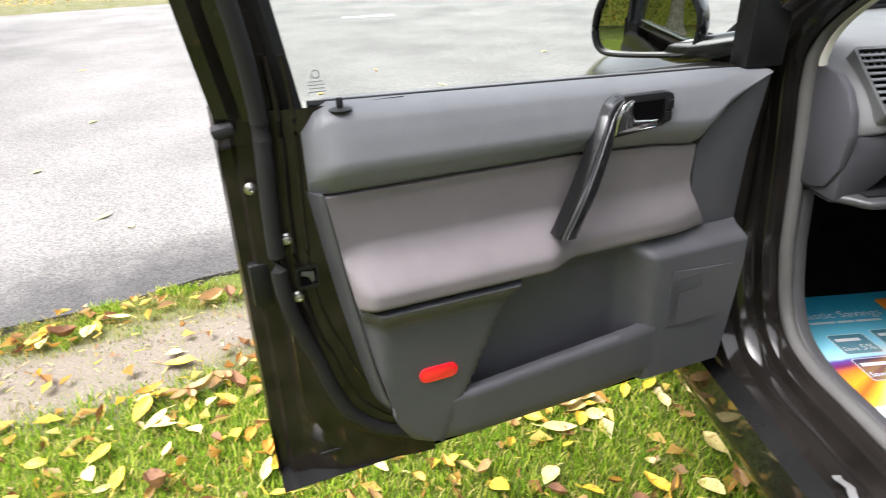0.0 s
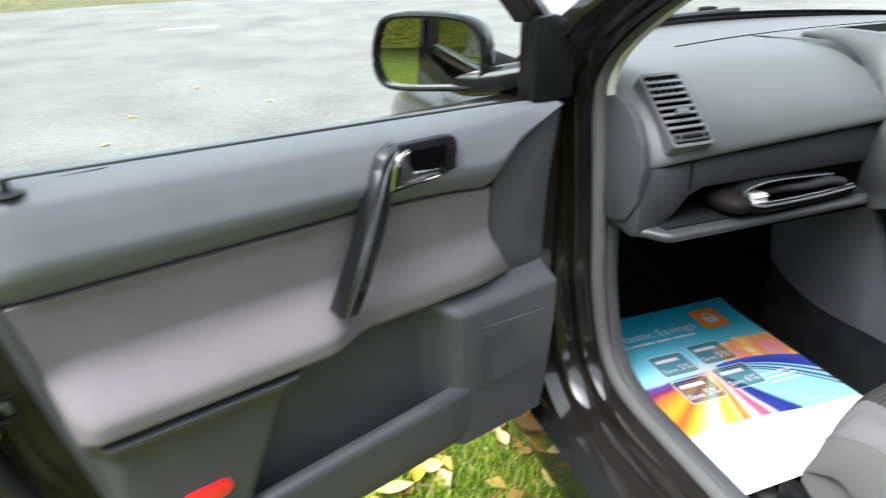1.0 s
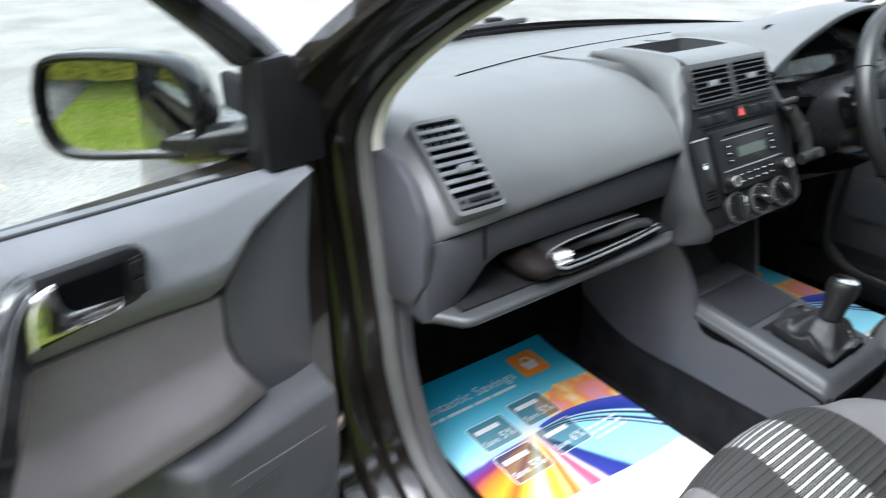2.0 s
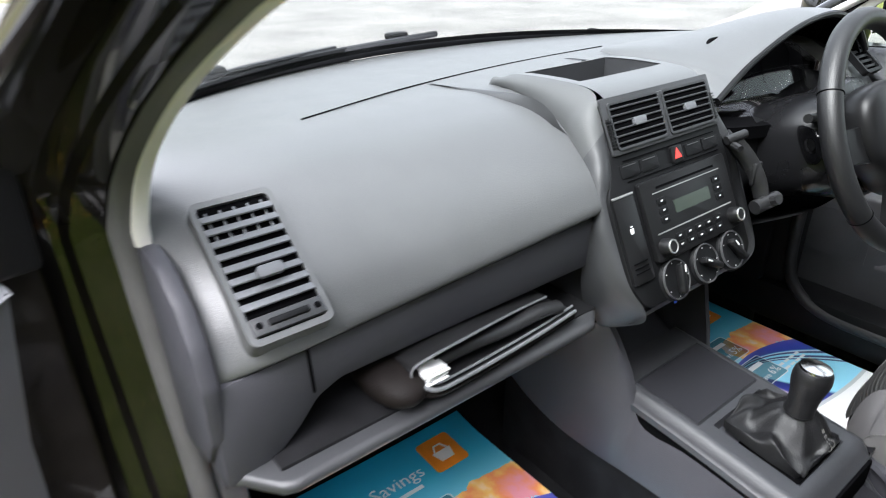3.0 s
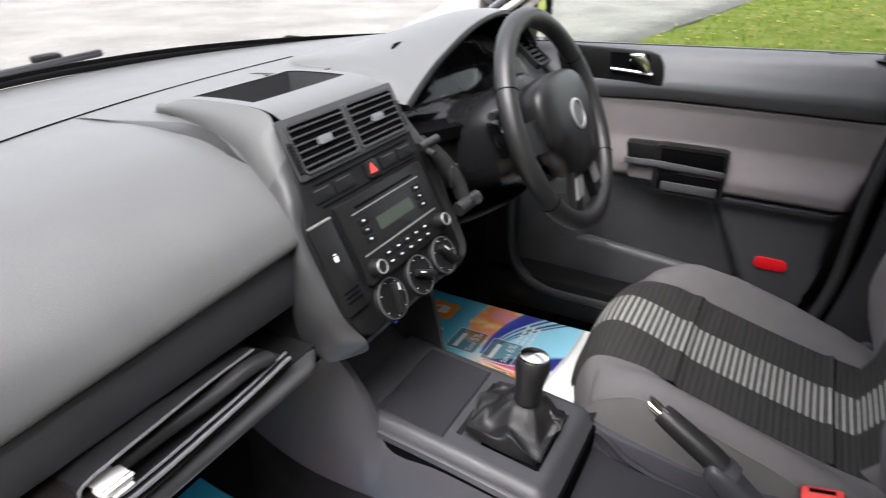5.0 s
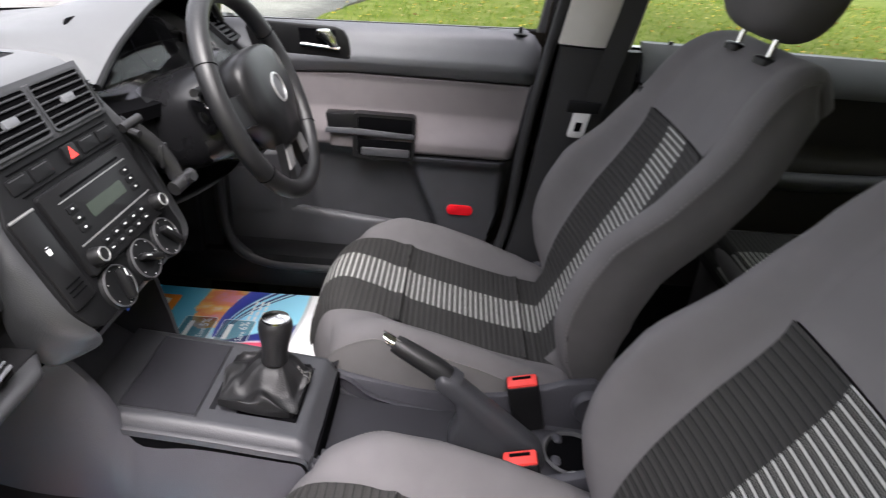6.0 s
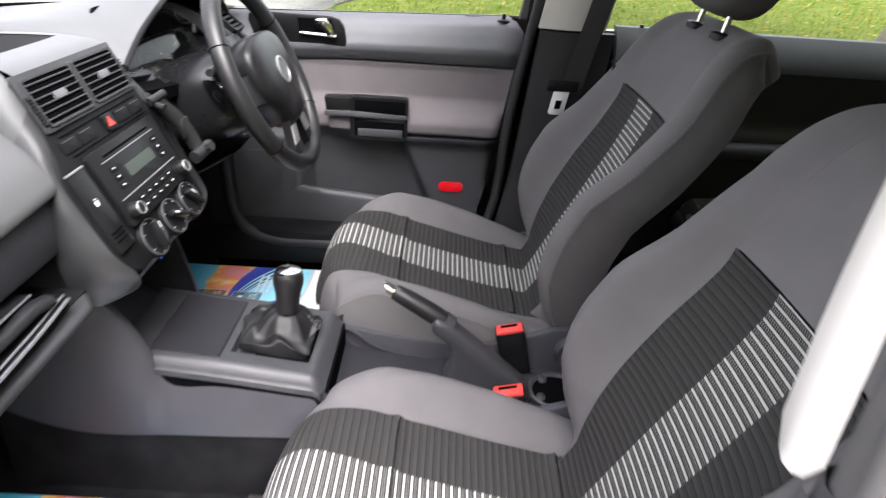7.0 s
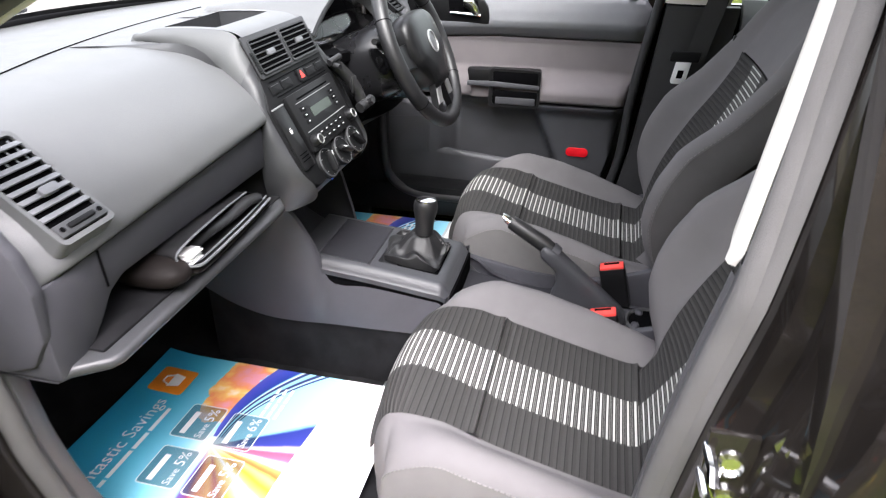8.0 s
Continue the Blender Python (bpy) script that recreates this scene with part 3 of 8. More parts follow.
solo("leaf_clumps", (clump_v, clump_f), island_material("dry_brown_leaves", [(0.0, (0.16, 0.075, 0.035)), (0.35, (0.30, 0.15, 0.06)), (0.6, (0.46, 0.29, 0.13)), (0.8, (0.60, 0.30, 0.05)), (1.0, (0.62, 0.44, 0.10))], 0.65, 0.25), "crumpled dry brown and orange leaves among the grass", "leaves", kind="stuff")


def leaf_litter(name, spots, label):
    vs, fs = [], []
    for x, y, z in spots:
        L, w, a = rng.uniform(0.025, 0.085), rng.uniform(0.014, 0.042), rng.uniform(0, 6.283)
        ca, sa = math.cos(a), math.sin(a)
        o = len(vs)
        for px, py, pz in ((-L / 2, 0, 0.006), (0, -w / 2, 0.012), (L / 2, 0, 0.004), (0, w / 2, 0.014), (0, 0, 0.0)):
            vs.append((x + ca * px - sa * py, y + sa * px + ca * py, z + pz * rng.uniform(0.6, 1.8)))
        fs += [[o, o + 1, o + 4], [o + 1, o + 2, o + 4], [o + 2, o + 3, o + 4], [o + 3, o, o + 4]]
    solo(name, (vs, fs), LEAVES, label, "leaves", kind="stuff")


far_spots = []
for k in range(1700):
    x, y = 1.3 + 13 * rng.random(), rng.uniform(-12, 1.4)
    if y < road_edge(x):
        far_spots.append((x, y, 0.03))
for k in range(3800):
    x = rng.uniform(-16, 6)
    far_spots.append((x, 14.7 + min(0.0, (x + 3) * 0.36) + 4 * rng.random() ** 1.6, 0.12 + 0.1 * rng.random()))
for k in range(500):
    x, y = rng.uniform(-6, -0.9), rng.uniform(-7, -0.8)
    far_spots.append((x, y, 0.015))
for k in range(520):
    x, y = rng.uniform(-3.0, -0.66), rng.uniform(-0.2, 1.4)
    if y < road_edge(x) - 0.03 and (bare(x, y) < 0.45 or k % 6 == 0):
        far_spots.append((x, y, 0.004))
CRUMB = island_material("soil_crumbs_and_grit", [(0.0, (0.07, 0.055, 0.04)), (0.5, (0.18, 0.15, 0.12)), (0.85, (0.30, 0.27, 0.23)), (1.0, (0.50, 0.47, 0.42))], 0.9, 0.0)
cvs, cfs = [], []
while len(cfs) < 5 * 5200:
    x, y = rng.uniform(-3.1, -0.7), rng.uniform(-0.1, 1.7)
    dd = road_edge(x) - y
    if dd < -0.12 or (bare(x, y) < 0.35 and abs(dd) > 0.06):
        continue
    s, a, z, o = 0.0012 + 0.0045 * rng.random() ** 3, rng.uniform(0, 6.283), ground_z(x, y) - 0.007, len(cvs)
    for q in range(5):
        ss = s * rng.uniform(0.7, 1.3)
        cvs.append((x + ss * math.cos(a + 1.257 * q), y + ss * 0.8 * math.sin(a + 1.257 * q), z + s * 0.2))
    cvs.append((x, y, z + s * rng.uniform(0.8, 1.5)))
    cfs += [[o + q, o + (q + 1) % 5, o + 5] for q in range(5)]
solo("grit", (cvs, cfs), CRUMB, "loose grit and soil crumbs at the road edge", "soil", kind="stuff")
tvs, tfs = [], []
for k in range(900):
    x, y = rng.uniform(-3.0, -0.66), rng.uniform(-0.2, 1.5)
    if y > road_edge(x) - 0.01:
        continue
    L, a, z, o = rng.uniform(0.012, 0.045), rng.uniform(0, 6.283), ground_z(x, y) + rng.uniform(-0.004, 0.012), len(tvs)
    w = rng.uniform(0.0008, 0.004)
    for p, q in ((-0.5, -1), (0.5, -0.6), (0.5, 0.6), (-0.5, 1)):
        tvs.append((x + L * p * math.cos(a) - w * q * math.sin(a), y + L * p * math.sin(a) + w * q * math.cos(a), z + 0.005 * p * rng.uniform(-1, 1)))
    tfs.append([o, o + 1, o + 2, o + 3])
solo("straw_bits", (tvs, tfs), LEAVES, "dry straw and leaf scraps among the grass", "straw", kind="stuff")
leaf_litter("leaf_litter", far_spots, "scattered yellow and brown leaves on the lawn and bank")
for x, y, k, q in ((-1.44, 5.45, 2, 1), (-2.76, 2.24, 1, 2), (-2.6, 2.1, 1, 0), (-2.3, 3.2, 1, 0), (-1.9, 4.6, 0, 0), (-3.5, 4.1, 1, 1), (-1.15, 3.4, 1, 1), (-4.4, 6.3, 1, 2), (-0.9, 4.7, 1, 2), (-2.0, 3.9, 1, 0), (-3.4, 3.0, 1, 0), (0.3, 6.0, 1, 1), (1.5, 5.2, 1, 2)):
    ob = new("fallen_leaf", leaf_meshes[k][q])
    ob.matrix_world = pose(x, y, 0.006, 0, 0, rng.uniform(0, 360))
    tagged(ob, "dry pale leaf lying on the asphalt road", "leaf", "fallen leaves on the road")
# painted mark on the far road
solo("road_marking", box((-1.5, 9.9, 0.006), (0.80, 0.09, 0.006), 0.002, pose(0, 0, 0, 0, 0, 0)), WHITEP, "worn white painted line on the asphalt", "road marking", kind="structure")


def tree(base, girth, height, label, crown_r, seed, leaves=2600, flare=1.9):
    r = random.Random(seed)
    t = thing("tree", base, label, "tree")
    b = Vector(base)
    vs, fs, n, m = [], [], 28, 26
    for i in range(m + 1):
        h = i / m
        z = height * 0.55 * h ** 1.5
        rad = girth * (1 - 0.45 * h) * (1 + (flare - 1) * math.exp(-z / (girth * 0.9)))
        for j in range(n):
            a = 2 * math.pi * j / n
            k = 1 + 0.10 * math.sin(5 * a + seed) * math.exp(-z / girth) + 0.05 * noise.noise((3 * math.cos(a), 3 * math.sin(a), z * 2)) + 0.03 * noise.noise((9 * math.cos(a), 9 * math.sin(a), z * 4))
            vs.append(b + Vector((rad * k * math.cos(a), rad * k * math.sin(a), z - 0.05)))
    for i in range(m):
        for j in range(n):
            fs.append([i * n + j, i * n + (j + 1) % n, (i + 1) * n + (j + 1) % n, (i + 1) * n + j])
    part("trunk", (vs, fs), BARK, t)
    top = b + Vector((0, 0, height * 0.5))
    ends = []
    for k in range(9):
        a, up = k * 2.4 + r.uniform(-0.4, 0.4), r.uniform(0.5, 1.5)
        e = top + Vector((math.cos(a), math.sin(a), up)).normalized() * crown_r * r.uniform(0.8, 1.15)
        mid = (top + e) / 2 + Vector((r.uniform(-0.2, 0.2), r.uniform(-0.2, 0.2), 0.15)) * crown_r * 0.4
        path = spline([top - Vector((0, 0, 0.4)), mid, e], 8)
        part("limb", tube(path, 0.1, 8, radii=[girth * 0.33 * (1 - 0.85 * q / 8) for q in range(9)]), BARK, t)
        ends += path[3:]
    lv, lf = [], []
    for k in range(leaves):
        c = r.choice(ends) + Vector((r.gauss(0, 1), r.gauss(0, 1), r.gauss(0, 0.8))) * crown_r * 0.24
        s = r.uniform(0.05, 0.11) * crown_r / 2.0
        q = Euler((r.uniform(0, 6), r.uniform(0, 6), r.uniform(0, 6))).to_matrix()
        o = len(lv)
        lv += [c + q @ Vector(p) * s for p in ((-1, 0, 0), (0, -0.55, 0.15), (1, 0, 0), (0, 0.55, 0.15))]
        lf += [[o, o + 1, o + 2], [o, o + 2, o + 3]]
    part("crown", (lv, lf), CROWN, t)
    return t


CROWN = island_material("autumn_crown", [(0.0, (0.04, 0.085, 0.015)), (0.6, (0.08, 0.13, 0.02)), (0.85, (0.22, 0.19, 0.03)), (1.0, (0.4, 0.26, 0.03))])
tree((4.5, -4.35, 0), 0.52, 8.5, "broad old tree with grey-brown furrowed bark on the lawn", 3.4, 3, 3200)
tree((-4.6, -7.0, 0), 0.24, 6.5, "leafy green tree beside the verge", 2.6, 8, 3000)
tree((-1.6, -8.5, 0), 0.26, 7.0, "leafy green tree standing behind the car", 2.7, 12, 3000)
tree((-8.0, -5.0, 0), 0.3, 8.5, "leafy tree across the lane", 2.9, 17, 3000)
tree((-9.0, 19.5, 0.7), 0.3, 7.5, "leafy tree on the bank", 3.0, 21, 2600)
tree((5.0, 21.0, 0.7), 0.3, 7.5, "leafy tree on the far bank", 3.0, 25, 2600)


def hedge(name, x0, x1, y, h, seed, label):
    r = random.Random(seed)
    vs, fs = [], []
    for k in range(5200):
        x = r.uniform(x0, x1)
        z = r.uniform(0.0, 1) ** 0.8 * h * (0.85 + 0.3 * noise.noise((x * 0.7, seed, 0)))
        c = Vector((x, y + r.gauss(0, 0.5), z))
        q = Euler((r.uniform(0, 6), r.uniform(0, 6), r.uniform(0, 6))).to_matrix()
        s = r.uniform(0.05, 0.11)
        o = len(vs)
        vs += [c + q @ Vector(p) * s for p in ((-1, 0, 0), (0, -0.6, 0.2), (1, 0, 0), (0, 0.6, 0.2))]
        fs += [[o, o + 1, o + 2], [o, o + 2, o + 3]]
    solo(name, (vs, fs), CROWN, label, "hedge", kind="stuff")


# Greenery for the door mirror; nearness and height chosen to block sky light.
def hedge_left(x):
    r = random.Random(2)
    vs, fs = [], []
    for k in range(56000):
        y = r.uniform(-14, 10)
        c = Vector((x + r.gauss(0, 0.6), y, r.uniform(0, 1) ** 0.8 * 8.5 * (0.85 + 0.4 * noise.noise((y * 0.5, 3, 0)))))
        q = Euler((r.uniform(0, 6), r.uniform(0, 6), r.uniform(0, 6))).to_matrix()
        s = r.uniform(0.04, 0.085)
        o = len(vs)
        vs += [c + q @ Vector(p) * s for p in ((-1, 0, 0), (0, -0.6, 0.2), (1, 0, 0), (0, 0.6, 0.2))]
        fs += [[o, o + 1, o + 2], [o, o + 2, o + 3]]
    o = len(vs)
    ys = [-14.5 + 0.5 * i for i in range(51)]
    zs = [0.0, 1.0, 2.0, 3.0, 4.0, 5.0, 6.0, 6.8]
    vs += [Vector((x - 0.7 + 0.35 * noise.noise((yy, zz, 5)), yy, zz * (0.9 + 0.25 * noise.noise((yy * 0.5, 3, 0))))) for yy in ys for zz in zs]
    fs += [[o + i * 8 + j, o + i * 8 + j + 1, o + i * 8 + j + 9, o + i * 8 + j + 8] for i in range(50) for j in range(7)]
    solo("tall_hedge", (vs, fs), CROWN, "tall green hedge along the lane, set high to block side sky", "hedge", kind="stuff")


hedge("hedge", -13, 6, -13.5, 3.2, 4, "dense green hedge behind the car")
hedge_left(-10.5)
hedge("far_hedge", -16, 14, 25.5, 3.0, 6, "dense green hedge beyond the bank")
# ---- car body ----
car = thing("car", (0, -0.3, 0), "black five-door hatchback body shell parked on the verge", "car")


def wing_fn(side):
    def fn(s, t):
        y = 0.44 + 1.25 * s
        drop = 1 - 0.32 * smooth01((y - 0.72) / 1.15) ** 1.3
        nose = 1 - 0.16 * smooth01((y - 1.0) / 0.7) ** 2
        x, z = lerp_table([(0, 0.79), (0.25, 0.825), (0.55, 0.83), (0.75, 0.81), (0.9, 0.765), (1, 0.70)], t), lerp_table([(0, 0.24), (0.25, 0.42), (0.55, 0.68), (0.75, 0.82), (0.9, 0.875), (1, 0.890)], t)
        return (side * x * nose, y, 0.2 + (z - 0.2) * drop)
    return fn


def bonnet_fn(s, t):
    y = 0.70 + 0.99 * s - 0.10 * (1 - s) * (2 * t - 1) ** 2
    drop = 1 - 0.32 * smooth01((y - 0.72) / 1.15) ** 1.3
    nose = 1 - 0.16 * smooth01((y - 1.0) / 0.7) ** 2
    a = 2 * t - 1
    return (0.70 * a * nose, y, 0.2 + (0.862 + 0.034 * (1 - a * a) - 0.2) * drop)


part("front_wing", sheet(wing_fn(-1), 24, 22), PAINT, car)
part("front_wing", sheet(wing_fn(1), 24, 22), PAINT, car)
part("bonnet", sheet(bonnet_fn, 24, 24, (0, 0, -0.02)), PAINT, car)
part("front_bumper", box((0, 1.66, 0.45), (1.36, 0.14, 0.46), 0.06, seg=4), PAINT, car)


def rear_side(side):
    def fn(s, t):
        y = -0.47 - 1.72 * s
        x, z = lerp_table([(0, 0.78), (0.2, 0.82), (0.55, 0.83), (0.8, 0.81), (1, 0.77)], t), lerp_table([(0, 0.24), (0.2, 0.38), (0.55, 0.66), (0.8, 0.84), (1, 0.955)], t)
        return (side * x * (1 - 0.14 * smooth01((-y - 1.5) / 0.7) ** 2), y, z + 0.02 * s)
    return fn


part("rear_side_panel", sheet(rear_side(-1), 24, 20, (0.03, 0, 0)), PAINT, car)
part("rear_side_panel", sheet(rear_side(1), 24, 20, (-0.03, 0, 0)), PAINT, car)
part("tailgate", box((0, -2.17, 0.72), (1.30, 0.08, 0.86), 0.05, seg=3), PAINT, car)


def roof_fn(s, t):
    y, a = -0.25 - 1.80 * s + 0.12 * (1 - (2 * t - 1) ** 2) * (1 - s), 2 * t - 1
    return (0.60 * a, y, 1.385 + 0.06 * (1 - a * a) + 0.02 * math.sin(math.pi * min(1, s * 1.3)) - 0.10 * s ** 3)


part("roof", sheet(roof_fn, 20, 16, (0, 0, 0.02)), PAINT, car)
part("headlining", sheet(lambda s, t: tuple(Vector(roof_fn(s, t)) - Vector((0, 0, 0.03))), 14, 12), PALETRIM, car)
# floor, tunnel, bulkhead
part("carpet", sheet(lambda s, t: (-0.63 + 1.26 * t, 0.95 - 2.6 * s, 0.300 + 0.36 * smooth01((0.95 - 2.6 * s - 0.56) / 0.40) + (0.012 * noise.noise((t * 20, s * 30, 0)))), 60, 34, (0, 0, -0.03)), CARPET, car, "black carpet in the footwells")
for sgn in (-1, 1):
    part("footwell_side", box((sgn * 0.658, 0.68, 0.60), (0.03, 0.60, 0.66), 0.01), CARPET, car)
part("bulkhead", box((0, 0.93, 0.585), (1.3, 0.05, 0.57), 0.01), CARPET, car)
part("rear_shelf", box((0, -1.75, 0.92), (1.2, 0.55, 0.03), 0.01), CARPET, car)


# door opening: a flange of painted steps swept round the opening
def opening(side):
    pts = [(-0.345, 0.70), (-0.335, 0.55), (-0.30, 0.44), (-0.24, 0.395), (-0.10, 0.385), (0.08, 0.385), (0.22, 0.388), (0.295, 0.42), (0.330, 0.49), (0.342, 0.65), (0.355, 0.80), (0.366, 0.90), (0.360, 0.965),
           (0.330, 1.015), (0.255, 1.075), (0.165, 1.125), (0.0, 1.20), (-0.16, 1.27), (-0.30, 1.32), (-0.385, 1.325), (-0.415, 1.28), (-0.408, 1.18), (-0.395, 1.06), (-0.381, 0.96), (-0.36, 0.83)]
    return [Vector((0, p.x, p.y)) for p in spline([(a, c, 0) for a, c in pts], 200, closed=True)]


def opening_x(z):
    """The distance of the opening's inner edge from the middle at that height: it leans in above the belt."""
    return lerp_table([(0.3, 0.635), (0.45, 0.645), (0.60, 0.665), (0.95, 0.675), (1.15, 0.64), (1.35, 0.56)], z)


def sweep_opening(side, section, path):
    """A section carried round the opening; it steps outward along the middle pillar."""
    vs, fs, n, m = [], [], len(path), len(section)
    for k in range(n):
        t = (path[(k + 1) % n] - path[k - 1]).normalized()
        out = Vector((0, t.z, -t.y))
        for dx, e in section:
            p = path[k]
            e = e + 0.024 * smooth01((-0.10 - p.y) / 0.16) * max(0.0, 1 - max(0, e) / 0.13)
            e = e * (1 - 0.64 * smooth01((p.z - 0.90) / 0.12) * smooth01((p.y + 0.30) / 0.1))
            vs.append(Vector((side * (opening_x(p.z) + dx * (1 - 0.42 * smooth01((p.z - 0.95) / 0.2))), p.y + out.y * e, p.z + out.z * e)))
    for k in range(n):
        for j in range(m - 1):
            a, b = k * m, ((k + 1) % n) * m
            fs.append([a + j, a + j + 1, b + j + 1, b + j])
    return vs, fs


for side in (-1, 1):
    path = opening(side)
    part("door_opening_flange", sweep_opening(side, [(0.0, 0.004), (0.012, 0.006), (0.035, 0.010), (0.045, 0.014), (0.052, 0.030), (0.075, 0.034), (0.085, 0.040), (0.095, 0.050), (0.122, 0.056), (0.130, 0.066), (0.134, 0.085), (0.13, 0.13)], path), JAMB, car, "glossy black painted door opening", 30)
    # Driver's seal gets a darker plastic: cabin shade put into its colour.
    part("door_seal", sweep_opening(side, [(0.006 + 0.013 * math.cos(q * 0.5236), -0.002 + 0.013 * math.sin(q * 0.5236)) for q in range(13)], path), SEALG if side < 0 else PILLAR, car, "grey flocked door seal" if side < 0 else "door opening seal, darker in colour for the shaded driver's side")
    tv, tf = sweep_opening(side, [(-0.004, -0.002), (-0.010, -0.008), (-0.022, -0.008), (-0.036, 0.0), (-0.042, 0.02), (-0.044, 0.06)], path)
    mean = lambda f, q: sum(tv[k][q] for k in f) / 4
    if side < 0:
        part("sill_trim", (tv, [f for f in tf if mean(f, 2) < (0.70 if mean(f, 1) > 0 else 0.962)]), GREYTRIM, car, "grey plastic sill and kick trim")
    section = [(0.003, -0.010), (0.001, -0.018), (-0.003, -0.021), (-0.011, -0.020), (-0.015, -0.008), (-0.016, 0.02)]
    uv_ = sweep_opening(side, section, path)[0]
    ks = [k for k in range(len(path)) if path[k].z >= 0.935 and path[k].y > -0.33]
    m_ = len(section)
    part("upper_opening_trim", ([uv_[k * m_ + j] for k in ks for j in range(m_)], [[a * m_ + j, a * m_ + j + 1, a * m_ + m_ + j + 1, a * m_ + m_ + j] for a in range(len(ks) - 1) for j in range(m_ - 1)]), PALETRIM, car, "pale grey upper opening trim")
    part("sill_panel", sheet(lambda s, t, side=side: (side * lerp_table([(0, 0.765), (0.3, 0.80), (0.7, 0.805), (1, 0.77)], t), -0.55 + 1.05 * s, lerp_table([(0, 0.345), (0.3, 0.33), (0.7, 0.25), (1, 0.18)], t)), 12, 10), PAINT, car)
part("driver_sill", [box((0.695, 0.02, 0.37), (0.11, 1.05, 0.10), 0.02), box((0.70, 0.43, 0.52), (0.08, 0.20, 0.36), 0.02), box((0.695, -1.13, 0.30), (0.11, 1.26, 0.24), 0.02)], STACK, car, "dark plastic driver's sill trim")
# scuffed patch on the passenger's sill
part("scuff", sheet(lambda s, t: (-0.735 - 0.016 * t - 0.004 * math.sin(9 * s), -0.06 + 0.055 * s, 0.3525 + 0.002 * t), 6, 3), SILVER, car, "scraped pale patch on the sill paint")

# windscreen and its black edge
WS = lambda s, t: ((2 * t - 1) * (0.66 - 0.10 * s), (0.90 - 0.52 * ((2 * t - 1) * 0.66) ** 2) * (1 - s) + (-0.13 - 0.12 * (2 * t - 1) ** 2) * s, 0.965 + 0.44 * s - 0.02 * (2 * t - 1) ** 2 * (1 - s))
part("windscreen", sheet(WS, 14, 24), SCREEN, car, "clear windscreen")
part("windscreen_edge", sheet(lambda s, t: tuple(Vector(WS(0.046 * s - 0.030, t)) + Vector((0, -0.006, 0.004))), 3, 40, (0, 0.01, -0.01)), BLACKP, car, "black ceramic lower edge of the windscreen")
for side in (-1, 1):
    part("windscreen_pillar", tube(spline([(side * 0.70, 0.50, 0.93), (side * 0.675, 0.36, 1.035), (side * 0.645, 0.12, 1.18), (side * 0.59, -0.18, 1.345)], 14), 0.026, 12, flat=0.8), PAINT, car)
    part("pillar_trim", tube(spline([(side * 0.665, 0.46, 0.955), (side * 0.648, 0.365, 1.02), (side * 0.62, 0.14, 1.16), (side * 0.58, -0.12, 1.31)], 14), 0.010, 12, flat=0.8), PALETRIM, car, "pale grey windscreen pillar trim")
    part("roof_rail", tube(spline([(side * 0.60, -0.15, 1.365), (side * 0.605, -0.6, 1.395), (side * 0.60, -1.2, 1.385), (side * 0.58, -1.9, 1.30)], 14), 0.035, 10), PAINT, car)
    part("rear_pillar", tube(spline([(side * 0.76, -1.75, 0.95), (side * 0.70, -1.82, 1.1), (side * 0.60, -1.9, 1.31)], 8), 0.10, 12, flat=0.6), PAINT, car)
    g = part("rear_side_glass", sheet(lambda s, t, side=side: (side * (0.725 - 0.11 * t), -0.52 - (1.15 + 0.1 * t) * s, 0.955 + 0.40 * t), 6, 6), SIDEGLASS, car)
    # middle pillar: painted outside, dark trim below, pale above
    part("middle_pillar", sheet(lambda s, t, side=side: (side * lerp_table([(0, 0.80), (0.4, 0.80), (0.6, 0.775), (1, 0.63)], t), -0.43 - 0.12 * s, 0.30 + 1.06 * t), 6, 16, (-side * 0.03, 0, 0)), JAMB, car)
    part("pillar_lower_trim", sheet(lambda s, t, side=side: (side * (lerp_table([(0, 0.62), (0.4, 0.645), (1, 0.655)], t) - 0.012 * math.sin(math.pi * s)), lerp_table([(0, -0.30), (0.15, -0.355), (0.4, -0.385), (1, -0.42)], t) - lerp_table([(0, 0.22), (0.4, 0.17), (1, 0.17)], t) * s, 0.36 + 0.60 * t), 10, 14, (side * 0.03, 0, 0)), PILLAR, car, "charcoal plastic lower pillar trim")
    part("pillar_upper_trim", sheet(lambda s, t, side=side: (side * (lerp_table([(0, 0.655), (0.5, 0.62), (1, 0.56)], t) - 0.012 * math.sin(math.pi * s)), -0.415 - 0.05 * t - 0.15 * s, 0.965 + 0.39 * t), 8, 10, (side * 0.03, 0, 0)), PALETRIM, car, "pale grey upper pillar trim")
part("rear_window", sheet(lambda s, t: ((2 * t - 1) * 0.56, -2.02 - 0.14 * (1 - s), 1.02 + 0.28 * s), 4, 8), GLASS, car)
# striker and latch plate on the passenger's middle pillar
part("striker_plate", box((-0.739, -0.399, 0.832), (0.006, 0.034, 0.084), 0.002), JAMB, car)
part("striker", tube([(-0.738, -0.384, 0.857), (-0.762, -0.385, 0.858), (-0.769, -0.385, 0.853), (-0.769, -0.385, 0.838), (-0.762, -0.385, 0.833), (-0.738, -0.384, 0.833)], 0.0042, 8), CHROME, car, "steel door striker")
for y, z in ((-0.400, 0.849), (-0.402, 0.815)):
    part("striker_bolt", lathe([(0.011, 0), (0.011, 0.003), (0.008, 0.005), (0.006, 0.002), (0.001, 0.002)], axes((-0.742, y, z), (0, 1, 0), (0, 0, 1), (-1, 0, 0)), 16), CHROME, car)
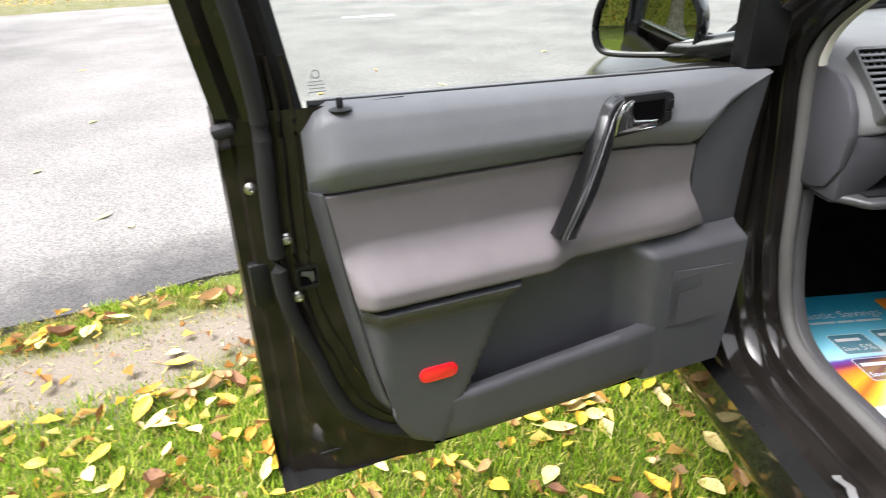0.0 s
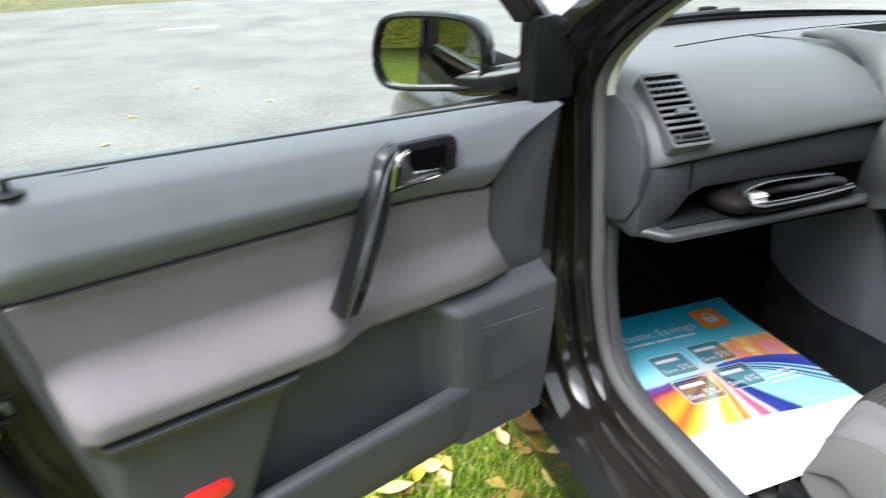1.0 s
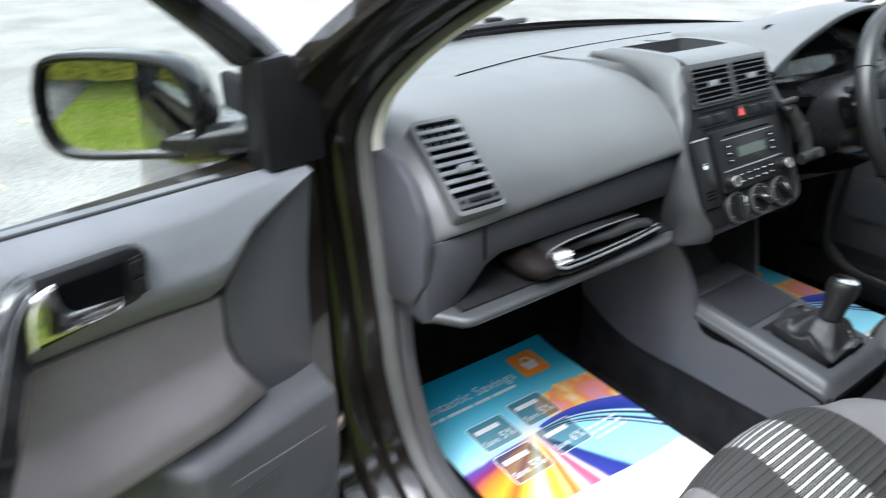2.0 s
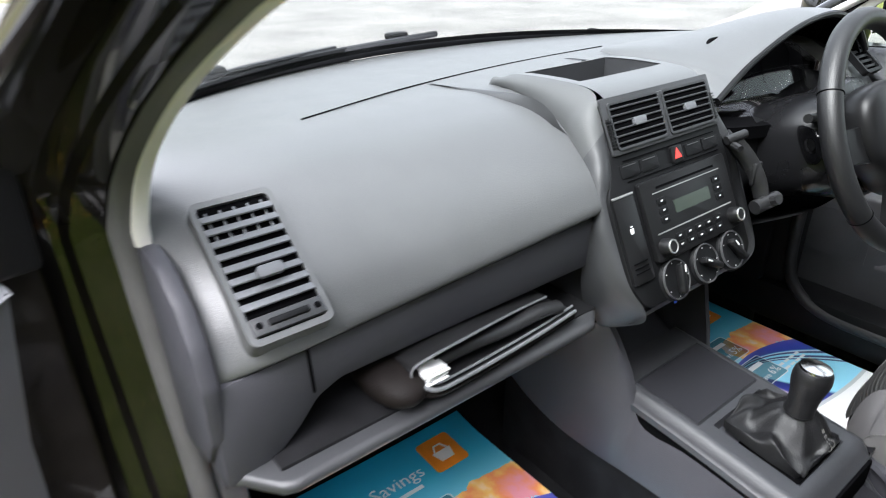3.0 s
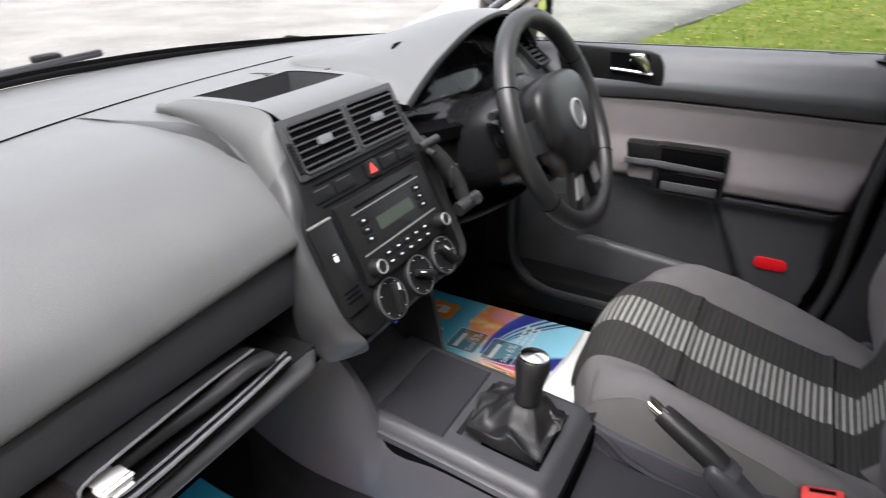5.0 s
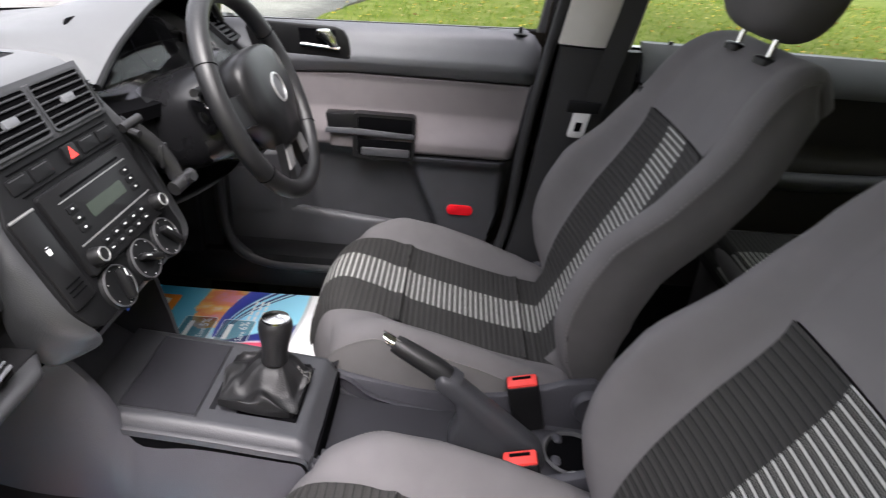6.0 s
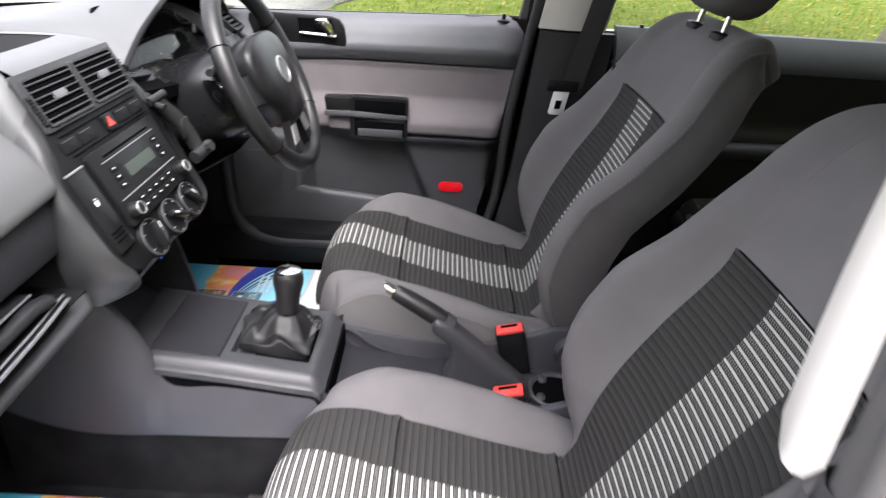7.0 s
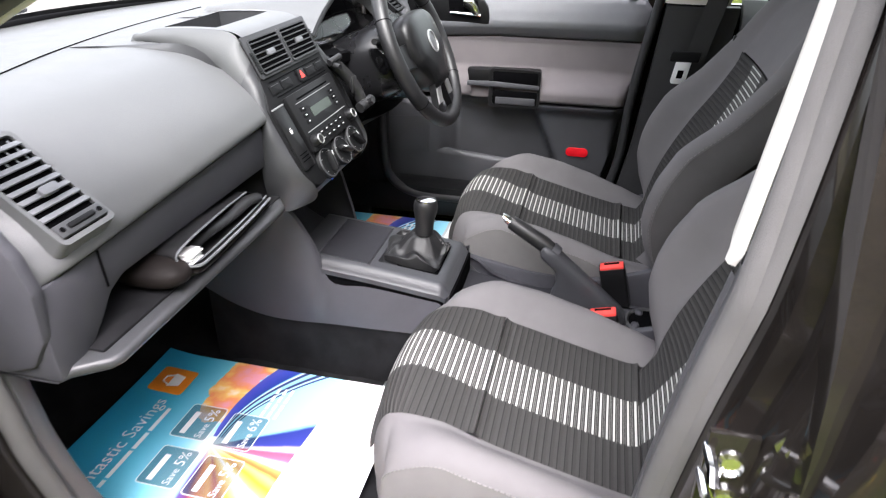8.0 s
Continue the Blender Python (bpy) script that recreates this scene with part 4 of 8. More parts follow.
part("pillar_bolt", lathe([(0.018, 0), (0.018, 0.003), (0.010, 0.004), (0.010, 0.010), (0.001, 0.011)], axes((-0.750, -0.438, 0.880), (0, 1, 0), (0, 0, 1), (-0.9, 0.43, 0)), 6), STEEL, car, "hexagonal steel bolt")


def pillar_band(section, z0, z1, taper):
    """A strip up the middle pillar: offsets inboard-outboard and fore-aft from the edge of the opening."""
    ks = sorted([p for p in opening(-1) if p.y < -0.29 and z0 <= p.z <= z1], key=lambda p: p.z)
    vs, fs, m = [], [], len(section)
    for p in ks:
        w = 1 if not taper else 0.35 + 0.65 * smooth01((p.z - z0) / taper)
        for dx, e in section:
            mid = section[len(section) // 2][0]
            vs.append((-(opening_x(p.z) + (mid + (dx - mid) * w) * (1 - 0.3 * smooth01((p.z - 1.0) / 0.25))), p.y - 0.020 + e, p.z))
    for k in range(len(ks) - 1):
        fs += [[k * m + j, k * m + j + 1, k * m + m + j + 1, k * m + m + j] for j in range(m - 1)]
    return vs, fs


part("pillar_seal", pillar_band([(-0.046, -0.03), (-0.034, -0.010), (-0.026, -0.001), (-0.010, 0.004), (0.004, 0.004), (0.013, 0.002), (0.018, -0.001), (0.021, -0.004), (0.022, -0.010)], 0.46, 1.31, 0.2), SEALG, car, "wide grey flocked seal on the middle pillar", 60)
part("pillar_seal_lip", pillar_band([(-0.040, 0.000), (-0.034, 0.004), (-0.026, 0.004), (-0.022, 0.001)], 0.50, 0.95, 0), GREYTRIM, car, "", 60)
part("pillar_pale_trim", pillar_band([(-0.085, -0.03), (-0.080, -0.008), (-0.070, 0.003), (-0.050, 0.007), (-0.036, 0.006), (-0.030, 0.001)], 0.937, 1.31, 0.022), PALETRIM, car, "pale grey upper pillar edge", 60)
for wy in (0.98, -1.48):
    for side in (-1, 1):
        w = part("wheel", lathe([(0.15, -0.02), (0.26, -0.06), (0.295, -0.05), (0.305, 0.0), (0.295, 0.09), (0.26, 0.10), (0.15, 0.09)], axes((side * 0.70, wy, 0.305), (0, 1, 0), (0, 0, 1), (side, 0, 0)), 40), TYRE, car, "black tyre")
        part("rim", lathe([(0.03, 0.07), (0.06, 0.06), (0.14, 0.05), (0.20, 0.07), (0.235, 0.085), (0.24, 0.06)], axes((side * 0.70, wy, 0.305), (0, 1, 0), (0, 0, 1), (side, 0, 0)), 40), SILVER, w)

# wiper arm and cowl pieces in front of the glass
wiper = thing("windscreen_wiper", (-0.2, 0.90, 0.95), "black wiper arm resting at the foot of the windscreen", "wiper")
part("blade", tube(spline([(-0.52, 0.775, 0.962), (-0.25, 0.885, 0.968), (0.12, 0.955, 0.970)], 12), 0.007, 8), BLACKP, wiper)
part("arm", tube(spline([(-0.48, 0.800, 0.962), (-0.40, 0.835, 0.974), (-0.15, 0.925, 0.974)], 8), 0.008, 8, flat=0.6), BLACKP, wiper)
part("washer_jet", box((-0.43, 0.835, 0.979), (0.060, 0.025, 0.014), 0.006), STACK, wiper)
part("washer_jet", box((0.02, 0.960, 0.976), (0.050, 0.025, 0.014), 0.006), STACK, wiper)

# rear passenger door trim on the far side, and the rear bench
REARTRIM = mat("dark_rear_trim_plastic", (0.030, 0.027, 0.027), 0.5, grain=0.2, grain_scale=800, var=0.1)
rdoor = thing("rear_door_trim", (0.68, -0.95, 0.35), "grey rear door trim with armrest and window ledge", "car door")
part("belt_cap", sheet(lambda s, t: (0.70 - 0.04 * math.sin(math.pi * 0.55 * t), -0.60 - 1.05 * s, 0.973 - 0.076 * t), 12, 8, (0.03, 0, 0)), CAPG, rdoor)
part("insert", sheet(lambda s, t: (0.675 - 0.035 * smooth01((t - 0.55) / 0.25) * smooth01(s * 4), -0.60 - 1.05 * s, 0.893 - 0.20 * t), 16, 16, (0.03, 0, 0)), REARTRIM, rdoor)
part("armrest", tube(spline([(0.655, -0.72, 0.70), (0.62, -0.85, 0.715), (0.615, -1.15, 0.725), (0.65, -1.40, 0.735)], 14), 0.025, 12, flat=0.8), DLOW, rdoor)
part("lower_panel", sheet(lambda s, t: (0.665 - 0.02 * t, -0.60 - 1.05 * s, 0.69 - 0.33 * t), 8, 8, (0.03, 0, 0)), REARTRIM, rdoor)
part("lock_pin", lathe([(0.005, 0), (0.005, 0.022), (0.004, 0.025)], Matrix.Translation((0.705, -0.66, 0.955)), 12), BLACKP, rdoor)
bench = thing("rear_seat", (0, -1.15, 0.3), "charcoal rear bench seat with striped centre fabric", "car seat")
part("cushion", blob((0, -1.07, 0.48), (1.26, 0.58, 0.27), 9, 64, 24), SEATG, bench)
part("backrest", blob((0, -1.46, 0.74), (1.16, 0.20, 0.66), 4, 40, 18, pose(0, 0, 0, -20)), SEATG, bench)
for sx in (-0.40, 0.40):
    part("insert", sheet(lambda s, t, sx=sx: (sx + 0.30 * (t - 0.5), -0.777 - 0.45 * s, 0.6185 - 0.05 * (1 - smooth01(s * 12)), 0.30 * (t - 0.5), 0.45 * s), 14, 12, (0, 0, -0.02)), INSERT, bench)


# ---- doors ----
HINGE = Vector((-0.811, 0.37, 0))
SWING = radians(15.7)


def door_frame_of(side):
    if side < 0:
        return HINGE, Vector((-math.cos(SWING), -math.sin(SWING), 0)), Vector((math.sin(SWING), -math.cos(SWING), 0))
    return Vector((0.811, 0.37, 0)), Vector((0, -1, 0)), Vector((-1, 0, 0))


CAP_BOTTOM = [(-0.03, 0.935), (0.072, 0.881), (0.121, 0.832), (0.20, 0.842), (0.342, 0.850), (0.74, 0.850), (0.80, 0.850)]
FAB_LOW = 0.681


def make_door(side):
    O, U, N = door_frame_of(side)
    M = lambda u, n, z: O + U * u + N * n + Vector((0, 0, z))
    back = -N * 0.03
    flat = lambda n: axes(O + N * n, U, (0, 0, 1), N)
    if side < 0:
        d = thing("passenger_door", O + U * 0.4, "open black passenger door with grey trim and a fabric insert", "car door")
    else:
        d = thing("driver_door", O + U * 0.4, "closed driver's door with grey trim and a fabric insert", "car door")
    d.location.z = 0.31
    PLACE[d.name] = d.location.copy()
    # painted shell: outer skin, end face, inner panel
    prof = [(-0.045, 0.35), (-0.065, 0.45), (-0.075, 0.60), (-0.068, 0.78), (-0.045, 0.895), (-0.02, 0.925)]
    part("outer_skin", sheet(lambda s, t: M(-0.075 + 0.945 * s, lerp_table([(k / 5, p[0]) for k, p in enumerate(prof)], t), lerp_table([(k / 5, p[1]) for k, p in enumerate(prof)], t) - 0.028 * (1 - t) ** 3 - t ** 4 * (0.040 - 0.030 * s)), 20, 20, N * 0.012), PAINT, d)

    def rear_face(s, t):
        z = 0.325 + 0.64 * s
        low = smooth01((0.50 - z) / 0.16)
        sec = [(0.872, -0.05 * (1 - low) - 0.02 * low), (0.868, -0.035), (0.852, -0.030), (0.846, -0.012), (0.825 - 0.01 * low, -0.008), (0.815 - 0.05 * low, 0.016), (0.795 - 0.12 * low, 0.022), (0.775 - 0.14 * low, 0.030), (0.70 - 0.10 * low, 0.032), (0.62, 0.030)]
        k = t * (len(sec) - 1)
        i = min(int(k), len(sec) - 2)
        f = k - i
        a, b = sec[i], sec[i + 1]
        return M(a[0] + (b[0] - a[0]) * f, a[1] + (b[1] - a[1]) * f, z)
    part("rear_face", sheet(rear_face, 30, 27), DOORJAMB, d, "black painted door edge with pressed steps", 30)
    part("inner_panel", sheet(lambda s, t: M(-0.06 + 0.72 * s, 0.028 - 0.02 * (1 - s) * 0.5, 0.345 + 0.60 * t), 6, 6, -N * 0.05), DOORJAMB, d)
    part("front_face", sheet(lambda s, t: M(-0.072 + 0.012 * s, -0.05 + 0.075 * s, 0.345 + 0.60 * t), 4, 10), PAINT, d)
    part("bottom_face", sheet(lambda s, t: M(-0.07 + 0.94 * s, -0.045 + 0.07 * t, 0.345 - 0.018 * s - 0.004 * t), 10, 3), PAINT, d)
    # window frame: rear post, top rail, front post
    outer = [(-0.062, 1.04), (0.0, 1.10), (0.15, 1.21), (0.33, 1.32), (0.50, 1.385), (0.66, 1.405), (0.80, 1.405), (0.885, 1.39), (0.912, 1.25), (0.892, 1.10), (0.868, 0.955)]
    inner = [(0.022, 1.055), (0.070, 1.10), (0.20, 1.20), (0.36, 1.295), (0.52, 1.345), (0.64, 1.36), (0.755, 1.36), (0.785, 1.345), (0.800, 1.22), (0.778, 1.09), (0.752, 0.945)]
    lean = lambda z: -0.20 * max(0.0, z - 0.95) if side > 0 else 0.10 * max(0.0, z - 0.95)

    def frame_strip(n0, w0, w1):
        vs, fs = [], []
        o, q = spline([(*p, 0) for p in outer], 60), spline([(*p, 0) for p in inner], 60)
        for a, b in zip(o, q):
            for w, n in ((w0, n0 - 0.03), (w0, n0), ((w0 + w1) / 2, n0 + 0.006), (w1, n0), (w1, n0 - 0.03)):
                p = a.lerp(b, w)
                vs.append(M(p.x, n + lean(p.y) * (1 if side > 0 else 1), p.y))
        for k in range(60):
            for j in range(4):
                fs.append([k * 5 + j, k * 5 + j + 1, k * 5 + j + 6, k * 5 + j + 5])
        return vs, fs
    part("window_frame", [frame_strip(-0.012, 0.0, 0.32), frame_strip(0.012, 0.30, 0.78)], JAMB, d, "black window frame", 30)
    part("frame_gasket", frame_strip(0.005, 0.76, 1.0), RUBBER, d)
    seal = [(0.842, 0.0, 1.36), (0.846, 0.0, 1.20), (0.824, 0.0, 1.06), (0.815, 0.0, 0.95), (0.820, 0.0, 0.82), (0.819, 0, 0.705), (0.804, 0, 0.635), (0.785, 0, 0.578), (0.767, 0, 0.512), (0.738, 0, 0.449), (0.68, 0, 0.398), (0.58, 0, 0.368), (0.3, 0, 0.362), (0.02, 0, 0.37)]
    for du, nn_ in ((-0.024, 0.029), (-0.044, 0.029)):
        part("pressed_ridge", tube([M(p.x + du, nn_, p.z - du * 0.8 * smooth01((0.62 - p.z) / 0.2)) for p in spline(seal, 70)[12:]], 0.0035, 6), DOORJAMB, d)
    part("door_gasket", tube([M(p.x, 0.030 + lean(p.z), p.z) for p in spline(seal, 70)], 0.012, 10), RUBBER, d, "thick black rubber door seal")
    part("sail_panel", prism([(-0.058, 0.938), (0.026, 0.942), (0.024, 1.066), (-0.020, 1.068), (-0.060, 1.036)], 0.040, flat(0.0), 0.006), BLACKP, d, "black mirror base panel")
    gl = part("window_glass", sheet(lambda s, t: M(0.02 + 0.76 * s, -0.004 + lean(0.93 + 0.45 * t) - 0.006 * math.sin(math.pi * t), 0.93 + (0.44 - 0.30 * (1 - smooth01((s + 0.1) / 0.62))) * t), 14, 8), GLASS if side < 0 else SIDEGLASS, d, "raised side window glass")
    part("belt_strip", tube([M(0.05, 0.018, 0.942), M(0.30, 0.018, 0.951), M(0.75, 0.018, 0.966)], 0.005, 6), RUBBER, d)
    # grey upper cap
    top = lambda u: lerp_table([(-0.03, 0.938), (0.05, 0.944), (0.088, 0.946), (0.75, 0.969)], u)

    def cap_fn(s, t):
        u = -0.025 + 0.790 * s
        z1, z0 = top(u) - 0.035 * smooth01((u - 0.735) / 0.03), lerp_table(CAP_BOTTOM, u)
        z = z1 + (z0 - z1) * t
        full = min(1.0, (z1 - z0) / 0.10)
        n = lerp_table([(0, 0.028), (0.06, 0.045), (0.15, 0.056), (0.35, 0.066), (0.62, 0.076), (0.74, 0.074), (0.9, 0.062), (1.0, 0.052)], t)
        edge = smooth01((0.765 - u) / 0.03)
        return M(u, 0.03 + (n - 0.03) * (0.45 + 0.55 * full) * (0.35 + 0.65 * edge), z)
    cap = part("cap", sheet(cap_fn, 40, 22, back), CAPG, d, "grey soft-grained upper trim", 50)
    part("lock_pin", [lathe([(0.015, -0.002), (0.016, 0.001), (0.012, 0.003), (0.0046, 0.004), (0.0046, 0.014), (0.0035, 0.016), (0.0005, 0.016)], axes(M(0.712, 0.042, 0.960), U, N, (0, 0, 1)), 18)], BLACKP, cap)
    # fabric insert with the armrest bulge
    arm_at = lambda u: smooth01((u - 0.35) / 0.08)

    def fab_n(u, z):
        bulge = (0.022 + 0.034 * arm_at(u)) * smooth01((u - 0.05) / 0.12)
        k = smooth01((0.770 - z) / 0.065)
        lip = smooth01((z - 0.674) / 0.016)
        rear = smooth01((0.752 - u) / 0.05)
        hollow = 0.010 * smooth01((0.85 - z) / 0.02)
        return 0.056 + (bulge * k * (0.72 + 0.28 * lip) - hollow * 0.4) * rear + 0.004 * k

    def fab_fn(s, t):
        z_top = lambda u: lerp_table(CAP_BOTTOM, u) - 0.004
        u1 = lambda z: lerp_table([(0.681, 0.723), (0.74, 0.732), (0.85, 0.748)], z)
        u0 = lambda z: lerp_table([(0.681, 0.083), (0.72, 0.105), (0.754, 0.118), (0.79, 0.122), (0.83, 0.119)], z)
        zz = 0.85 + (FAB_LOW - 0.85) * t
        u = u0(zz) + (u1(zz) - u0(zz)) * s
        z = z_top(u) + (FAB_LOW - z_top(u)) * t
        return M(u, fab_n(u, z), z)
    part("fabric_insert", sheet(fab_fn, 64, 44, back), DFAB, d, "mauve-grey cloth insert with a padded armrest", 60)
    # plain oval panel at the front edge
    part("front_panel", sheet(lambda s, t: M((lerp_table([(0, 0.004), (0.5, -0.002), (1, -0.023)], t)) + (lerp_table([(0, 0.083), (0.14, 0.103), (0.29, 0.116), (0.43, 0.120), (0.60, 0.117), (0.78, 0.076), (1, -0.018)], t) - 0.004 - lerp_table([(0, 0.004), (0.5, -0.002), (1, -0.023)], t)) * s, 0.050 + 0.008 * math.sin(math.pi * s) * math.sin(math.pi * min(1, t + 0.1)), 0.672 + 0.264 * t), 12, 24, back), DLOW, d, "smooth dark grey panel", 60)
    # lower panel with the pocket
    def low_n(u, z):
        rear = smooth01((u - (0.496 - 0.45 * (z - 0.585))) / 0.022)
        front = smooth01((0.248 - u) / 0.050) * smooth01((0.674 - z) / 0.025)
        n = 0.040 + 0.052 * rear + 0.052 * front
        n += (0.014 + 0.021 * arm_at(u)) * smooth01((z - 0.642) / 0.03) * (1 - 0.42 * rear) * (1 - 0.8 * front)
        return n * (0.75 + 0.25 * smooth01((0.715 - u) / 0.02)) + 0.0

    def low_fn(s, t):
        z = 0.395 + 0.280 * t
        u1 = lerp_table([(0.39, 0.60), (0.43, 0.655), (0.478, 0.684), (0.55, 0.700), (0.675, 0.722)], z)
        u0 = lerp_table([(0.39, 0.03), (0.46, 0.018), (0.60, 0.004), (0.675, 0.006)], z)
        u = u0 + (u1 - u0) * s
        return M(u, low_n(u, z), z)
    low = part("lower_panel", sheet(low_fn, 70, 36, back), DLOW, d, "dark grey lower trim with a map pocket", 55)
    # kick rail that closes the pocket
    rail_top = lambda u: lerp_table([(0.02, 0.520), (0.205, 0.516), (0.543, 0.486), (0.69, 0.477)], u)

    def rail_fn(s, t):
        zb = lerp_table([(0.02, 0.398), (0.10, 0.402), (0.35, 0.384), (0.55, 0.382), (0.62, 0.386), (0.655, 0.405), (0.676, 0.44), (0.688, 0.474)], 0.190 + 0.495 * s)
        u = 0.190 + 0.495 * s
        zt = rail_top(u)
        n = lerp_table([(0, 0.066), (0.05, 0.084), (0.12, 0.092), (0.3, 0.0955), (0.93, 0.0960), (0.98, 0.0945), (1, 0.090)], t)
        n = 0.05 + (n - 0.05) * (0.95 + 0.05 * smooth01((u - 0.190) / 0.05)) * (0.90 + 0.10 * smooth01((0.60 - u) / 0.06))
        return M(u, n, zb + (zt - zb) * t)
    part("kick_rail", sheet(rail_fn, 60, 14, -N * 0.014), DLOW, d, "grey lower rail of the door pocket", 55)
    part("speaker_cover", sheet(lambda s, t: M(0.028 + 0.140 * s, 0.0934 + 0.0015 * math.sin(math.pi * s), 0.502 + 0.115 * t - 0.012 * (1 - s) * t), 8, 8, -N * 0.004), DLOW, low)
    part("speaker_grille", [box((0.100 + 0.0062 * i, 0.598 - 0.0062 * j, 0), (0.0022, 0.0022, 0.001), 0, flat(0.0950)) for i in range(11) for j in range(5)] + [box((0.150 + 0.0062 * i, 0.512 + 0.0062 * j, 0), (0.0022, 0.0022, 0.001), 0, flat(0.0950)) for i in range(3) for j in range(10)], STACKSIDE, low, "fine punched speaker grille")
    part("reflector", prism([(0.5 * (0.580 + 0.640) + p, 0.541 + q) for p, q in rounded(0.064, 0.026, 0.0125, 6)], 0.006, flat(0.090), 0.002), RED, d, "red oval door reflector")
    # inside handle
    if side < 0:
        bez = [(0.318, 0.902), (0.314, 0.924), (0.300, 0.935), (0.212, 0.934), (0.200, 0.931), (0.194, 0.922), (0.202, 0.886), (0.211, 0.878), (0.254, 0.875), (0.304, 0.871)]
        rec = [(0.288, 0.924), (0.219, 0.923), (0.224, 0.887), (0.296, 0.884)]
    else:
        bez = [(0.338, 0.884), (0.330, 0.925), (0.318, 0.944), (0.30, 0.950), (0.118, 0.952), (0.102, 0.946), (0.100, 0.93), (0.114, 0.892), (0.122, 0.886), (0.33, 0.880)]
        rec = [(0.312, 0.905), (0.300, 0.943), (0.219, 0.943), (0.224, 0.902)]
    handle = part("handle_bezel", prism(bez, 0.014, flat(0.062), 0.004), BLACKP, d, "black door handle surround")
    # Flat near-black plate: shade of the handle recess as colour.
    part("recess", prism(rec, 0.002, flat(0.0765), 0.0), HOLE, handle)
    if side < 0:
        ell = [(0.280, 0.926), (0.292, 0.922), (0.301, 0.909), (0.307, 0.880), (0.232, 0.882), (0.229, 0.895), (0.272, 0.898), (0.278, 0.908)]
        lever = part("lever", prism(ell, 0.007, flat(0.0775), 0.003), POLISH, handle, "polished chrome L-shaped door lever")
        part("lever_edge", tube(spline([M(0.281, 0.0846, 0.928), M(0.294, 0.0846, 0.923), M(0.303, 0.0846, 0.909), M(0.3085, 0.0846, 0.880)], 12), 0.0026, 8), CHROME, lever, "polished lever edge")
        switch = part("lock_switch", prism([(0.214, 0.924), (0.200, 0.925), (0.202, 0.886), (0.216, 0.886)], 0.003, flat(0.0755), 0.0015), STACK, handle, "door lock switch with two buttons")
        for z in (0.914, 0.896):
            part("switch_button", prism([(p + 0.2075 + (z - 0.905) * -0.1, q + z) for p, q in rounded(0.011, 0.014, 0.002)], 0.003, flat(0.0780), 0.001), BLACKP, switch)
    else:
        part("lever", [prism([(0.262, 0.944), (0.288, 0.947), (0.304, 0.930), (0.312, 0.908), (0.292, 0.904), (0.280, 0.918), (0.262, 0.926)], 0.014, flat(0.078), 0.005), tube([M(0.312, 0.084, 0.906), M(0.226, 0.082, 0.910)], 0.0045, 8)], CHROME, handle, "chrome inner door lever")
        part("mirror_knob", lathe([(0.015, 0), (0.015, 0.006), (0.011, 0.016), (0.008, 0.018)], flat(0.076) @ Matrix.Translation((0.139, 0.928, 0)), 20), STACK, handle, "round mirror adjuster")
    if side < 0:
        lead = spline([(0.292, 0.936, 0.074), (0.316, 0.926, 0.081), (0.337, 0.896, 0.092), (0.376, 0.815, 0.106), (0.412, 0.738, 0.108)], 24)
        trail = spline([(0.300, 0.912, 0.076), (0.309, 0.880, 0.083), (0.319, 0.857, 0.092), (0.350, 0.797, 0.106), (0.381, 0.735, 0.108)], 24)

        def blade(s, t):
            a_, b_ = lead[round(s * 24)], trail[round(s * 24)]
            p = a_.lerp(b_, t)
            return M(p.x, p.z + lerp_table([(0, 0), (0.1, 0.004), (0.3, 0.0075), (0.4, 0.0070), (0.9, 0.004), (1, 0)], t), p.y)
        bar = part("grab_handle", sheet(blade, 24, 10, -N * 0.026), GLOSSP, d, "gloss black diagonal grab handle", 50)
        # Pale strip laid on the crease as a painted highlight.
        part("handle_highlight", tube([M(a_.lerp(b_, 0.30).x, a_.z + 0.0074, a_.lerp(b_, 0.30).y) for a_, b_ in zip(lead, trail)], 0.0011, 6, up=N), DARKSILVER, bar, "thin pale strip standing in for the crease highlight")
        # etched maker's marks on the glass, as plain bars
        marks = [box((0.732, 0.978 + 0.0045 * k, 0), (0.024 - 0.004 * (k % 2), 0.0012, 0.0006), 0, flat(0.004)) for k in range(4)]
        marks.append(ring(rounded(0.012, 0.012, 0.0059, 4), rounded(0.009, 0.009, 0.0044, 4), 0.0006, flat(0.004) @ Matrix.Translation((0.732, 1.001, 0))))
        part("glass_marks", marks, mat("etched_glass_grey", (0.26, 0.27, 0.27), 0.6), gl)
    else:
        pull = part("pull_surround", [ring([(0.420 + p, 0.719 + q) for p, q in rounded(0.144, 0.106, 0.010)], [(0.422 + p, 0.719 + q) for p, q in rounded(0.126, 0.092, 0.006)], 0.029, flat(0.090)), prism([(0.284, 0.768), (0.352, 0.770), (0.352, 0.738), (0.290, 0.732)], 0.034, flat(0.084), 0.004)], BLACKP, d, "gloss black door pull with two pockets")
        # Two flat black plates carry the shade inside the pull's pockets.
        part("upper_recess", box((0.422, 0.749, 0), (0.130, 0.034, 0.004), 0.001, flat(0.116)), HOLE, pull)
        part("lower_recess", box((0.420, 0.692, 0), (0.132, 0.040, 0.004), 0.001, flat(0.116)), HOLE, pull)
        part("lower_flap", box((0.424, 0.684, 0), (0.112, 0.020, 0.006), 0.003, flat(0.119)), DLOW, pull)
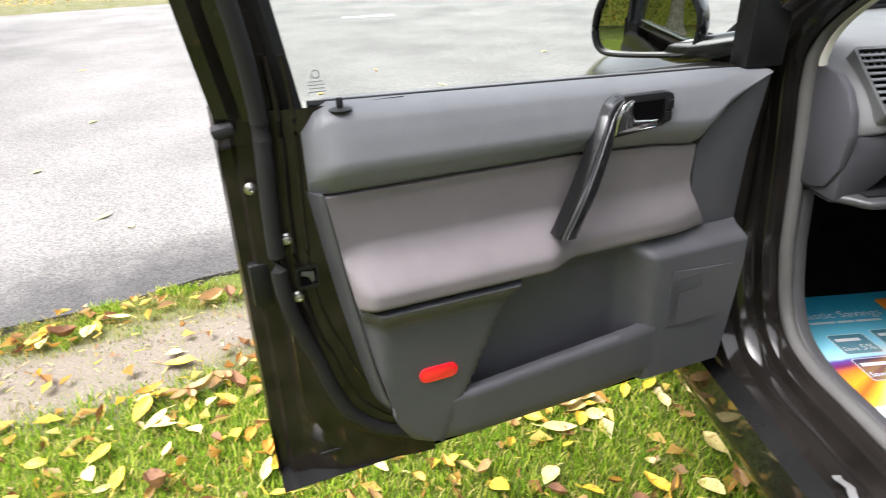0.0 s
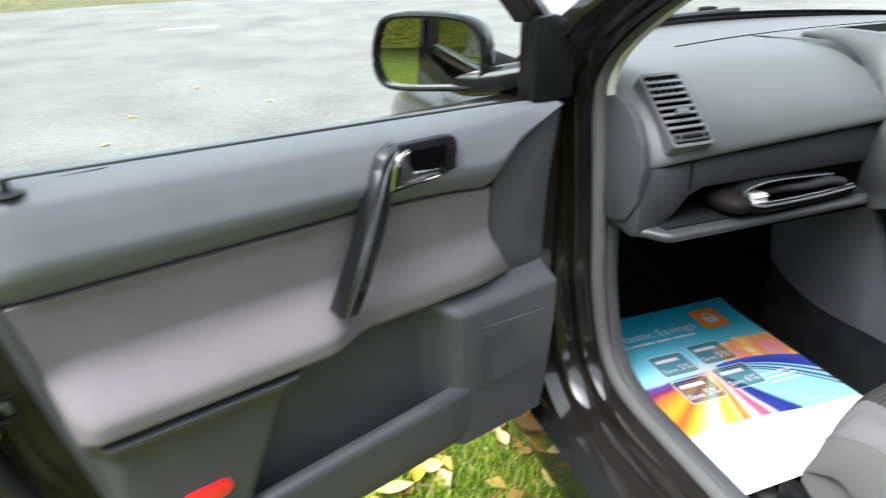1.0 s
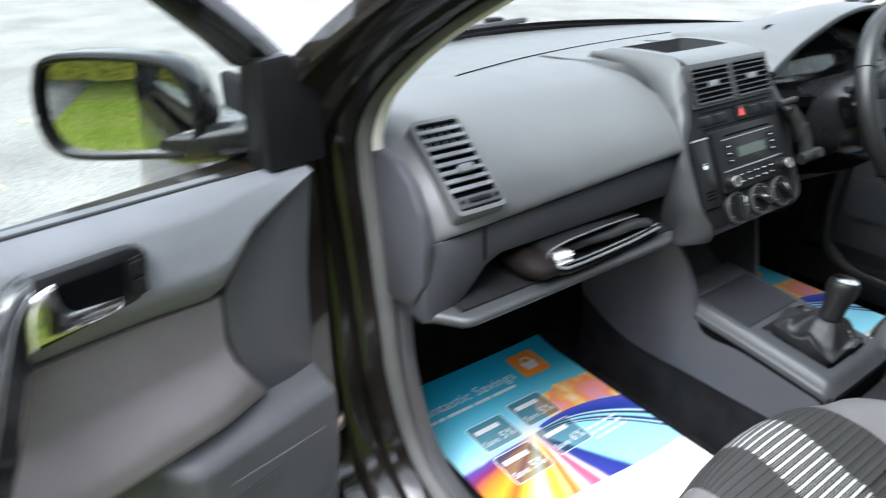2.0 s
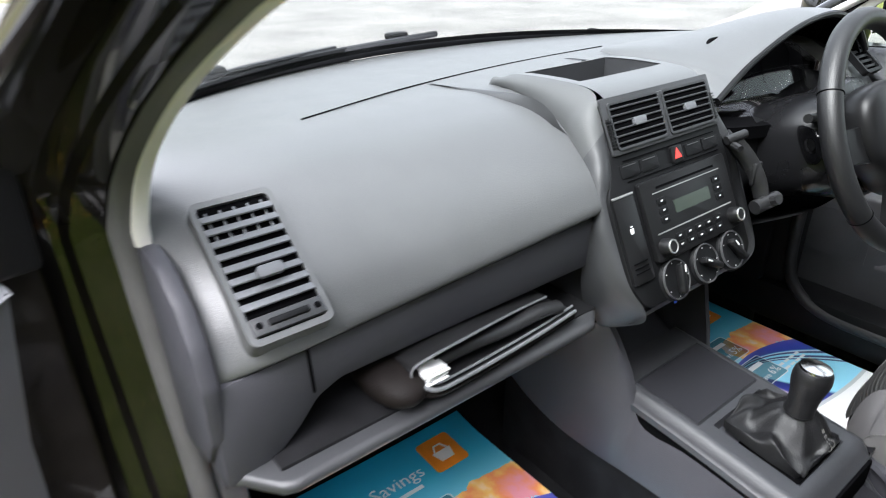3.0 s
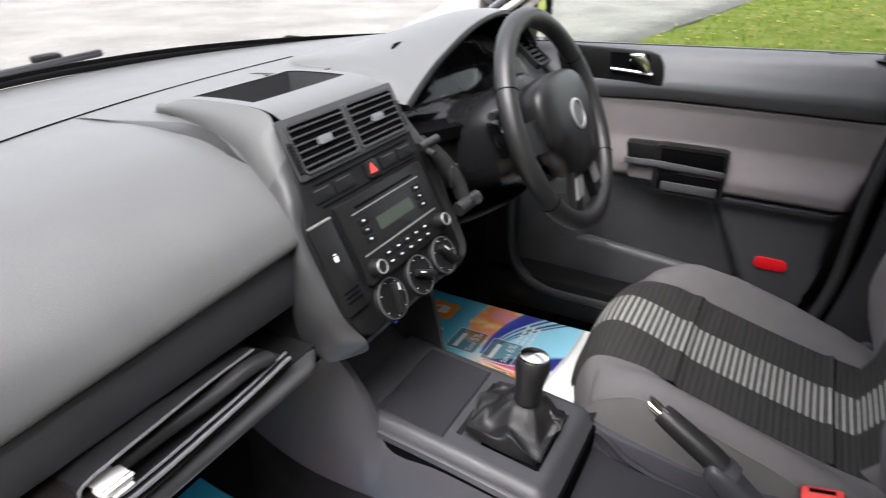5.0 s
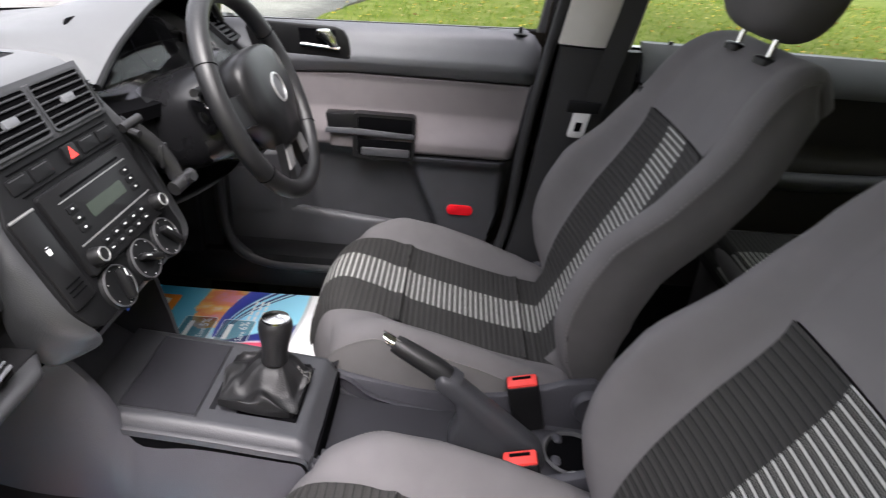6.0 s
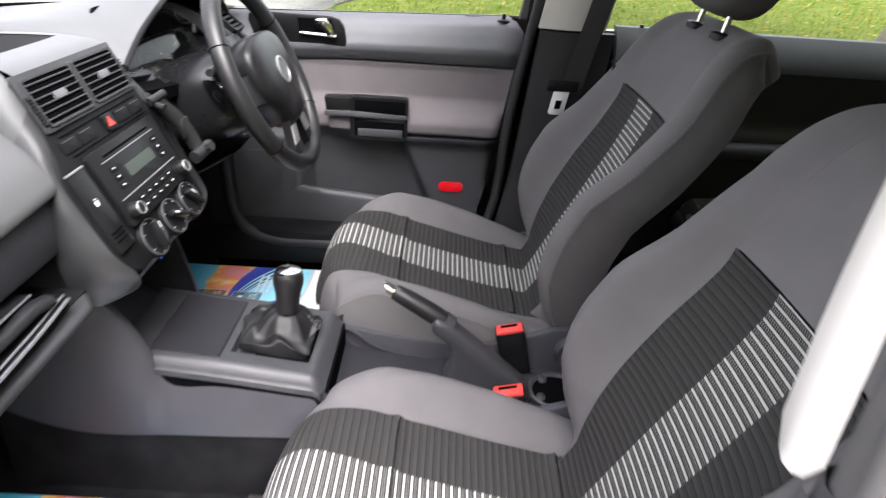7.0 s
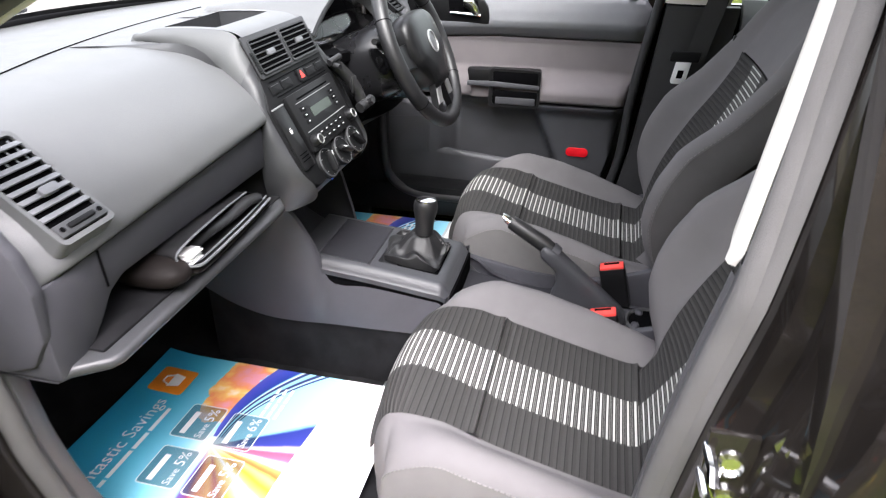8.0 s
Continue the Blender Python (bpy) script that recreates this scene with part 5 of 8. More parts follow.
        part("pull_bar", prism([(0.285, 0.722), (0.285, 0.735), (0.36, 0.737), (0.490, 0.731), (0.490, 0.719), (0.36, 0.722)], 0.008, flat(0.1145), 0.003), DLOW, pull, "dark grey pull bar")
        part("fabric_block", box((0.322, 0.704, 0), (0.056, 0.036, 0.03), 0.004, flat(0.092)), DFAB, pull)
    # outside mirror
    sx = side
    if side < 0:
        centre_m = Vector((-0.945, 0.475, 1.005))
        face = Vector((-0.66, -0.75, 0.03)).normalized()
    else:
        centre_m = Vector((0.955, 0.44, 1.005))
        face = Vector((-0.40, -0.90, 0.05)).normalized()
    right = face.cross(Vector((0, 0, 1))).normalized() * -1
    upv = right.cross(face) * -1
    upv = upv if upv.z > 0 else -upv
    fm = axes(centre_m, right, upv, face)
    shape = [(-0.088, -0.028), (-0.075, -0.052), (-0.03, -0.058), (0.05, -0.062), (0.078, -0.052), (0.088, -0.02), (0.082, 0.025), (0.06, 0.052), (-0.02, 0.056), (-0.066, 0.048), (-0.086, 0.02)]
    if side > 0:
        shape = [(-a, b) for a, b in shape]
    # which end of the housing points away from the car
    away = (U if side < 0 else Vector((1, 0, 0)))
    if (right.dot(away) < 0) == (side < 0):
        shape = [(-a, b) for a, b in shape]
    loop = [Vector((p.x * 1.10, p.y, 0)) for p in spline([(*p, 0) for p in shape], 40, closed=True)]
    secs = [(1.0, 0.0), (1.06, -0.012), (1.07, -0.035), (0.98, -0.065), (0.75, -0.09), (0.35, -0.105), (0.02, -0.108)]
    vs = [fm @ Vector((p.x * k, p.y * k, h)) for k, h in secs for p in loop]
    fs = [[a * 40 + j, a * 40 + (j + 1) % 40, (a + 1) * 40 + (j + 1) % 40, (a + 1) * 40 + j] for a in range(len(secs) - 1) for j in range(40)]
    mir = part("mirror_housing", (vs, fs), PAINT, d, "black door mirror housing")
    rings = [(p.x * 0.93 * k / 8, p.y * 0.93 * k / 8) for k in range(1, 9) for p in loop]
    part("mirror_glass", ([fm @ Vector((a, b, -0.002 - (a * a + b * b) / 2.4)) for a, b in rings] + [fm @ Vector((0, 0, -0.002))], [[k * 40 + j, k * 40 + (j + 1) % 40, (k + 1) * 40 + (j + 1) % 40, (k + 1) * 40 + j] for k in range(7) for j in range(40)] + [[320, (j + 1) % 40, j] for j in range(40)]), MIRROR, mir, "convex door mirror glass", 80)
    part("mirror_rim", tube([fm @ Vector((p.x * 0.985, p.y * 0.985, 0)) for p in loop], 0.005, 8, closed=True), BLACKP, mir)
    part("mirror_arm", tube(spline([M(0.0, 0.0, 0.975), (M(0.0, -0.05, 0.965) + centre_m) / 2 - Vector((0, 0, 0.03)), centre_m - face * 0.05 - Vector((0, 0, 0.035))], 8), 0.023, 12), PAINT, mir)
    # latch, check strap
    latch = part("latch", [ring([(0.783 + p, 0.722 + q) for p, q in rounded(0.034, 0.036, 0.005)], [(0.783 + p, 0.722 + q) for p, q in rounded(0.027, 0.027, 0.003)], 0.005, flat(0.029)), box((0.845, 0.702, 0), (0.03, 0.07, 0.02), 0.004, flat(-0.018))], BLACKP, d, "black door latch")
    part("latch_slot", box((0.783, 0.722, 0), (0.028, 0.028, 0.002), 0, flat(0.0300)), HOLE, latch)
    part("latch_claw", prism([(0.773, 0.730), (0.790, 0.733), (0.792, 0.726), (0.781, 0.722), (0.778, 0.714), (0.772, 0.714)], 0.002, flat(0.0305), 0.0008), DARKSILVER, latch, "steel latch claw")
    for q, z, n in ((0.838, 0.858, 0.0), (0.803, 0.785, 0.024), (0.799, 0.692, 0.026)):
        part("latch_bolt", lathe([(0.009, 0), (0.009, 0.003), (0.0065, 0.005), (0.0065, 0.008), (0.003, 0.009), (0.001, 0.006)], flat(n) @ Matrix.Translation((q, z, 0)), 14), STEEL, d, "zinc-plated bolt")
    part("frame_end", prism([(0.843, 0.934), (0.872, 0.930), (0.876, 0.944), (0.846, 0.948)], 0.030, flat(-0.024), 0.004), RUBBER, d, "rubber end block of the window frame")
    part("drain_slot", prism([(0.782 + p, 0.374 + q) for p, q in rounded(0.038, 0.007, 0.003)], 0.003, flat(0.014), 0.001), RUBBER, d)
    part("edge_trim", sheet(lambda s, t: M(lerp_table([(0.455, 0.672), (0.478, 0.686), (0.55, 0.702), (0.675, 0.724), (0.74, 0.734), (0.85, 0.750)], 0.455 + 0.397 * t) + 0.020 * s, 0.058 - 0.034 * s ** 2, 0.455 + 0.397 * t), 6, 24, back), DLOW, d, "dark grey edge strip beside the cloth", 60)
    if side < 0:
        part("door_check", box((-0.005, 0.53, 0.04), (0.09, 0.03, 0.02), 0.004, flat(-0.01)), STEEL, d, "steel check strap")
        for hz in (0.45, 0.80):
            part("hinge", box((-0.02, hz, 0), (0.09, 0.06, 0.035), 0.006, flat(-0.005)), PAINT, d, "black door hinge")
    return d


make_door(-1)
make_door(1)
# ---- dashboard ----
CX = -0.025
dash = thing("dashboard", (0, 0.4, 0.69), "grey grained dashboard with air vents and open glove shelf", "dashboard")


def ws_y(x):
    return 0.888 - 0.52 * x * x


def pad_profile(x):
    """The pad's section at x: flat top, curved face, and a lower edge that rises towards the middle of the car."""
    d = 0.024 * max(0.0, min(1.0, (x + 0.66) / 0.48))
    return [(ws_y(x), 0.955), (0.56, 0.968), (0.47, 0.974), (0.41, 0.971), (0.365, 0.960 + 0.2 * d), (0.325, 0.941 + 0.35 * d), (0.285, 0.914 + 0.55 * d), (0.258, 0.888 + 0.75 * d), (0.243, 0.866 + 0.9 * d), (0.236, 0.851 + d), (0.238, 0.842 + d), (0.254, 0.836 + d)]


def pad_fn(x0, x1):
    def fn(s, t):
        x = x0 + (x1 - x0) * s
        p = spline([(0, a, c) for a, c in pad_profile(x)], 44)[round(t * 44)]
        end = smooth01((-0.60 - x) / 0.075)
        tuck = smooth01((x + 0.172) / 0.034) * smooth01((t - 0.45) / 0.2)
        return (x, p.y + 0.02 * end + 0.030 * tuck, p.z - 0.012 * end * (1 if t > 0.15 else 0.3))
    return fn


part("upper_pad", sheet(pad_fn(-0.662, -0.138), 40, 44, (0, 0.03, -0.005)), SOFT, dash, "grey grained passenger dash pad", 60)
def rear_top(s, t):
    x = -0.150 + 0.82 * s
    p = spline([(0, a, c) for a, c in pad_profile(x)], 44)[round(t * 8)]
    return (x, p.y, p.z)


part("rear_top", sheet(rear_top, 34, 8, (0, 0, -0.02)), SOFT, dash, "", 60)
part("top_seam", tube(spline([(x, y, lerp_table([(0.47, 0.974), (0.56, 0.968), (0.80, 0.955)], y) + 0.0012) for x, y in ((-0.435, 0.503), (-0.33, 0.542), (-0.23, 0.574), (-0.10, 0.602), (0.02, 0.618), (0.14, 0.625), (0.28, 0.626))], 40), 0.0010, 6), HOLE, dash)
part("end_cap", prism([(0.40, 0.905), (0.368, 0.928), (0.340, 0.938), (0.305, 0.932), (0.272, 0.910), (0.250, 0.878), (0.240, 0.84), (0.246, 0.78), (0.27, 0.742), (0.31, 0.728), (0.40, 0.728), (0.42, 0.86)], 0.018, axes((-0.676, 0, 0), (0, 1, 0), (0, 0, 1), (1, 0, 0)), 0.006), DASHLOW, dash, "dark grey end cover")
# lower fascia around the open glove shelf
part("lower_fascia", prism([(-0.670, 0.836), (-0.180, 0.860), (-0.176, 0.790), (-0.545, 0.790), (-0.570, 0.780), (-0.592, 0.755), (-0.615, 0.735), (-0.670, 0.72)], 0.10, axes((0, 0.345, 0), (1, 0, 0), (0, 0, 1), (0, -1, 0)), 0.008), DASHLOW, dash, "dark grey lower dash fascia")
part("fascia_joint", tube([(-0.578, 0.2435, 0.840), (-0.576, 0.2435, 0.792)], 0.0016, 6), HOLE, dash)
def shelf(s, t):
    """The shelf's top, rounded lip and underside; its outer end draws back under the end cover."""
    x = -0.668 + 0.481 * s
    y0 = 0.205 + 0.045 * smooth01((-0.622 - x) / 0.046) + 0.020 * smooth01((x + 0.215) / 0.030)
    z0 = 0.735 + 0.003 * s
    y = lerp_table([(0, 0.40), (0.2, y0 + 0.012), (0.3, y0 + 0.005), (0.4, y0 + 0.001), (0.5, y0), (0.6, y0 + 0.001), (0.7, y0 + 0.005), (0.8, y0 + 0.012), (1, 0.40)], t)
    z = lerp_table([(0, z0), (0.2, z0), (0.3, z0 - 0.001), (0.4, z0 - 0.004), (0.5, z0 - 0.008), (0.6, z0 - 0.012), (0.7, z0 - 0.015), (0.8, z0 - 0.016), (1, z0 - 0.016)], t)
    return (x, y, z)


part("glove_shelf", sheet(shelf, 40, 20), STACKSIDE, dash, "dark grey glove shelf with a rounded lip", 60)
# Black sheet added so the shelf's inner shade sits in its colour.
part("shelf_floor", box((-0.405, 0.314, 0.7365), (0.44, 0.175, 0.006), 0.002), CARPET, dash, "black sheet on the shelf floor for its inner shade")
# Back wall and underside near-black: the shelf's shade is in their colour.
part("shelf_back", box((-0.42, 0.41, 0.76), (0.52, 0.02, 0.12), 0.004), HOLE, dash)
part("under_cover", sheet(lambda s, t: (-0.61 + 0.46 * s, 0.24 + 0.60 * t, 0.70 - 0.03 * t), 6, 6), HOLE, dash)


# passenger side vent: a tall framed grille on the curved pad
vu = Vector((0, 0.329 - 0.224, 0.953 - 0.868)).normalized()
vn = Vector((0, -vu.z, vu.y))
VO = Vector((-0.593, 0.2897, 0.911))
vmat = axes(VO + vn * 0.009, (1, 0, 0), vu, vn)
vent = part("side_vent", ring(rounded(0.078, 0.144, 0.008), rounded(0.067, 0.132, 0.005), 0.024, vmat @ Matrix.Translation((0, 0, -0.021))), SOFT, dash, "grey framed side air vent")
# Near-black plate behind the slats paints the vent's inner shade.
part("vent_cavity", box((0, 0.002, -0.003), (0.067, 0.130, 0.004), 0, vmat), HOLE, vent)
for k in range(8):
    part("slat", box((0, 0, 0), (0.067, 0.0082, 0.0026), 0.001, vmat @ pose(0, 0.053 - 0.0128 * k, 0.0030, -24)), CAPG, vent)
for k in range(5):
    part("upright_vane", box((-0.026 + 0.013 * k, 0.044, 0.0005), (0.0022, 0.034, 0.0012), 0.0005, vmat), CAPG, vent)
part("vent_tab", prism(rounded(0.024, 0.011, 0.0035), 0.006, vmat @ Matrix.Translation((0.002, -0.012, 0.006)), 0.002), CAPG, vent)
part("vent_sill", box((0, -0.0560, 0.0030), (0.067, 0.0165, 0.006), 0.0015, vmat), STACKSIDE, vent)
part("vent_wheel", box((0, -0.0560, 0.0066), (0.038, 0.0065, 0.005), 0.002, vmat), STACK, vent, "ribbed thumb wheel")
for q in (-0.027, 0.027):
    part("wheel_mark", prism(rounded(0.006, 0.006, 0.0029), 0.001, vmat @ Matrix.Translation((q, -0.0560, 0.0062)), 0), HOLE, vent)

# centre stack: hood, tray, face
stack = thing("centre_stack", (CX, 0.3, 0.69), "charcoal centre stack with vents, radio and heater knobs", "centre console")
SX = -0.032
FD = Vector((0, -0.451, -0.8925))
FN = Vector((0, -0.8925, 0.451))
FO = Vector((SX, 0.285, 0.985))
fmx = axes(FO, (1, 0, 0), tuple(-FD), FN)
face_at = lambda a, b, c=0.0: fmx @ Matrix.Translation((a, -b, c))


HX, HOODW = -0.024, 0.104


def hood_fn(s, t):
    prof = [(0.500, 0.966), (0.478, 0.983), (0.448, 0.994), (0.39, 0.998), (0.335, 0.998), (0.305, 0.994), (0.286, 0.984)]
    p = spline([(0, a, c) for a, c in prof], 24)[round(t * 24)]
    half = HOODW
    a = 2 * s - 1
    return (HX + half * a, p.y - 0.006 * (1 - abs(a) ** 4) * t, p.z)


TX0, TX1 = -0.113, 0.065
hood_l, hood_r = (TX0 - HX + HOODW) / (2 * HOODW), (TX1 - HX + HOODW) / (2 * HOODW)


def hood_piece(s0, s1, t0, t1):
    return sheet(lambda s, t: hood_fn(s0 + (s1 - s0) * s, round((t0 + (t1 - t0) * t) * 24) / 24), 12, max(2, round((t1 - t0) * 24)))


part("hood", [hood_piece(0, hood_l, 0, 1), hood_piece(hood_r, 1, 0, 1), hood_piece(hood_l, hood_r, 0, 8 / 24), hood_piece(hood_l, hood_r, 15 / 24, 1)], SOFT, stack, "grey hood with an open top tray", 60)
tray = part("tray", box((0.5 * (TX0 + TX1), 0.400, 0.956), (0.180, 0.112, 0.004), 0.001), DASHLOW, stack, "open storage tray floor")
hood_rim = lambda s, k: Vector(hood_fn(s, k / 24)) + Vector((0, 0, -0.0012))
for sx_ in (hood_l, hood_r):
    part("tray_wall", sheet(lambda s, t, sx_=sx_: tuple(hood_rim(sx_, 8 + round(7 * s)).lerp(Vector((hood_fn(sx_, 0)[0], hood_rim(sx_, 8 + round(7 * s)).y, 0.957)), t)), 7, 3), STACKSIDE, tray)
for k_ in (8, 15):
    part("tray_wall", sheet(lambda s, t, k_=k_: tuple(hood_rim(hood_l + (hood_r - hood_l) * s, k_).lerp(Vector((hood_fn(hood_l + (hood_r - hood_l) * s, 0)[0], hood_rim(0.5, k_).y, 0.957)), t)), 12, 3), STACKSIDE, tray)


def side_of(sgn):
    def fn(s, t):
        up = spline([(0, a, c) for a, c in ((0.49, 0.955), (0.40, 0.980), (0.31, 0.968), (0.25, 0.87), (0.188, 0.752), (0.205, 0.72), (0.26, 0.705))], 30)[round(s * 30)]
        return (SX + sgn * (0.128 + 0.014 * smooth01(t * 1.2) + (0.012 if s < 0.4 else 0)), up.y + 0.024 + 0.14 * t, up.z - 0.01 * t)
    return sheet(fn, 30, 8)


part("side_panel", side_of(-1), STACKSIDE, stack)
part("side_panel", side_of(1), DASHLOW, stack)
part("vent_surround", prism([(p[0], p[1] - 0.031) for p in rounded(0.232, 0.072, 0.003)], 0.0035, fmx @ Matrix.Translation((0, 0, 0.0)), 0.0012), STACKTOP, stack, "grey vent surround")


INNER = spline([(-0.128, 0.500, 0.966), (-0.128, 0.478, 0.983), (-0.128, 0.448, 0.994), (-0.128, 0.39, 0.998), (-0.129, 0.335, 0.998), (-0.133, 0.305, 0.994), (-0.142, 0.288, 0.980), (-0.147, 0.263, 0.935), (-0.158, 0.246, 0.902), (-0.175, 0.236, 0.880), (-0.177, 0.214, 0.835), (-0.176, 0.188, 0.785), (-0.162, 0.170, 0.752), (-0.145, 0.180, 0.722), (-0.148, 0.205, 0.706), (-0.155, 0.232, 0.699)], 75)
OUTER = spline([(-0.130, 0.512, 0.969), (-0.131, 0.500, 0.970), (-0.135, 0.455, 0.971), (-0.143, 0.411, 0.968), (-0.151, 0.367, 0.960), (-0.160, 0.327, 0.945), (-0.168, 0.302, 0.931), (-0.177, 0.270, 0.909), (-0.183, 0.255, 0.890), (-0.1845, 0.243, 0.868), (-0.186, 0.247, 0.845), (-0.188, 0.252, 0.80), (-0.186, 0.254, 0.765), (-0.180, 0.252, 0.735), (-0.170, 0.247, 0.715), (-0.157, 0.240, 0.699)], 75)


def wing(sgn, k0, k1):
    """The rounded side of the stack between the hood or the face and the dash pad."""
    def fn(q, t):
        k = k0 + round((k1 - k0) * q)
        i, o = INNER[k], OUTER[k]
        along = INNER[min(75, k + 2)] - INNER[max(0, k - 2)]
        n = along.cross(o - i)
        n = n.normalized() if n.length > 1e-9 else Vector((0, 0, 1))
        n = n if n.dot(Vector((-0.5, -0.5, 0.7))) > 0 else -n
        p = i.lerp(o, t) + n * min(0.010, 0.30 * (o - i).length) * math.sin(math.pi * t) ** 0.8
        return (p.x if sgn < 0 else 2 * SX - p.x, p.y, p.z)
    return sheet(fn, k1 - k0, 12)


for sgn in (-1, 1):
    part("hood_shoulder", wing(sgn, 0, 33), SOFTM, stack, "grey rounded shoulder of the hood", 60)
    # Lower wing takes the darker plastic, painting its fall into shade.
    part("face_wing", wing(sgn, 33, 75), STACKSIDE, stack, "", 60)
part("face", prism([(0.117, 0), (0.119, -0.05), (0.122, -0.10), (0.122, -0.245), (0.108, -0.262), (-0.116, -0.262), (-0.133, -0.252), (-0.143, -0.225), (-0.143, -0.118), (-0.127, -0.090), (-0.115, -0.05), (-0.111, 0)], 0.02, fmx @ Matrix.Translation((0, 0, -0.02)), 0.004), STACK, stack, "charcoal grained fascia")
part("lower_lip", sheet(lambda s, t: (SX + (2 * s - 1) * 0.125, 0.171 + 0.075 * t ** 1.5, 0.748 - 0.046 * math.sin(t * math.pi / 2)), 12, 10), DASHLOW, stack)
# twin vents
for k, a in enumerate((-0.055, 0.055)):
    v = part("centre_vent", ring(rounded(0.104, 0.060, 0.006), rounded(0.098, 0.054, 0.004), 0.010, face_at(a, 0.032, -0.004)), STACKTOP, stack, "centre air vent")
    # Black plate stands in for shade deep in the vent.
    part("vent_cavity", box((0, 0, 0.0), (0.099, 0.055, 0.003), 0, face_at(a, 0.032, 0.0028)), HOLE, v)
    for q in range(6):
        part("slat", box((0, 0.0215 - 0.0086 * q, 0.002), (0.098, 0.0024, 0.003), 0.001, face_at(a, 0.032, 0.0035)), STACKTOP, v)
    part("vent_tab", prism(rounded(0.024, 0.010, 0.003), 0.006, face_at(a, 0.032, 0.003), 0.002), CAPG, v)
for a in (-0.111, 0.111):
    roller = part("thumb_wheel", box((0, 0, 0), (0.009, 0.040, 0.008), 0.003, face_at(a, 0.04, 0.001)), BLACKP, stack)
    for q in range(9):
        part("wheel_ridge", box((0, -0.016 + 0.004 * q, 0.0045), (0.009, 0.0014, 0.002), 0, face_at(a, 0.04, 0.001)), BLACKP, roller)
# switch row with the hazard button
for q, a in enumerate((-0.092, -0.052, 0.046, 0.086)):
    part("blank_switch", prism(rounded(0.036, 0.017, 0.002), 0.0015, face_at(a, 0.088, 0.0005), 0.0006), STACK, stack)
    part("switch_mark", box((0, 0.006, 0), (0.026, 0.0010, 0.0005), 0, face_at(a, 0.088, 0.0022)), DARKSILVER, stack)
part("switch_line", [box((0, 0, 0), (0.20, 0.0012, 0.001), 0, face_at(0, 0.102, 0.001)), box((0, 0, 0), (0.20, 0.0012, 0.001), 0, face_at(0, 0.0755, 0.001))], HOLE, stack)
hz = part("hazard_switch", prism(rounded(0.024, 0.022, 0.003), 0.004, face_at(0.005, 0.088, 0.0005), 0.001), BLACKP, stack, "hazard warning switch")
part("warning_triangle", prism([(-0.0075, -0.006), (0.0075, -0.006), (0, 0.008)], 0.0008, face_at(0.005, 0.088, 0.0045), 0), REDP, hz, "red warning triangle")
# radio
radio = part("radio", prism(rounded(0.192, 0.104, 0.005), 0.007, face_at(0.004, 0.160, 0.0005), 0.002), BLACKP, stack, "black car radio with a grey display")
RA, RB = 0.004, 0.160
part("cd_slot", box((0, 0, 0), (0.13, 0.003, 0.001), 0, face_at(RA, RB - 0.040, 0.0075)), HOLE, radio)
part("display", prism(rounded(0.080, 0.017, 0.002), 0.001, face_at(RA + 0.002, RB - 0.008, 0.007), 0), LCD, radio, "blank grey-green display")
part("silver_line", [box((0, 0, 0), (0.168, 0.0016, 0.0012), 0, face_at(RA, RB + 0.017, 0.0077)), box((0, 0, 0), (0.15, 0.0012, 0.0012), 0, face_at(RA, RB - 0.034, 0.0077))], SILVER, radio)
for s in (-1, 1):
    for q in range(3):
        b = part("button", prism(rounded(0.018, 0.009, 0.002), 0.002, face_at(RA + s * 0.062, RB - 0.022 + 0.012 * q, 0.007), 0.0008), STACK, radio)
        part("button_mark", box((0, 0, 0), (0.004, 0.0018, 0.0004), 0, face_at(RA + s * 0.062, RB - 0.022 + 0.012 * q, 0.0092)), WHITEP, b)
for r_ in range(2):
    for q in range(5):
        b = part("button", prism(rounded(0.016, 0.008, 0.002), 0.002, face_at(RA - 0.044 + 0.022 * q, RB + 0.029 + 0.0115 * r_, 0.007), 0.0008), STACK, radio)
        part("button_mark", box((0, 0, 0), (0.005, 0.0016, 0.0004), 0, face_at(RA - 0.044 + 0.022 * q, RB + 0.029 + 0.0115 * r_, 0.0092)), WHITEP, b)
for s in (-1, 1):
    kn = part("radio_knob", lathe([(0.0115, 0), (0.0115, 0.004), (0.0100, 0.013), (0.009, 0.0145), (0.0005, 0.0147)], face_at(RA + s * 0.079, RB + 0.035, 0.007), 24), BLACKP, radio, "round radio knob")
    part("knob_ring", lathe([(0.0092, 0.0142), (0.0088, 0.0154), (0.0076, 0.0155), (0.0073, 0.0146), (0.0070, 0.0020)], face_at(RA + s * 0.079, RB + 0.035, 0.007), 24), SILVER, kn, "thin silver ring")
# coin slot panel beside the radio
fuse = part("side_pocket_panel", prism(rounded(0.040, 0.112, 0.004), 0.004, face_at(-0.122, 0.170, 0.0005), 0.001), BLACKP, stack, "narrow black folding panel")
part("panel_edge", box((0, 0.0545, 0.004), (0.040, 0.003, 0.002), 0.0008, face_at(-0.122, 0.170, 0.0005)), SILVER, fuse)
part("panel_symbol", [prism([(-0.0036, 0.003), (0.0036, 0.003), (0.0026, -0.0035), (-0.0026, -0.0035)], 0.0006, face_at(-0.122, 0.160, 0.0046), 0), box((0.0005, 0.0055, 0), (0.004, 0.001, 0.0006), 0, face_at(-0.122, 0.160, 0.0048))], WHITEP, fuse)
part("panel_ribs", [box((0, -0.030 - 0.006 * q, 0.005), (0.026, 0.0015, 0.0015), 0, face_at(-0.122, 0.170, 0)) for q in range(3)], HOLE, fuse)
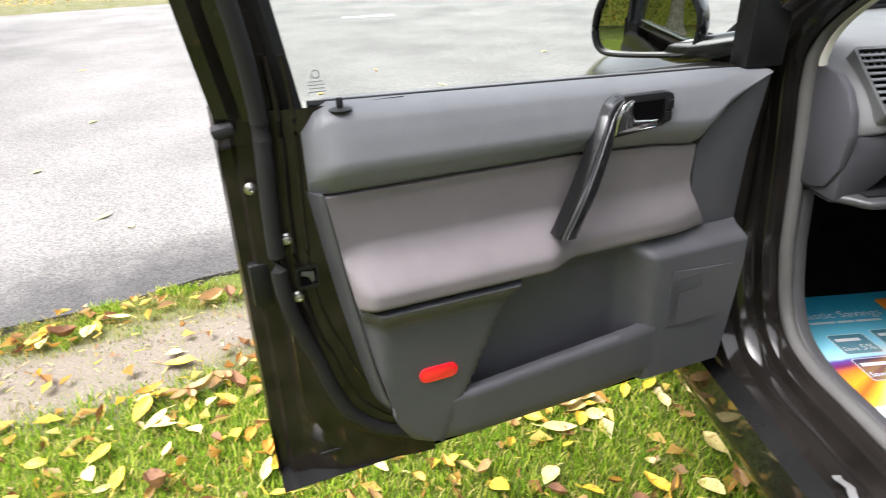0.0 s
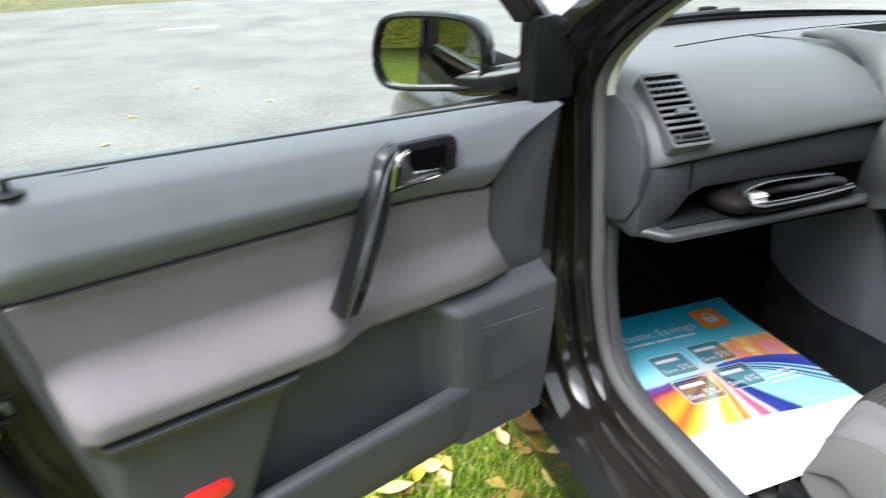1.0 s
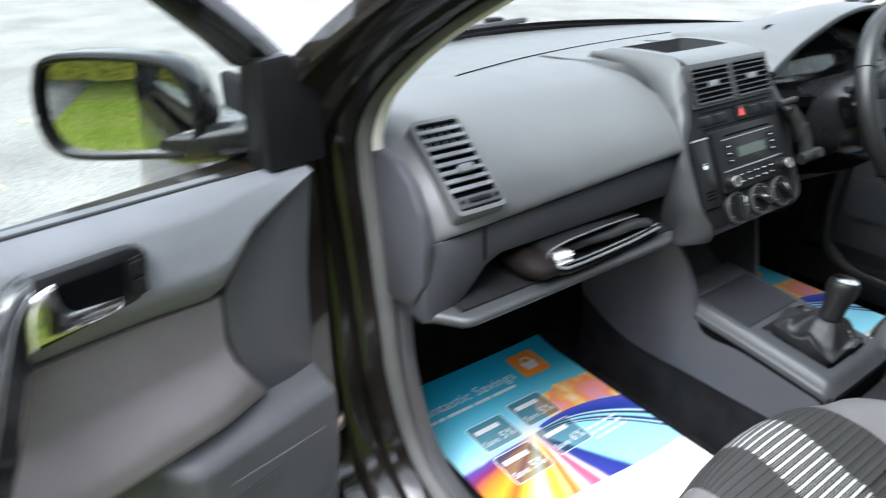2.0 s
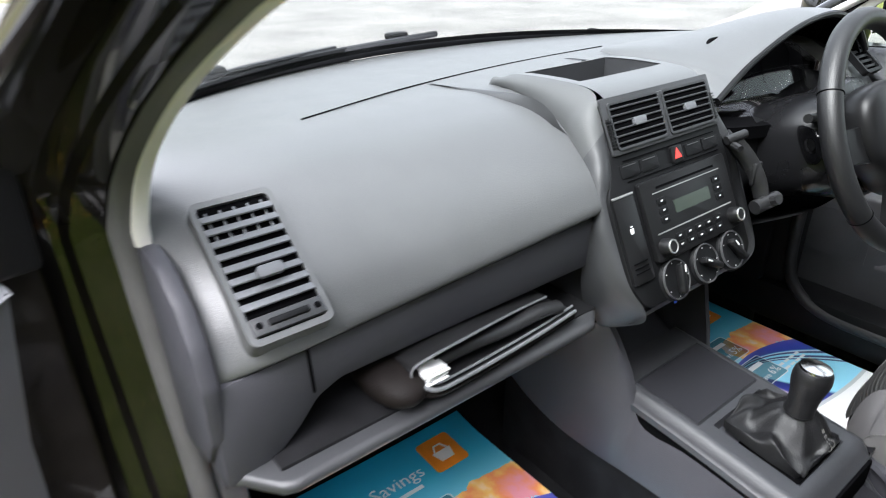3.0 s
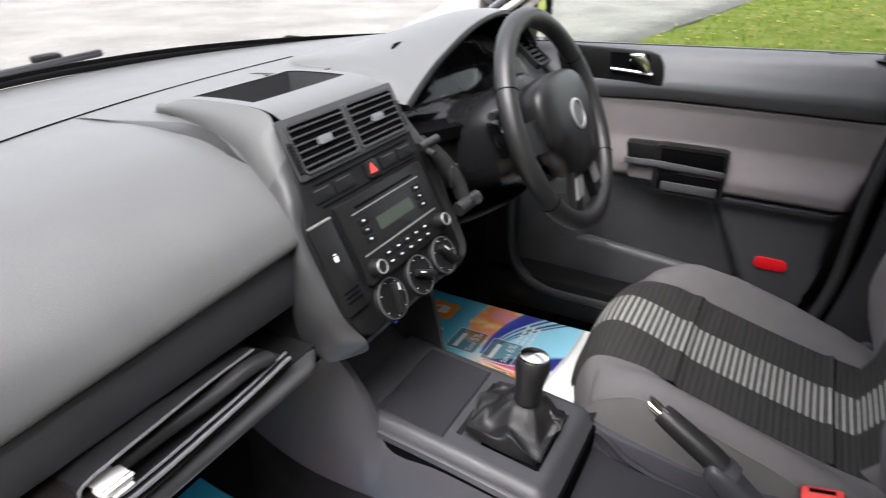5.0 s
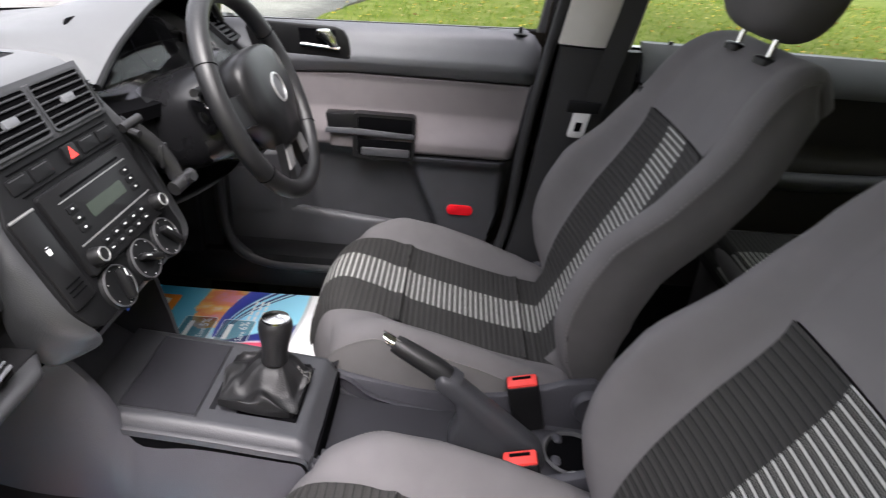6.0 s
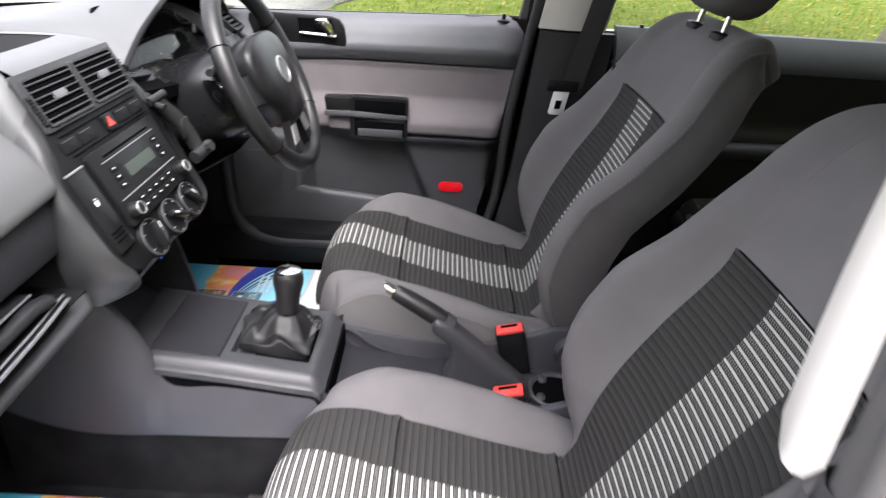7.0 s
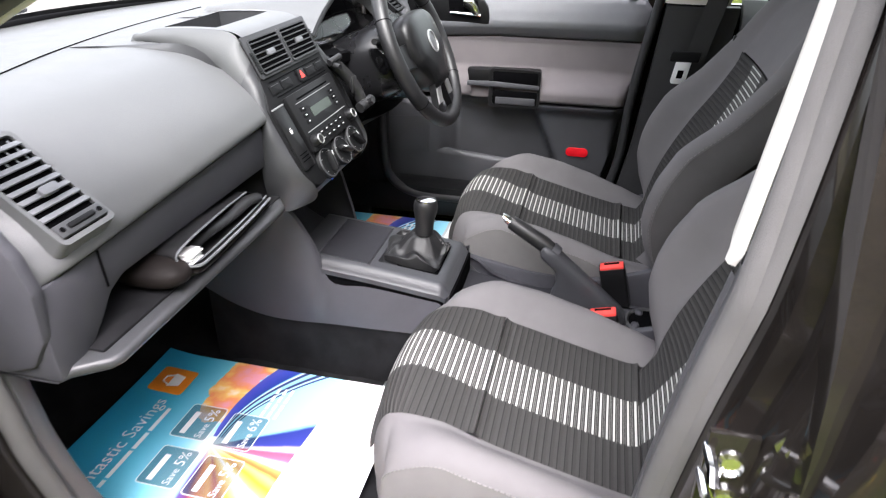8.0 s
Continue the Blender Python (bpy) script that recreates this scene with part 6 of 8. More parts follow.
# heater knobs
for q, a in enumerate((-0.066, 0.002, 0.066)):
    kb = part("heater_knob", lathe([(0.0285, -0.004), (0.0280, 0.001), (0.0262, 0.0035), (0.0245, 0.0046), (0.022, 0.0036), (0.012, 0.0045), (0.0005, 0.0046)], face_at(a, 0.240, 0.002), 32), STACK, stack, "round black heater control")
    part("knob_ring", lathe([(0.0265, 0.0028), (0.0268, 0.0044), (0.0264, 0.0058), (0.0254, 0.0059), (0.0250, 0.0046), (0.0240, -0.0030)], face_at(a, 0.240, 0.002), 40), DARKSILVER, kb, "thin satin silver ring")
    for w in range(7):
        q_ = radians(-60 + 50 * w)
        part("scale_mark", box((0.0225 * math.sin(q_), 0.0225 * math.cos(q_), 0.0058), (0.0012, 0.0012, 0.0006), 0, face_at(a, 0.240, 0.002)), WHITEP, kb)
    part("grip", box((0, 0, 0.012), (0.009, 0.038, 0.012), 0.003, face_at(a, 0.240, 0.002) @ pose(0, 0, 0, 0, 0, (-12, 62, 35)[q])), BLACKP, kb)
    part("pointer", box((0, 0.013, 0.0193), (0.002, 0.009, 0.0006), 0, face_at(a, 0.240, 0.002) @ pose(0, 0, 0, 0, 0, (-12, 62, 35)[q])), WHITEP, kb)
part("heat_mark", box((0, 0, 0), (0.005, 0.003, 0.0006), 0, face_at(-0.042, 0.253, 0.0008)), REDP, stack)
part("cold_mark", box((0, 0, 0), (0.005, 0.003, 0.0006), 0, face_at(-0.074, 0.268, 0.0008)), mat("blue_mark", (0.03, 0.1, 0.6), 0.5), stack)

# wallet in the glove shelf
BROWNL = mat("brown_black_leather", (0.010, 0.008, 0.0075), 0.6, spec=0.12, grain=0.3, grain_scale=500, var=0.3)
wal = thing("document_wallet", (-0.34, 0.26, 0.742), "black document wallet with papers, pushed into the glove shelf", "wallet")
LOWJ = spline([(-0.478, 0.221, 0.768), (-0.464, 0.203, 0.762), (-0.430, 0.203, 0.759), (-0.36, 0.208, 0.757), (-0.30, 0.212, 0.757), (-0.238, 0.217, 0.759)], 30)
UPJ = spline([(-0.480, 0.221, 0.770), (-0.478, 0.221, 0.785), (-0.455, 0.213, 0.797), (-0.41, 0.216, 0.797), (-0.34, 0.230, 0.788), (-0.266, 0.241, 0.779)], 30)


def leaf_of(edge, sag):
    def fn(s, t):
        p = edge[round(s * 30)]
        return (p.x + (0.012 * (1 - s) - 0.004) * t, p.y + 0.12 * t, p.z * (1 - t) + (0.757 + sag) * t + 0.004 * math.sin(8 * s + 3 * t) * t)
    return fn


part("lower_cover", sheet(leaf_of(LOWJ, -0.006), 30, 10, (0, 0, -0.003)), LEATHER, wal, "", 60)
part("upper_cover", sheet(leaf_of(UPJ, 0.014), 30, 10, (0, 0, 0.002)), LEATHER, wal, "", 60)
part("piped_edge", tube([tuple(p) for p in UPJ], 0.0017, 6), CAPG, wal, "pale piped edge")
part("piped_edge", [tube([tuple(p) for p in LOWJ], 0.0022, 6), tube([tuple(p + Vector((0.002, 0.007, 0.003))) for p in LOWJ[4:]], 0.0016, 6)], CAPG, wal, "pale piped edge")
part("inner_roll", tube(spline([(-0.446, 0.232, 0.772), (-0.40, 0.228, 0.776), (-0.34, 0.230, 0.771), (-0.29, 0.228, 0.774), (-0.258, 0.228, 0.768)], 24), 0.0105, 12, flat=0.75), LEATHER, wal)
for k in range(5):
    part("paper", box((-0.456 + 0.0015 * (k % 2), 0.222 + 0.003 * (k % 3), 0.7655 + 0.0030 * k), (0.027, 0.028, 0.0018), 0.0004, pose(0, 0, 0, 0, 0, 0)), PAPERW, wal, "folded white paper")
part("closed_end", blob((-0.487, 0.258, 0.760), (0.062, 0.110, 0.040), 2.2, 26, 16), BROWNL, wal, "soft brown-black folded leather end")
part("under_fold", tube([tuple(p + Vector((0.004, 0.012, -0.010))) for p in LOWJ], 0.009, 10, flat=0.8), BROWNL, wal)


# ---- instrument hood, column, wheel ----
binn = thing("instrument_binnacle", (0.375, 0.33, 0.9), "black instrument binnacle under a grey curved hood", "instrument cluster")


HOOD = spline([(0.138, 0.292, 0.946), (0.19, 0.298, 0.968), (0.25, 0.302, 0.991), (0.36, 0.306, 1.023), (0.45, 0.306, 1.038), (0.53, 0.304, 1.038), (0.61, 0.298, 1.015), (0.66, 0.29, 0.965)], 36)


def hood_arch(s, t):
    p = HOOD[round(s * 36)]
    drop = smooth01(t) * (p.z - 0.978) if p.z > 0.978 else 0
    return (p.x + 0.02 * (0.4 - p.x) * t, p.y + (0.27 if p.z > 0.97 else 0.20) * t, p.z - drop + 0.012 * math.sin(math.pi * t) * (p.z > 0.96))


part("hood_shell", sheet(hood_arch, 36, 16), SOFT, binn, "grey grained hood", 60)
# Hood lining and lower shelf near-black: binnacle shade put into the colour.
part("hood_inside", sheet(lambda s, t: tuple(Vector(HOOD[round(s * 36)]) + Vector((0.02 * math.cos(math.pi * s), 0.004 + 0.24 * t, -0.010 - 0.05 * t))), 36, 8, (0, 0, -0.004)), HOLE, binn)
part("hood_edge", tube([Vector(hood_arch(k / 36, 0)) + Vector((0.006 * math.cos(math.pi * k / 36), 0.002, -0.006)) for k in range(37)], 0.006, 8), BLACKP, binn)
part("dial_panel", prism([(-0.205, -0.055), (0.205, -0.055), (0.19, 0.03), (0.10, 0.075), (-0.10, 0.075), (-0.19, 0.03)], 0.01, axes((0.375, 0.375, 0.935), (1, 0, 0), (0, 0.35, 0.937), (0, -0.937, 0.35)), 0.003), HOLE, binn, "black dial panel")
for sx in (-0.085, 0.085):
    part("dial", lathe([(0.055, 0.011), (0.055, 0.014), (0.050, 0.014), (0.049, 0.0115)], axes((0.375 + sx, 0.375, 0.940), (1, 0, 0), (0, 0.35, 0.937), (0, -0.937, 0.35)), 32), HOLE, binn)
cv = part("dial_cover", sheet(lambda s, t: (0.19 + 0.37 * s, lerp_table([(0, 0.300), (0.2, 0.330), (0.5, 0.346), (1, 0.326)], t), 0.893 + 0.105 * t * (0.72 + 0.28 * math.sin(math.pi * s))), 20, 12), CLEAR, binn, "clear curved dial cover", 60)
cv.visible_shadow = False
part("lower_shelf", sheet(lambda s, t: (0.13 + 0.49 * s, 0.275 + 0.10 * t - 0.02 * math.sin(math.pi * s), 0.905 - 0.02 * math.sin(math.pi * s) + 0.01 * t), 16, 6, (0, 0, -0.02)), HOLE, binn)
fasc = thing("driver_fascia", (0.40, 0.35, 0.70), "dark grey driver's lower dash panel with side vent", "dashboard")
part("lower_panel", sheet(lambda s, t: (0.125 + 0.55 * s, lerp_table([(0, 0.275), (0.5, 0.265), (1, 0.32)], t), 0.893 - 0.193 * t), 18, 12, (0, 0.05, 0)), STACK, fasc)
part("top_corner", sheet(lambda s, t: (0.60 + 0.075 * s, 0.45 - 0.19 * t, lerp_table([(0, 0.984), (0.4, 0.975), (0.7, 0.945), (1, 0.885)], t)), 6, 14, (0, 0.03, -0.01)), SOFT, fasc)
rv = part("side_vent", ring(rounded(0.068, 0.090, 0.008), rounded(0.056, 0.076, 0.005), 0.012, axes((0.638, 0.300, 0.945), (1, 0, 0), tuple(vu), tuple(vn))), STACK, fasc, "driver's side air vent")
part("vent_cavity", box((0, 0, 0.003), (0.056, 0.076, 0.002), 0, axes((0.638, 0.300, 0.945), (1, 0, 0), tuple(vu), tuple(vn))), HOLE, rv)
for k in range(6):
    part("slat", box((0, 0.030 - 0.012 * k, 0.008), (0.056, 0.006, 0.002), 0.0008, axes((0.638, 0.300, 0.945), (1, 0, 0), tuple(vu), tuple(vn))), STACK, rv)

WT = radians(25)
WC = Vector((0.386, 0.136, 0.884))
wn_ = Vector((0, -math.cos(WT), math.sin(WT)))
wup = Vector((0, math.sin(WT), math.cos(WT)))
wmx = axes(WC, (1, 0, 0), tuple(wup), tuple(wn_))
wheel = thing("steering_wheel", tuple(WC), "black leather three-spoke steering wheel with silver inlays", "steering wheel")
R = 0.178
part("rim", tube([wmx @ Vector((R * math.cos(a), R * math.sin(a), 0)) for a in [2 * math.pi * k / 72 for k in range(72)]], 0.0168, 16, closed=True, up=tuple(wn_)), LEATHER, wheel, "worn black leather rim")
for a in (radians(28), radians(152), radians(215), radians(325)):
    part("rim_seam", tube([wmx @ (Vector((R * math.cos(a), R * math.sin(a), 0)) + 0.0172 * Vector((math.cos(a) * math.cos(q), math.sin(a) * math.cos(q), math.sin(q)))) for q in [2 * math.pi * j / 16 for j in range(16)]], 0.0009, 5, closed=True), HOLE, wheel)
hubp = [Vector((p.x, p.y, 0)) for p in spline([(-0.085, 0.038, 0), (-0.06, 0.062, 0), (0, 0.068, 0), (0.06, 0.062, 0), (0.085, 0.038, 0), (0.085, -0.02, 0), (0.052, -0.058, 0), (0.03, -0.082, 0), (-0.03, -0.082, 0), (-0.052, -0.058, 0), (-0.085, -0.02, 0)], 48, closed=True)]
vs = [wmx @ Vector((p.x * k * 1.22, p.y * k * 1.16, h)) for k, h in ((0.9, -0.03), (1.0, -0.012), (1.0, 0.012), (0.97, 0.020), (0.88, 0.027), (0.6, 0.032), (0.3, 0.034), (0.02, 0.0345)) for p in hubp]
part("hub_pad", (vs, [[a * 48 + j, a * 48 + (j + 1) % 48, (a + 1) * 48 + (j + 1) % 48, (a + 1) * 48 + j] for a in range(7) for j in range(48)]), BLACKP, wheel, "black airbag cover", 60)
part("emblem", [lathe([(0.0265, 0.031), (0.0270, 0.0360), (0.0232, 0.0370), (0.0228, 0.033)], wmx, 32)], SILVER, wheel, "round silver emblem")
part("emblem_disc", [lathe([(0.0230, 0.0325), (0.0230, 0.0345), (0.001, 0.0352)], wmx, 28)], DARKSILVER, wheel)
for sgn in (-1, 1):
    sp = part("spoke", sheet(lambda s, t, sgn=sgn: tuple(wmx @ Vector((sgn * (0.078 + 0.095 * s), -0.006 + 0.070 * (t - 0.5) * (1 - 0.28 * math.sin(math.pi * s)) + 0.010 * s, 0.012 * (1 - s)))), 8, 6, tuple(-wn_ * 0.02)), BLACKP, wheel)
    low_sp = lambda s, t, sgn=sgn: tuple(wmx @ Vector((sgn * (0.026 + 0.036 * s + (t - 0.5) * (0.038 - 0.006 * s)), -0.066 - 0.105 * s, 0.016 * (1 - s) + 0.001)))
    part("lower_spoke", sheet(low_sp, 8, 4, tuple(-wn_ * 0.016)), BLACKP, wheel)
    part("spoke_inlay", sheet(lambda s, t, f=low_sp: tuple(Vector(f(0.30 + 0.32 * s, 0.06 + 0.88 * t)) + wn_ * 0.0030), 6, 4, tuple(-wn_ * 0.004)), SILVER, wheel, "satin silver spoke inlay")
COLP = mat("satin_black_column_plastic", (0.008, 0.008, 0.009), 0.28, spec=0.4, grain=0.1, var=0.15)
col = thing("steering_column", (0.375, 0.24, 0.86), "black steering column shroud with stalks and ignition", "steering column")
part("shroud", blob((0.372, 0.245, 0.842), (0.235, 0.22, 0.165), 3.2, 36, 20, pose(0, 0, 0, -22)), COLP, col, "satin black column shroud")
part("collar", lathe([(0.088, -0.115), (0.098, -0.075), (0.098, -0.045), (0.092, -0.030), (0.06, -0.022)], wmx, 40), COLP, col)
part("ignition", lathe([(0.032, -0.004), (0.031, 0.008), (0.026, 0.013), (0.012, 0.013)], axes((0.256, 0.196, 0.872), (0, 0.5, 0.866), (0.5, 0.75, -0.433), Vector((-0.75, -0.62, 0.22)).normalized()), 24), GLOSSP, col)
part("ignition_core", lathe([(0.012, 0.010), (0.012, 0.016), (0.008, 0.018)], axes((0.256, 0.196, 0.872), (0, 0.5, 0.866), (0.5, 0.75, -0.433), Vector((-0.75, -0.62, 0.22)).normalized()), 20), CHROME, col, "chrome ignition lock")
part("knee_panel", sheet(lambda s, t: (0.15 + 0.46 * s, 0.19 + 0.10 * t, 0.775 - 0.03 * math.sin(math.pi * s) - 0.06 * t), 14, 6, (0, 0.02, -0.01)), STACK, col)
for sgn in (-1, 1):
    part("stalk", tube([WC + Vector((sgn * 0.06, 0.075, 0.02)), WC + Vector((sgn * 0.15, 0.055, 0.035)), WC + Vector((sgn * 0.175, 0.05, 0.04))], 0.007, 8), BLACKP, col)

# phone holder clipped beside the radio
ph = thing("phone_holder", (0.10, 0.2, 0.80), "black plastic phone holder clipped beside the radio", "phone holder")
HOLDER = mat("scuffed_black_plastic", (0.014, 0.014, 0.015), 0.42, grain=0.1, var=0.3, var_scale=40)
part("back_arm", tube([(0.125, 0.262, 0.90), (0.12, 0.235, 0.885), (0.115, 0.205, 0.862)], 0.010, 10), BLACKP, ph)
part("cradle", [tube(spline([(0.094, 0.232, 0.905), (0.108, 0.212, 0.880), (0.118, 0.196, 0.850), (0.120, 0.186, 0.825)], 10), 0.0065, 10, flat=1.8), box((0.117, 0.20, 0.858), (0.020, 0.007, 0.034), 0.003)], HOLDER, ph)
part("upper_claw", [tube([(0.077, 0.232, 0.907), (0.107, 0.222, 0.914)], 0.0065, 10), tube([(0.084, 0.226, 0.902), (0.078, 0.210, 0.900)], 0.005, 8)], HOLDER, ph)
part("lower_claw", [tube([(0.096, 0.182, 0.816), (0.138, 0.172, 0.824)], 0.0105, 12), tube([(0.12, 0.178, 0.82), (0.116, 0.160, 0.83)], 0.007, 8)], HOLDER, ph)

# ---- centre console ----
CX = -0.006
cons = thing("centre_tunnel_console", (CX, 0, 0.30), "dark grey tunnel console with gear lever and cup holder", "centre console")


def cons_side(sgn):
    top = [(0.44, 0.700, 0.150), (0.28, 0.692, 0.138), (0.245, 0.680, 0.124), (0.215, 0.610, 0.106), (0.185, 0.535, 0.098), (0.10, 0.532, 0.098), (-0.05, 0.515, 0.097), (-0.12, 0.475, 0.094), (-0.25, 0.455, 0.090), (-0.52, 0.440, 0.086)]
    low = [(0.46, 0.500), (0.40, 0.470), (0.33, 0.452), (0.26, 0.450), (0.19, 0.455), (0.10, 0.458), (-0.05, 0.462), (-0.12, 0.440), (-0.25, 0.40), (-0.52, 0.38)]
    T, L = spline(top, 50), spline([(a, c - 0.022, 0.112) for a, c in low], 50)

    def fn(s, t):
        a, b = T[round(s * 50)], L[round(s * 50)]
        p = a.lerp(b, t)
        return (CX + sgn * (p.z + 0.012 * math.sin(math.pi * t) * (1 if a.x > 0.2 else 0.4)), p.x, p.y)

    def under(s, t):
        b = L[round(s * 50)]
        return (CX + sgn * (b.z - 0.006 + 0.004 * t), b.x, b.y + 0.006 + (0.27 - b.y) * t)
    return sheet(fn, 50, 14, (-sgn * 0.01, 0, 0)), sheet(under, 50, 6)


for sgn in (-1, 1):
    wall, skirt = cons_side(sgn)
    part("side_wall", wall, DASHLOW, cons, "", 60)
    part("tunnel_carpet", skirt, CARPET, cons, "black tunnel carpet", 60)


def cons_top(s, t):
    top = [(0.40, 0.62, 0.125), (0.27, 0.560, 0.104), (0.22, 0.545, 0.098), (0.10, 0.530, 0.096), (-0.035, 0.510, 0.096), (-0.050, 0.490, 0.096), (-0.09, 0.462, 0.096), (-0.30, 0.450, 0.094), (-0.52, 0.440, 0.09)]
    p = spline(top, 48)[round(s * 48)]
    a = 2 * t - 1
    return (CX + a * p[2], p[0], p[1] - 0.010 * abs(a) ** 5)


part("top_surface", sheet(cons_top, 48, 14), DASHLOW, cons, "dark grey console top", 50)
CONTOP = mat("console_top_plastic", (0.040, 0.041, 0.046), 0.42, spec=0.45, grain=0.2, grain_scale=800, var=0.08)
LIDG = mat("console_lid_plastic", (0.020, 0.020, 0.024), 0.5, spec=0.3, grain=0.2, grain_scale=900, var=0.08)
PLATE_Y = [0.262, 0.250, 0.235, 0.2165, 0.2150, 0.2135, 0.185, 0.150, 0.118, 0.1125, 0.1110, 0.1095, 0.102, 0.0985, 0.0955, 0.085, 0.06, 0.038, 0.015, -0.010, -0.0195, -0.0225, -0.026, -0.035, -0.043, -0.049, -0.052]
PLATE_X = [-0.1035, -0.1025, -0.0990, -0.094, -0.086, -0.0805, -0.079, -0.0775, -0.066, -0.0615, -0.0585, -0.05, -0.025, 0, 0.025, 0.05, 0.0585, 0.0615, 0.066, 0.0775, 0.079, 0.0805, 0.086, 0.094, 0.0990, 0.1025, 0.1035]


def plate(s, t):
    """Console top: rounded edge all round, square well under the boot, seam round the lid."""
    y, x = PLATE_Y[round(s * 26)], PLATE_X[round(t * 26)]
    z = lerp_table([(-0.06, 0.545), (0.10, 0.5640), (0.27, 0.5790)], y)
    e = smooth01((abs(x) - 0.086) / 0.0175)
    z -= 0.020 * e * e
    z -= 0.020 * smooth01((-0.030 - y) / 0.022) ** 2
    if abs(x) < 0.060 and -0.0215 < y < 0.0975:
        z -= 0.012
    if (abs(abs(x) - 0.079) < 0.0005 and 0.110 < y < 0.216) or (abs(x) < 0.0795 and (abs(y - 0.215) < 0.0005 or abs(y - 0.111) < 0.0005)):
        z -= 0.004
    return (CX + x, y, z)


part("top_plate", sheet(plate, 26, 26), CONTOP, cons, "charcoal grained top plate", 40)
part("plate_skirt", sheet(lambda s, t: tuple(Vector(spline([(CX - 0.1035, 0.26, 0.558), (CX - 0.1035, 0.10, 0.544), (CX - 0.1035, -0.03, 0.528), (CX - 0.098, -0.050, 0.525), (CX + 0.098, -0.050, 0.525), (CX + 0.1035, -0.03, 0.528), (CX + 0.1035, 0.10, 0.544), (CX + 0.1035, 0.26, 0.558)], 60)[round(s * 60)]) + Vector((0, 0, 0.002 - 0.010 * t))), 60, 2), CONTOP, cons)
# Near-black strip: shade of the slot below the plate edge, as colour.
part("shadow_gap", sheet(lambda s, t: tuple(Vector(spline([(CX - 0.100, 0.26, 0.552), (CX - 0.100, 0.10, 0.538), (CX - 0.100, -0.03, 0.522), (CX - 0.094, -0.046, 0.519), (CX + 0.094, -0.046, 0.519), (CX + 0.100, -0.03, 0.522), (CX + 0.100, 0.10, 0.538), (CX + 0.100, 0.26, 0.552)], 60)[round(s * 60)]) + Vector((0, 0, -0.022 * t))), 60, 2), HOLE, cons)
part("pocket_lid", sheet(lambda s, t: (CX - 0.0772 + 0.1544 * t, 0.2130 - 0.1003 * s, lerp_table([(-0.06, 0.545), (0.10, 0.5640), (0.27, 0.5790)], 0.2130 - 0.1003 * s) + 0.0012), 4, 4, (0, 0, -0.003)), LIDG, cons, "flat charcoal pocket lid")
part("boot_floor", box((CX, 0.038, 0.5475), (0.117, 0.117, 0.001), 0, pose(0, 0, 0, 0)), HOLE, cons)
def boot(s, t):
    a, k = 2 * math.pi * s, t
    sq = max(abs(math.cos(a)), abs(math.sin(a)))
    ux, uy = math.cos(a) / sq ** 0.75, math.sin(a) / sq ** 0.75
    fold = 1 + 0.05 * math.sin(5 * a + 4 * k) * math.sin(math.pi * k) + 0.025 * math.sin(9 * a - 5 * k) * math.sin(math.pi * k)
    r = (1 - k ** 2.6) ** 0.9
    z = 0.5550 + 0.14 * (uy * 0.058 * r) + 0.017 * math.sin(math.pi * min(0.5, 1.8 * k)) + 0.030 * smooth01((k - 0.70) / 0.30) + 0.007 * math.sin(math.pi * k) * math.sin(4 * a + 1.2) + 0.004 * math.sin(math.pi * k) * math.sin(7 * a + 8 * k)
    return (CX + 0.012 * k + ux * (0.0560 * r + 0.013 * k) * fold, 0.038 - 0.012 * k + uy * (0.0560 * r + 0.013 * k) * fold, z)


BOOTL = mat("matte_black_leather", (0.012, 0.012, 0.013), 0.45, spec=0.35, grain=0.3, grain_scale=450, var=0.15)
gear = part("gear_boot", sheet(boot, 72, 24), BOOTL, cons, "creased black leather gear boot", 80)
for sgn in (-1, 1):
    for k in range(14):
        pa, pb = [Vector(boot(0.765 + sgn * 0.012, 0.10 + 0.055 * k + d)) + Vector((0, -0.0015, 0.0012)) for d in (0, 0.032)]
        part("boot_stitch", tube([tuple(pa), tuple(pb)], 0.0007, 5), STITCH, gear)
lever = part("gear_lever", lathe([(0.012, 0.0), (0.014, 0.008), (0.0185, 0.014), (0.0180, 0.030), (0.0195, 0.044), (0.0232, 0.060), (0.0240, 0.068), (0.0230, 0.077), (0.0205, 0.082)], axes((CX + 0.004, 0.024, 0.590), (1, 0, -0.08), (0, 1, 0.05), (0.08, -0.05, 0.99)), 28), LEATHER, cons, "black leather gear knob")
part("knob_cap", lathe([(0.0204, 0.0805), (0.0194, 0.0850), (0.012, 0.0872), (0.001, 0.0878)], axes((CX + 0.004, 0.024, 0.590), (1, 0, -0.08), (0, 1, 0.05), (0.08, -0.05, 0.99)), 28), CHROME, lever, "silver gear knob cap")
cup = part("cup_holder", lathe([(0.046, -0.002), (0.048, 0.004), (0.043, 0.006), (0.040, 0.002), (0.037, -0.05), (0.001, -0.05)], Matrix.Translation((CX + 0.018, -0.432, 0.454)), 36), GREYTRIM, cons, "round cup holder")
# Black disc near the rim imitates the shade of a deep well.
part("cup_shade_disc", lathe([(0.0392, -0.004), (0.0392, 0.0), (0.001, 0.0)], Matrix.Translation((CX + 0.018, -0.432, 0.4560)), 32), HOLE, cup, "black disc under the rim standing in for the well's shade")
for a in (0.6, 2.2, 4.4):
    part("cup_tab", blob((CX + 0.018 + 0.034 * math.cos(a), -0.432 + 0.034 * math.sin(a), 0.458), (0.020, 0.016, 0.008), 2.4, 14, 8), DASHLOW, cup)
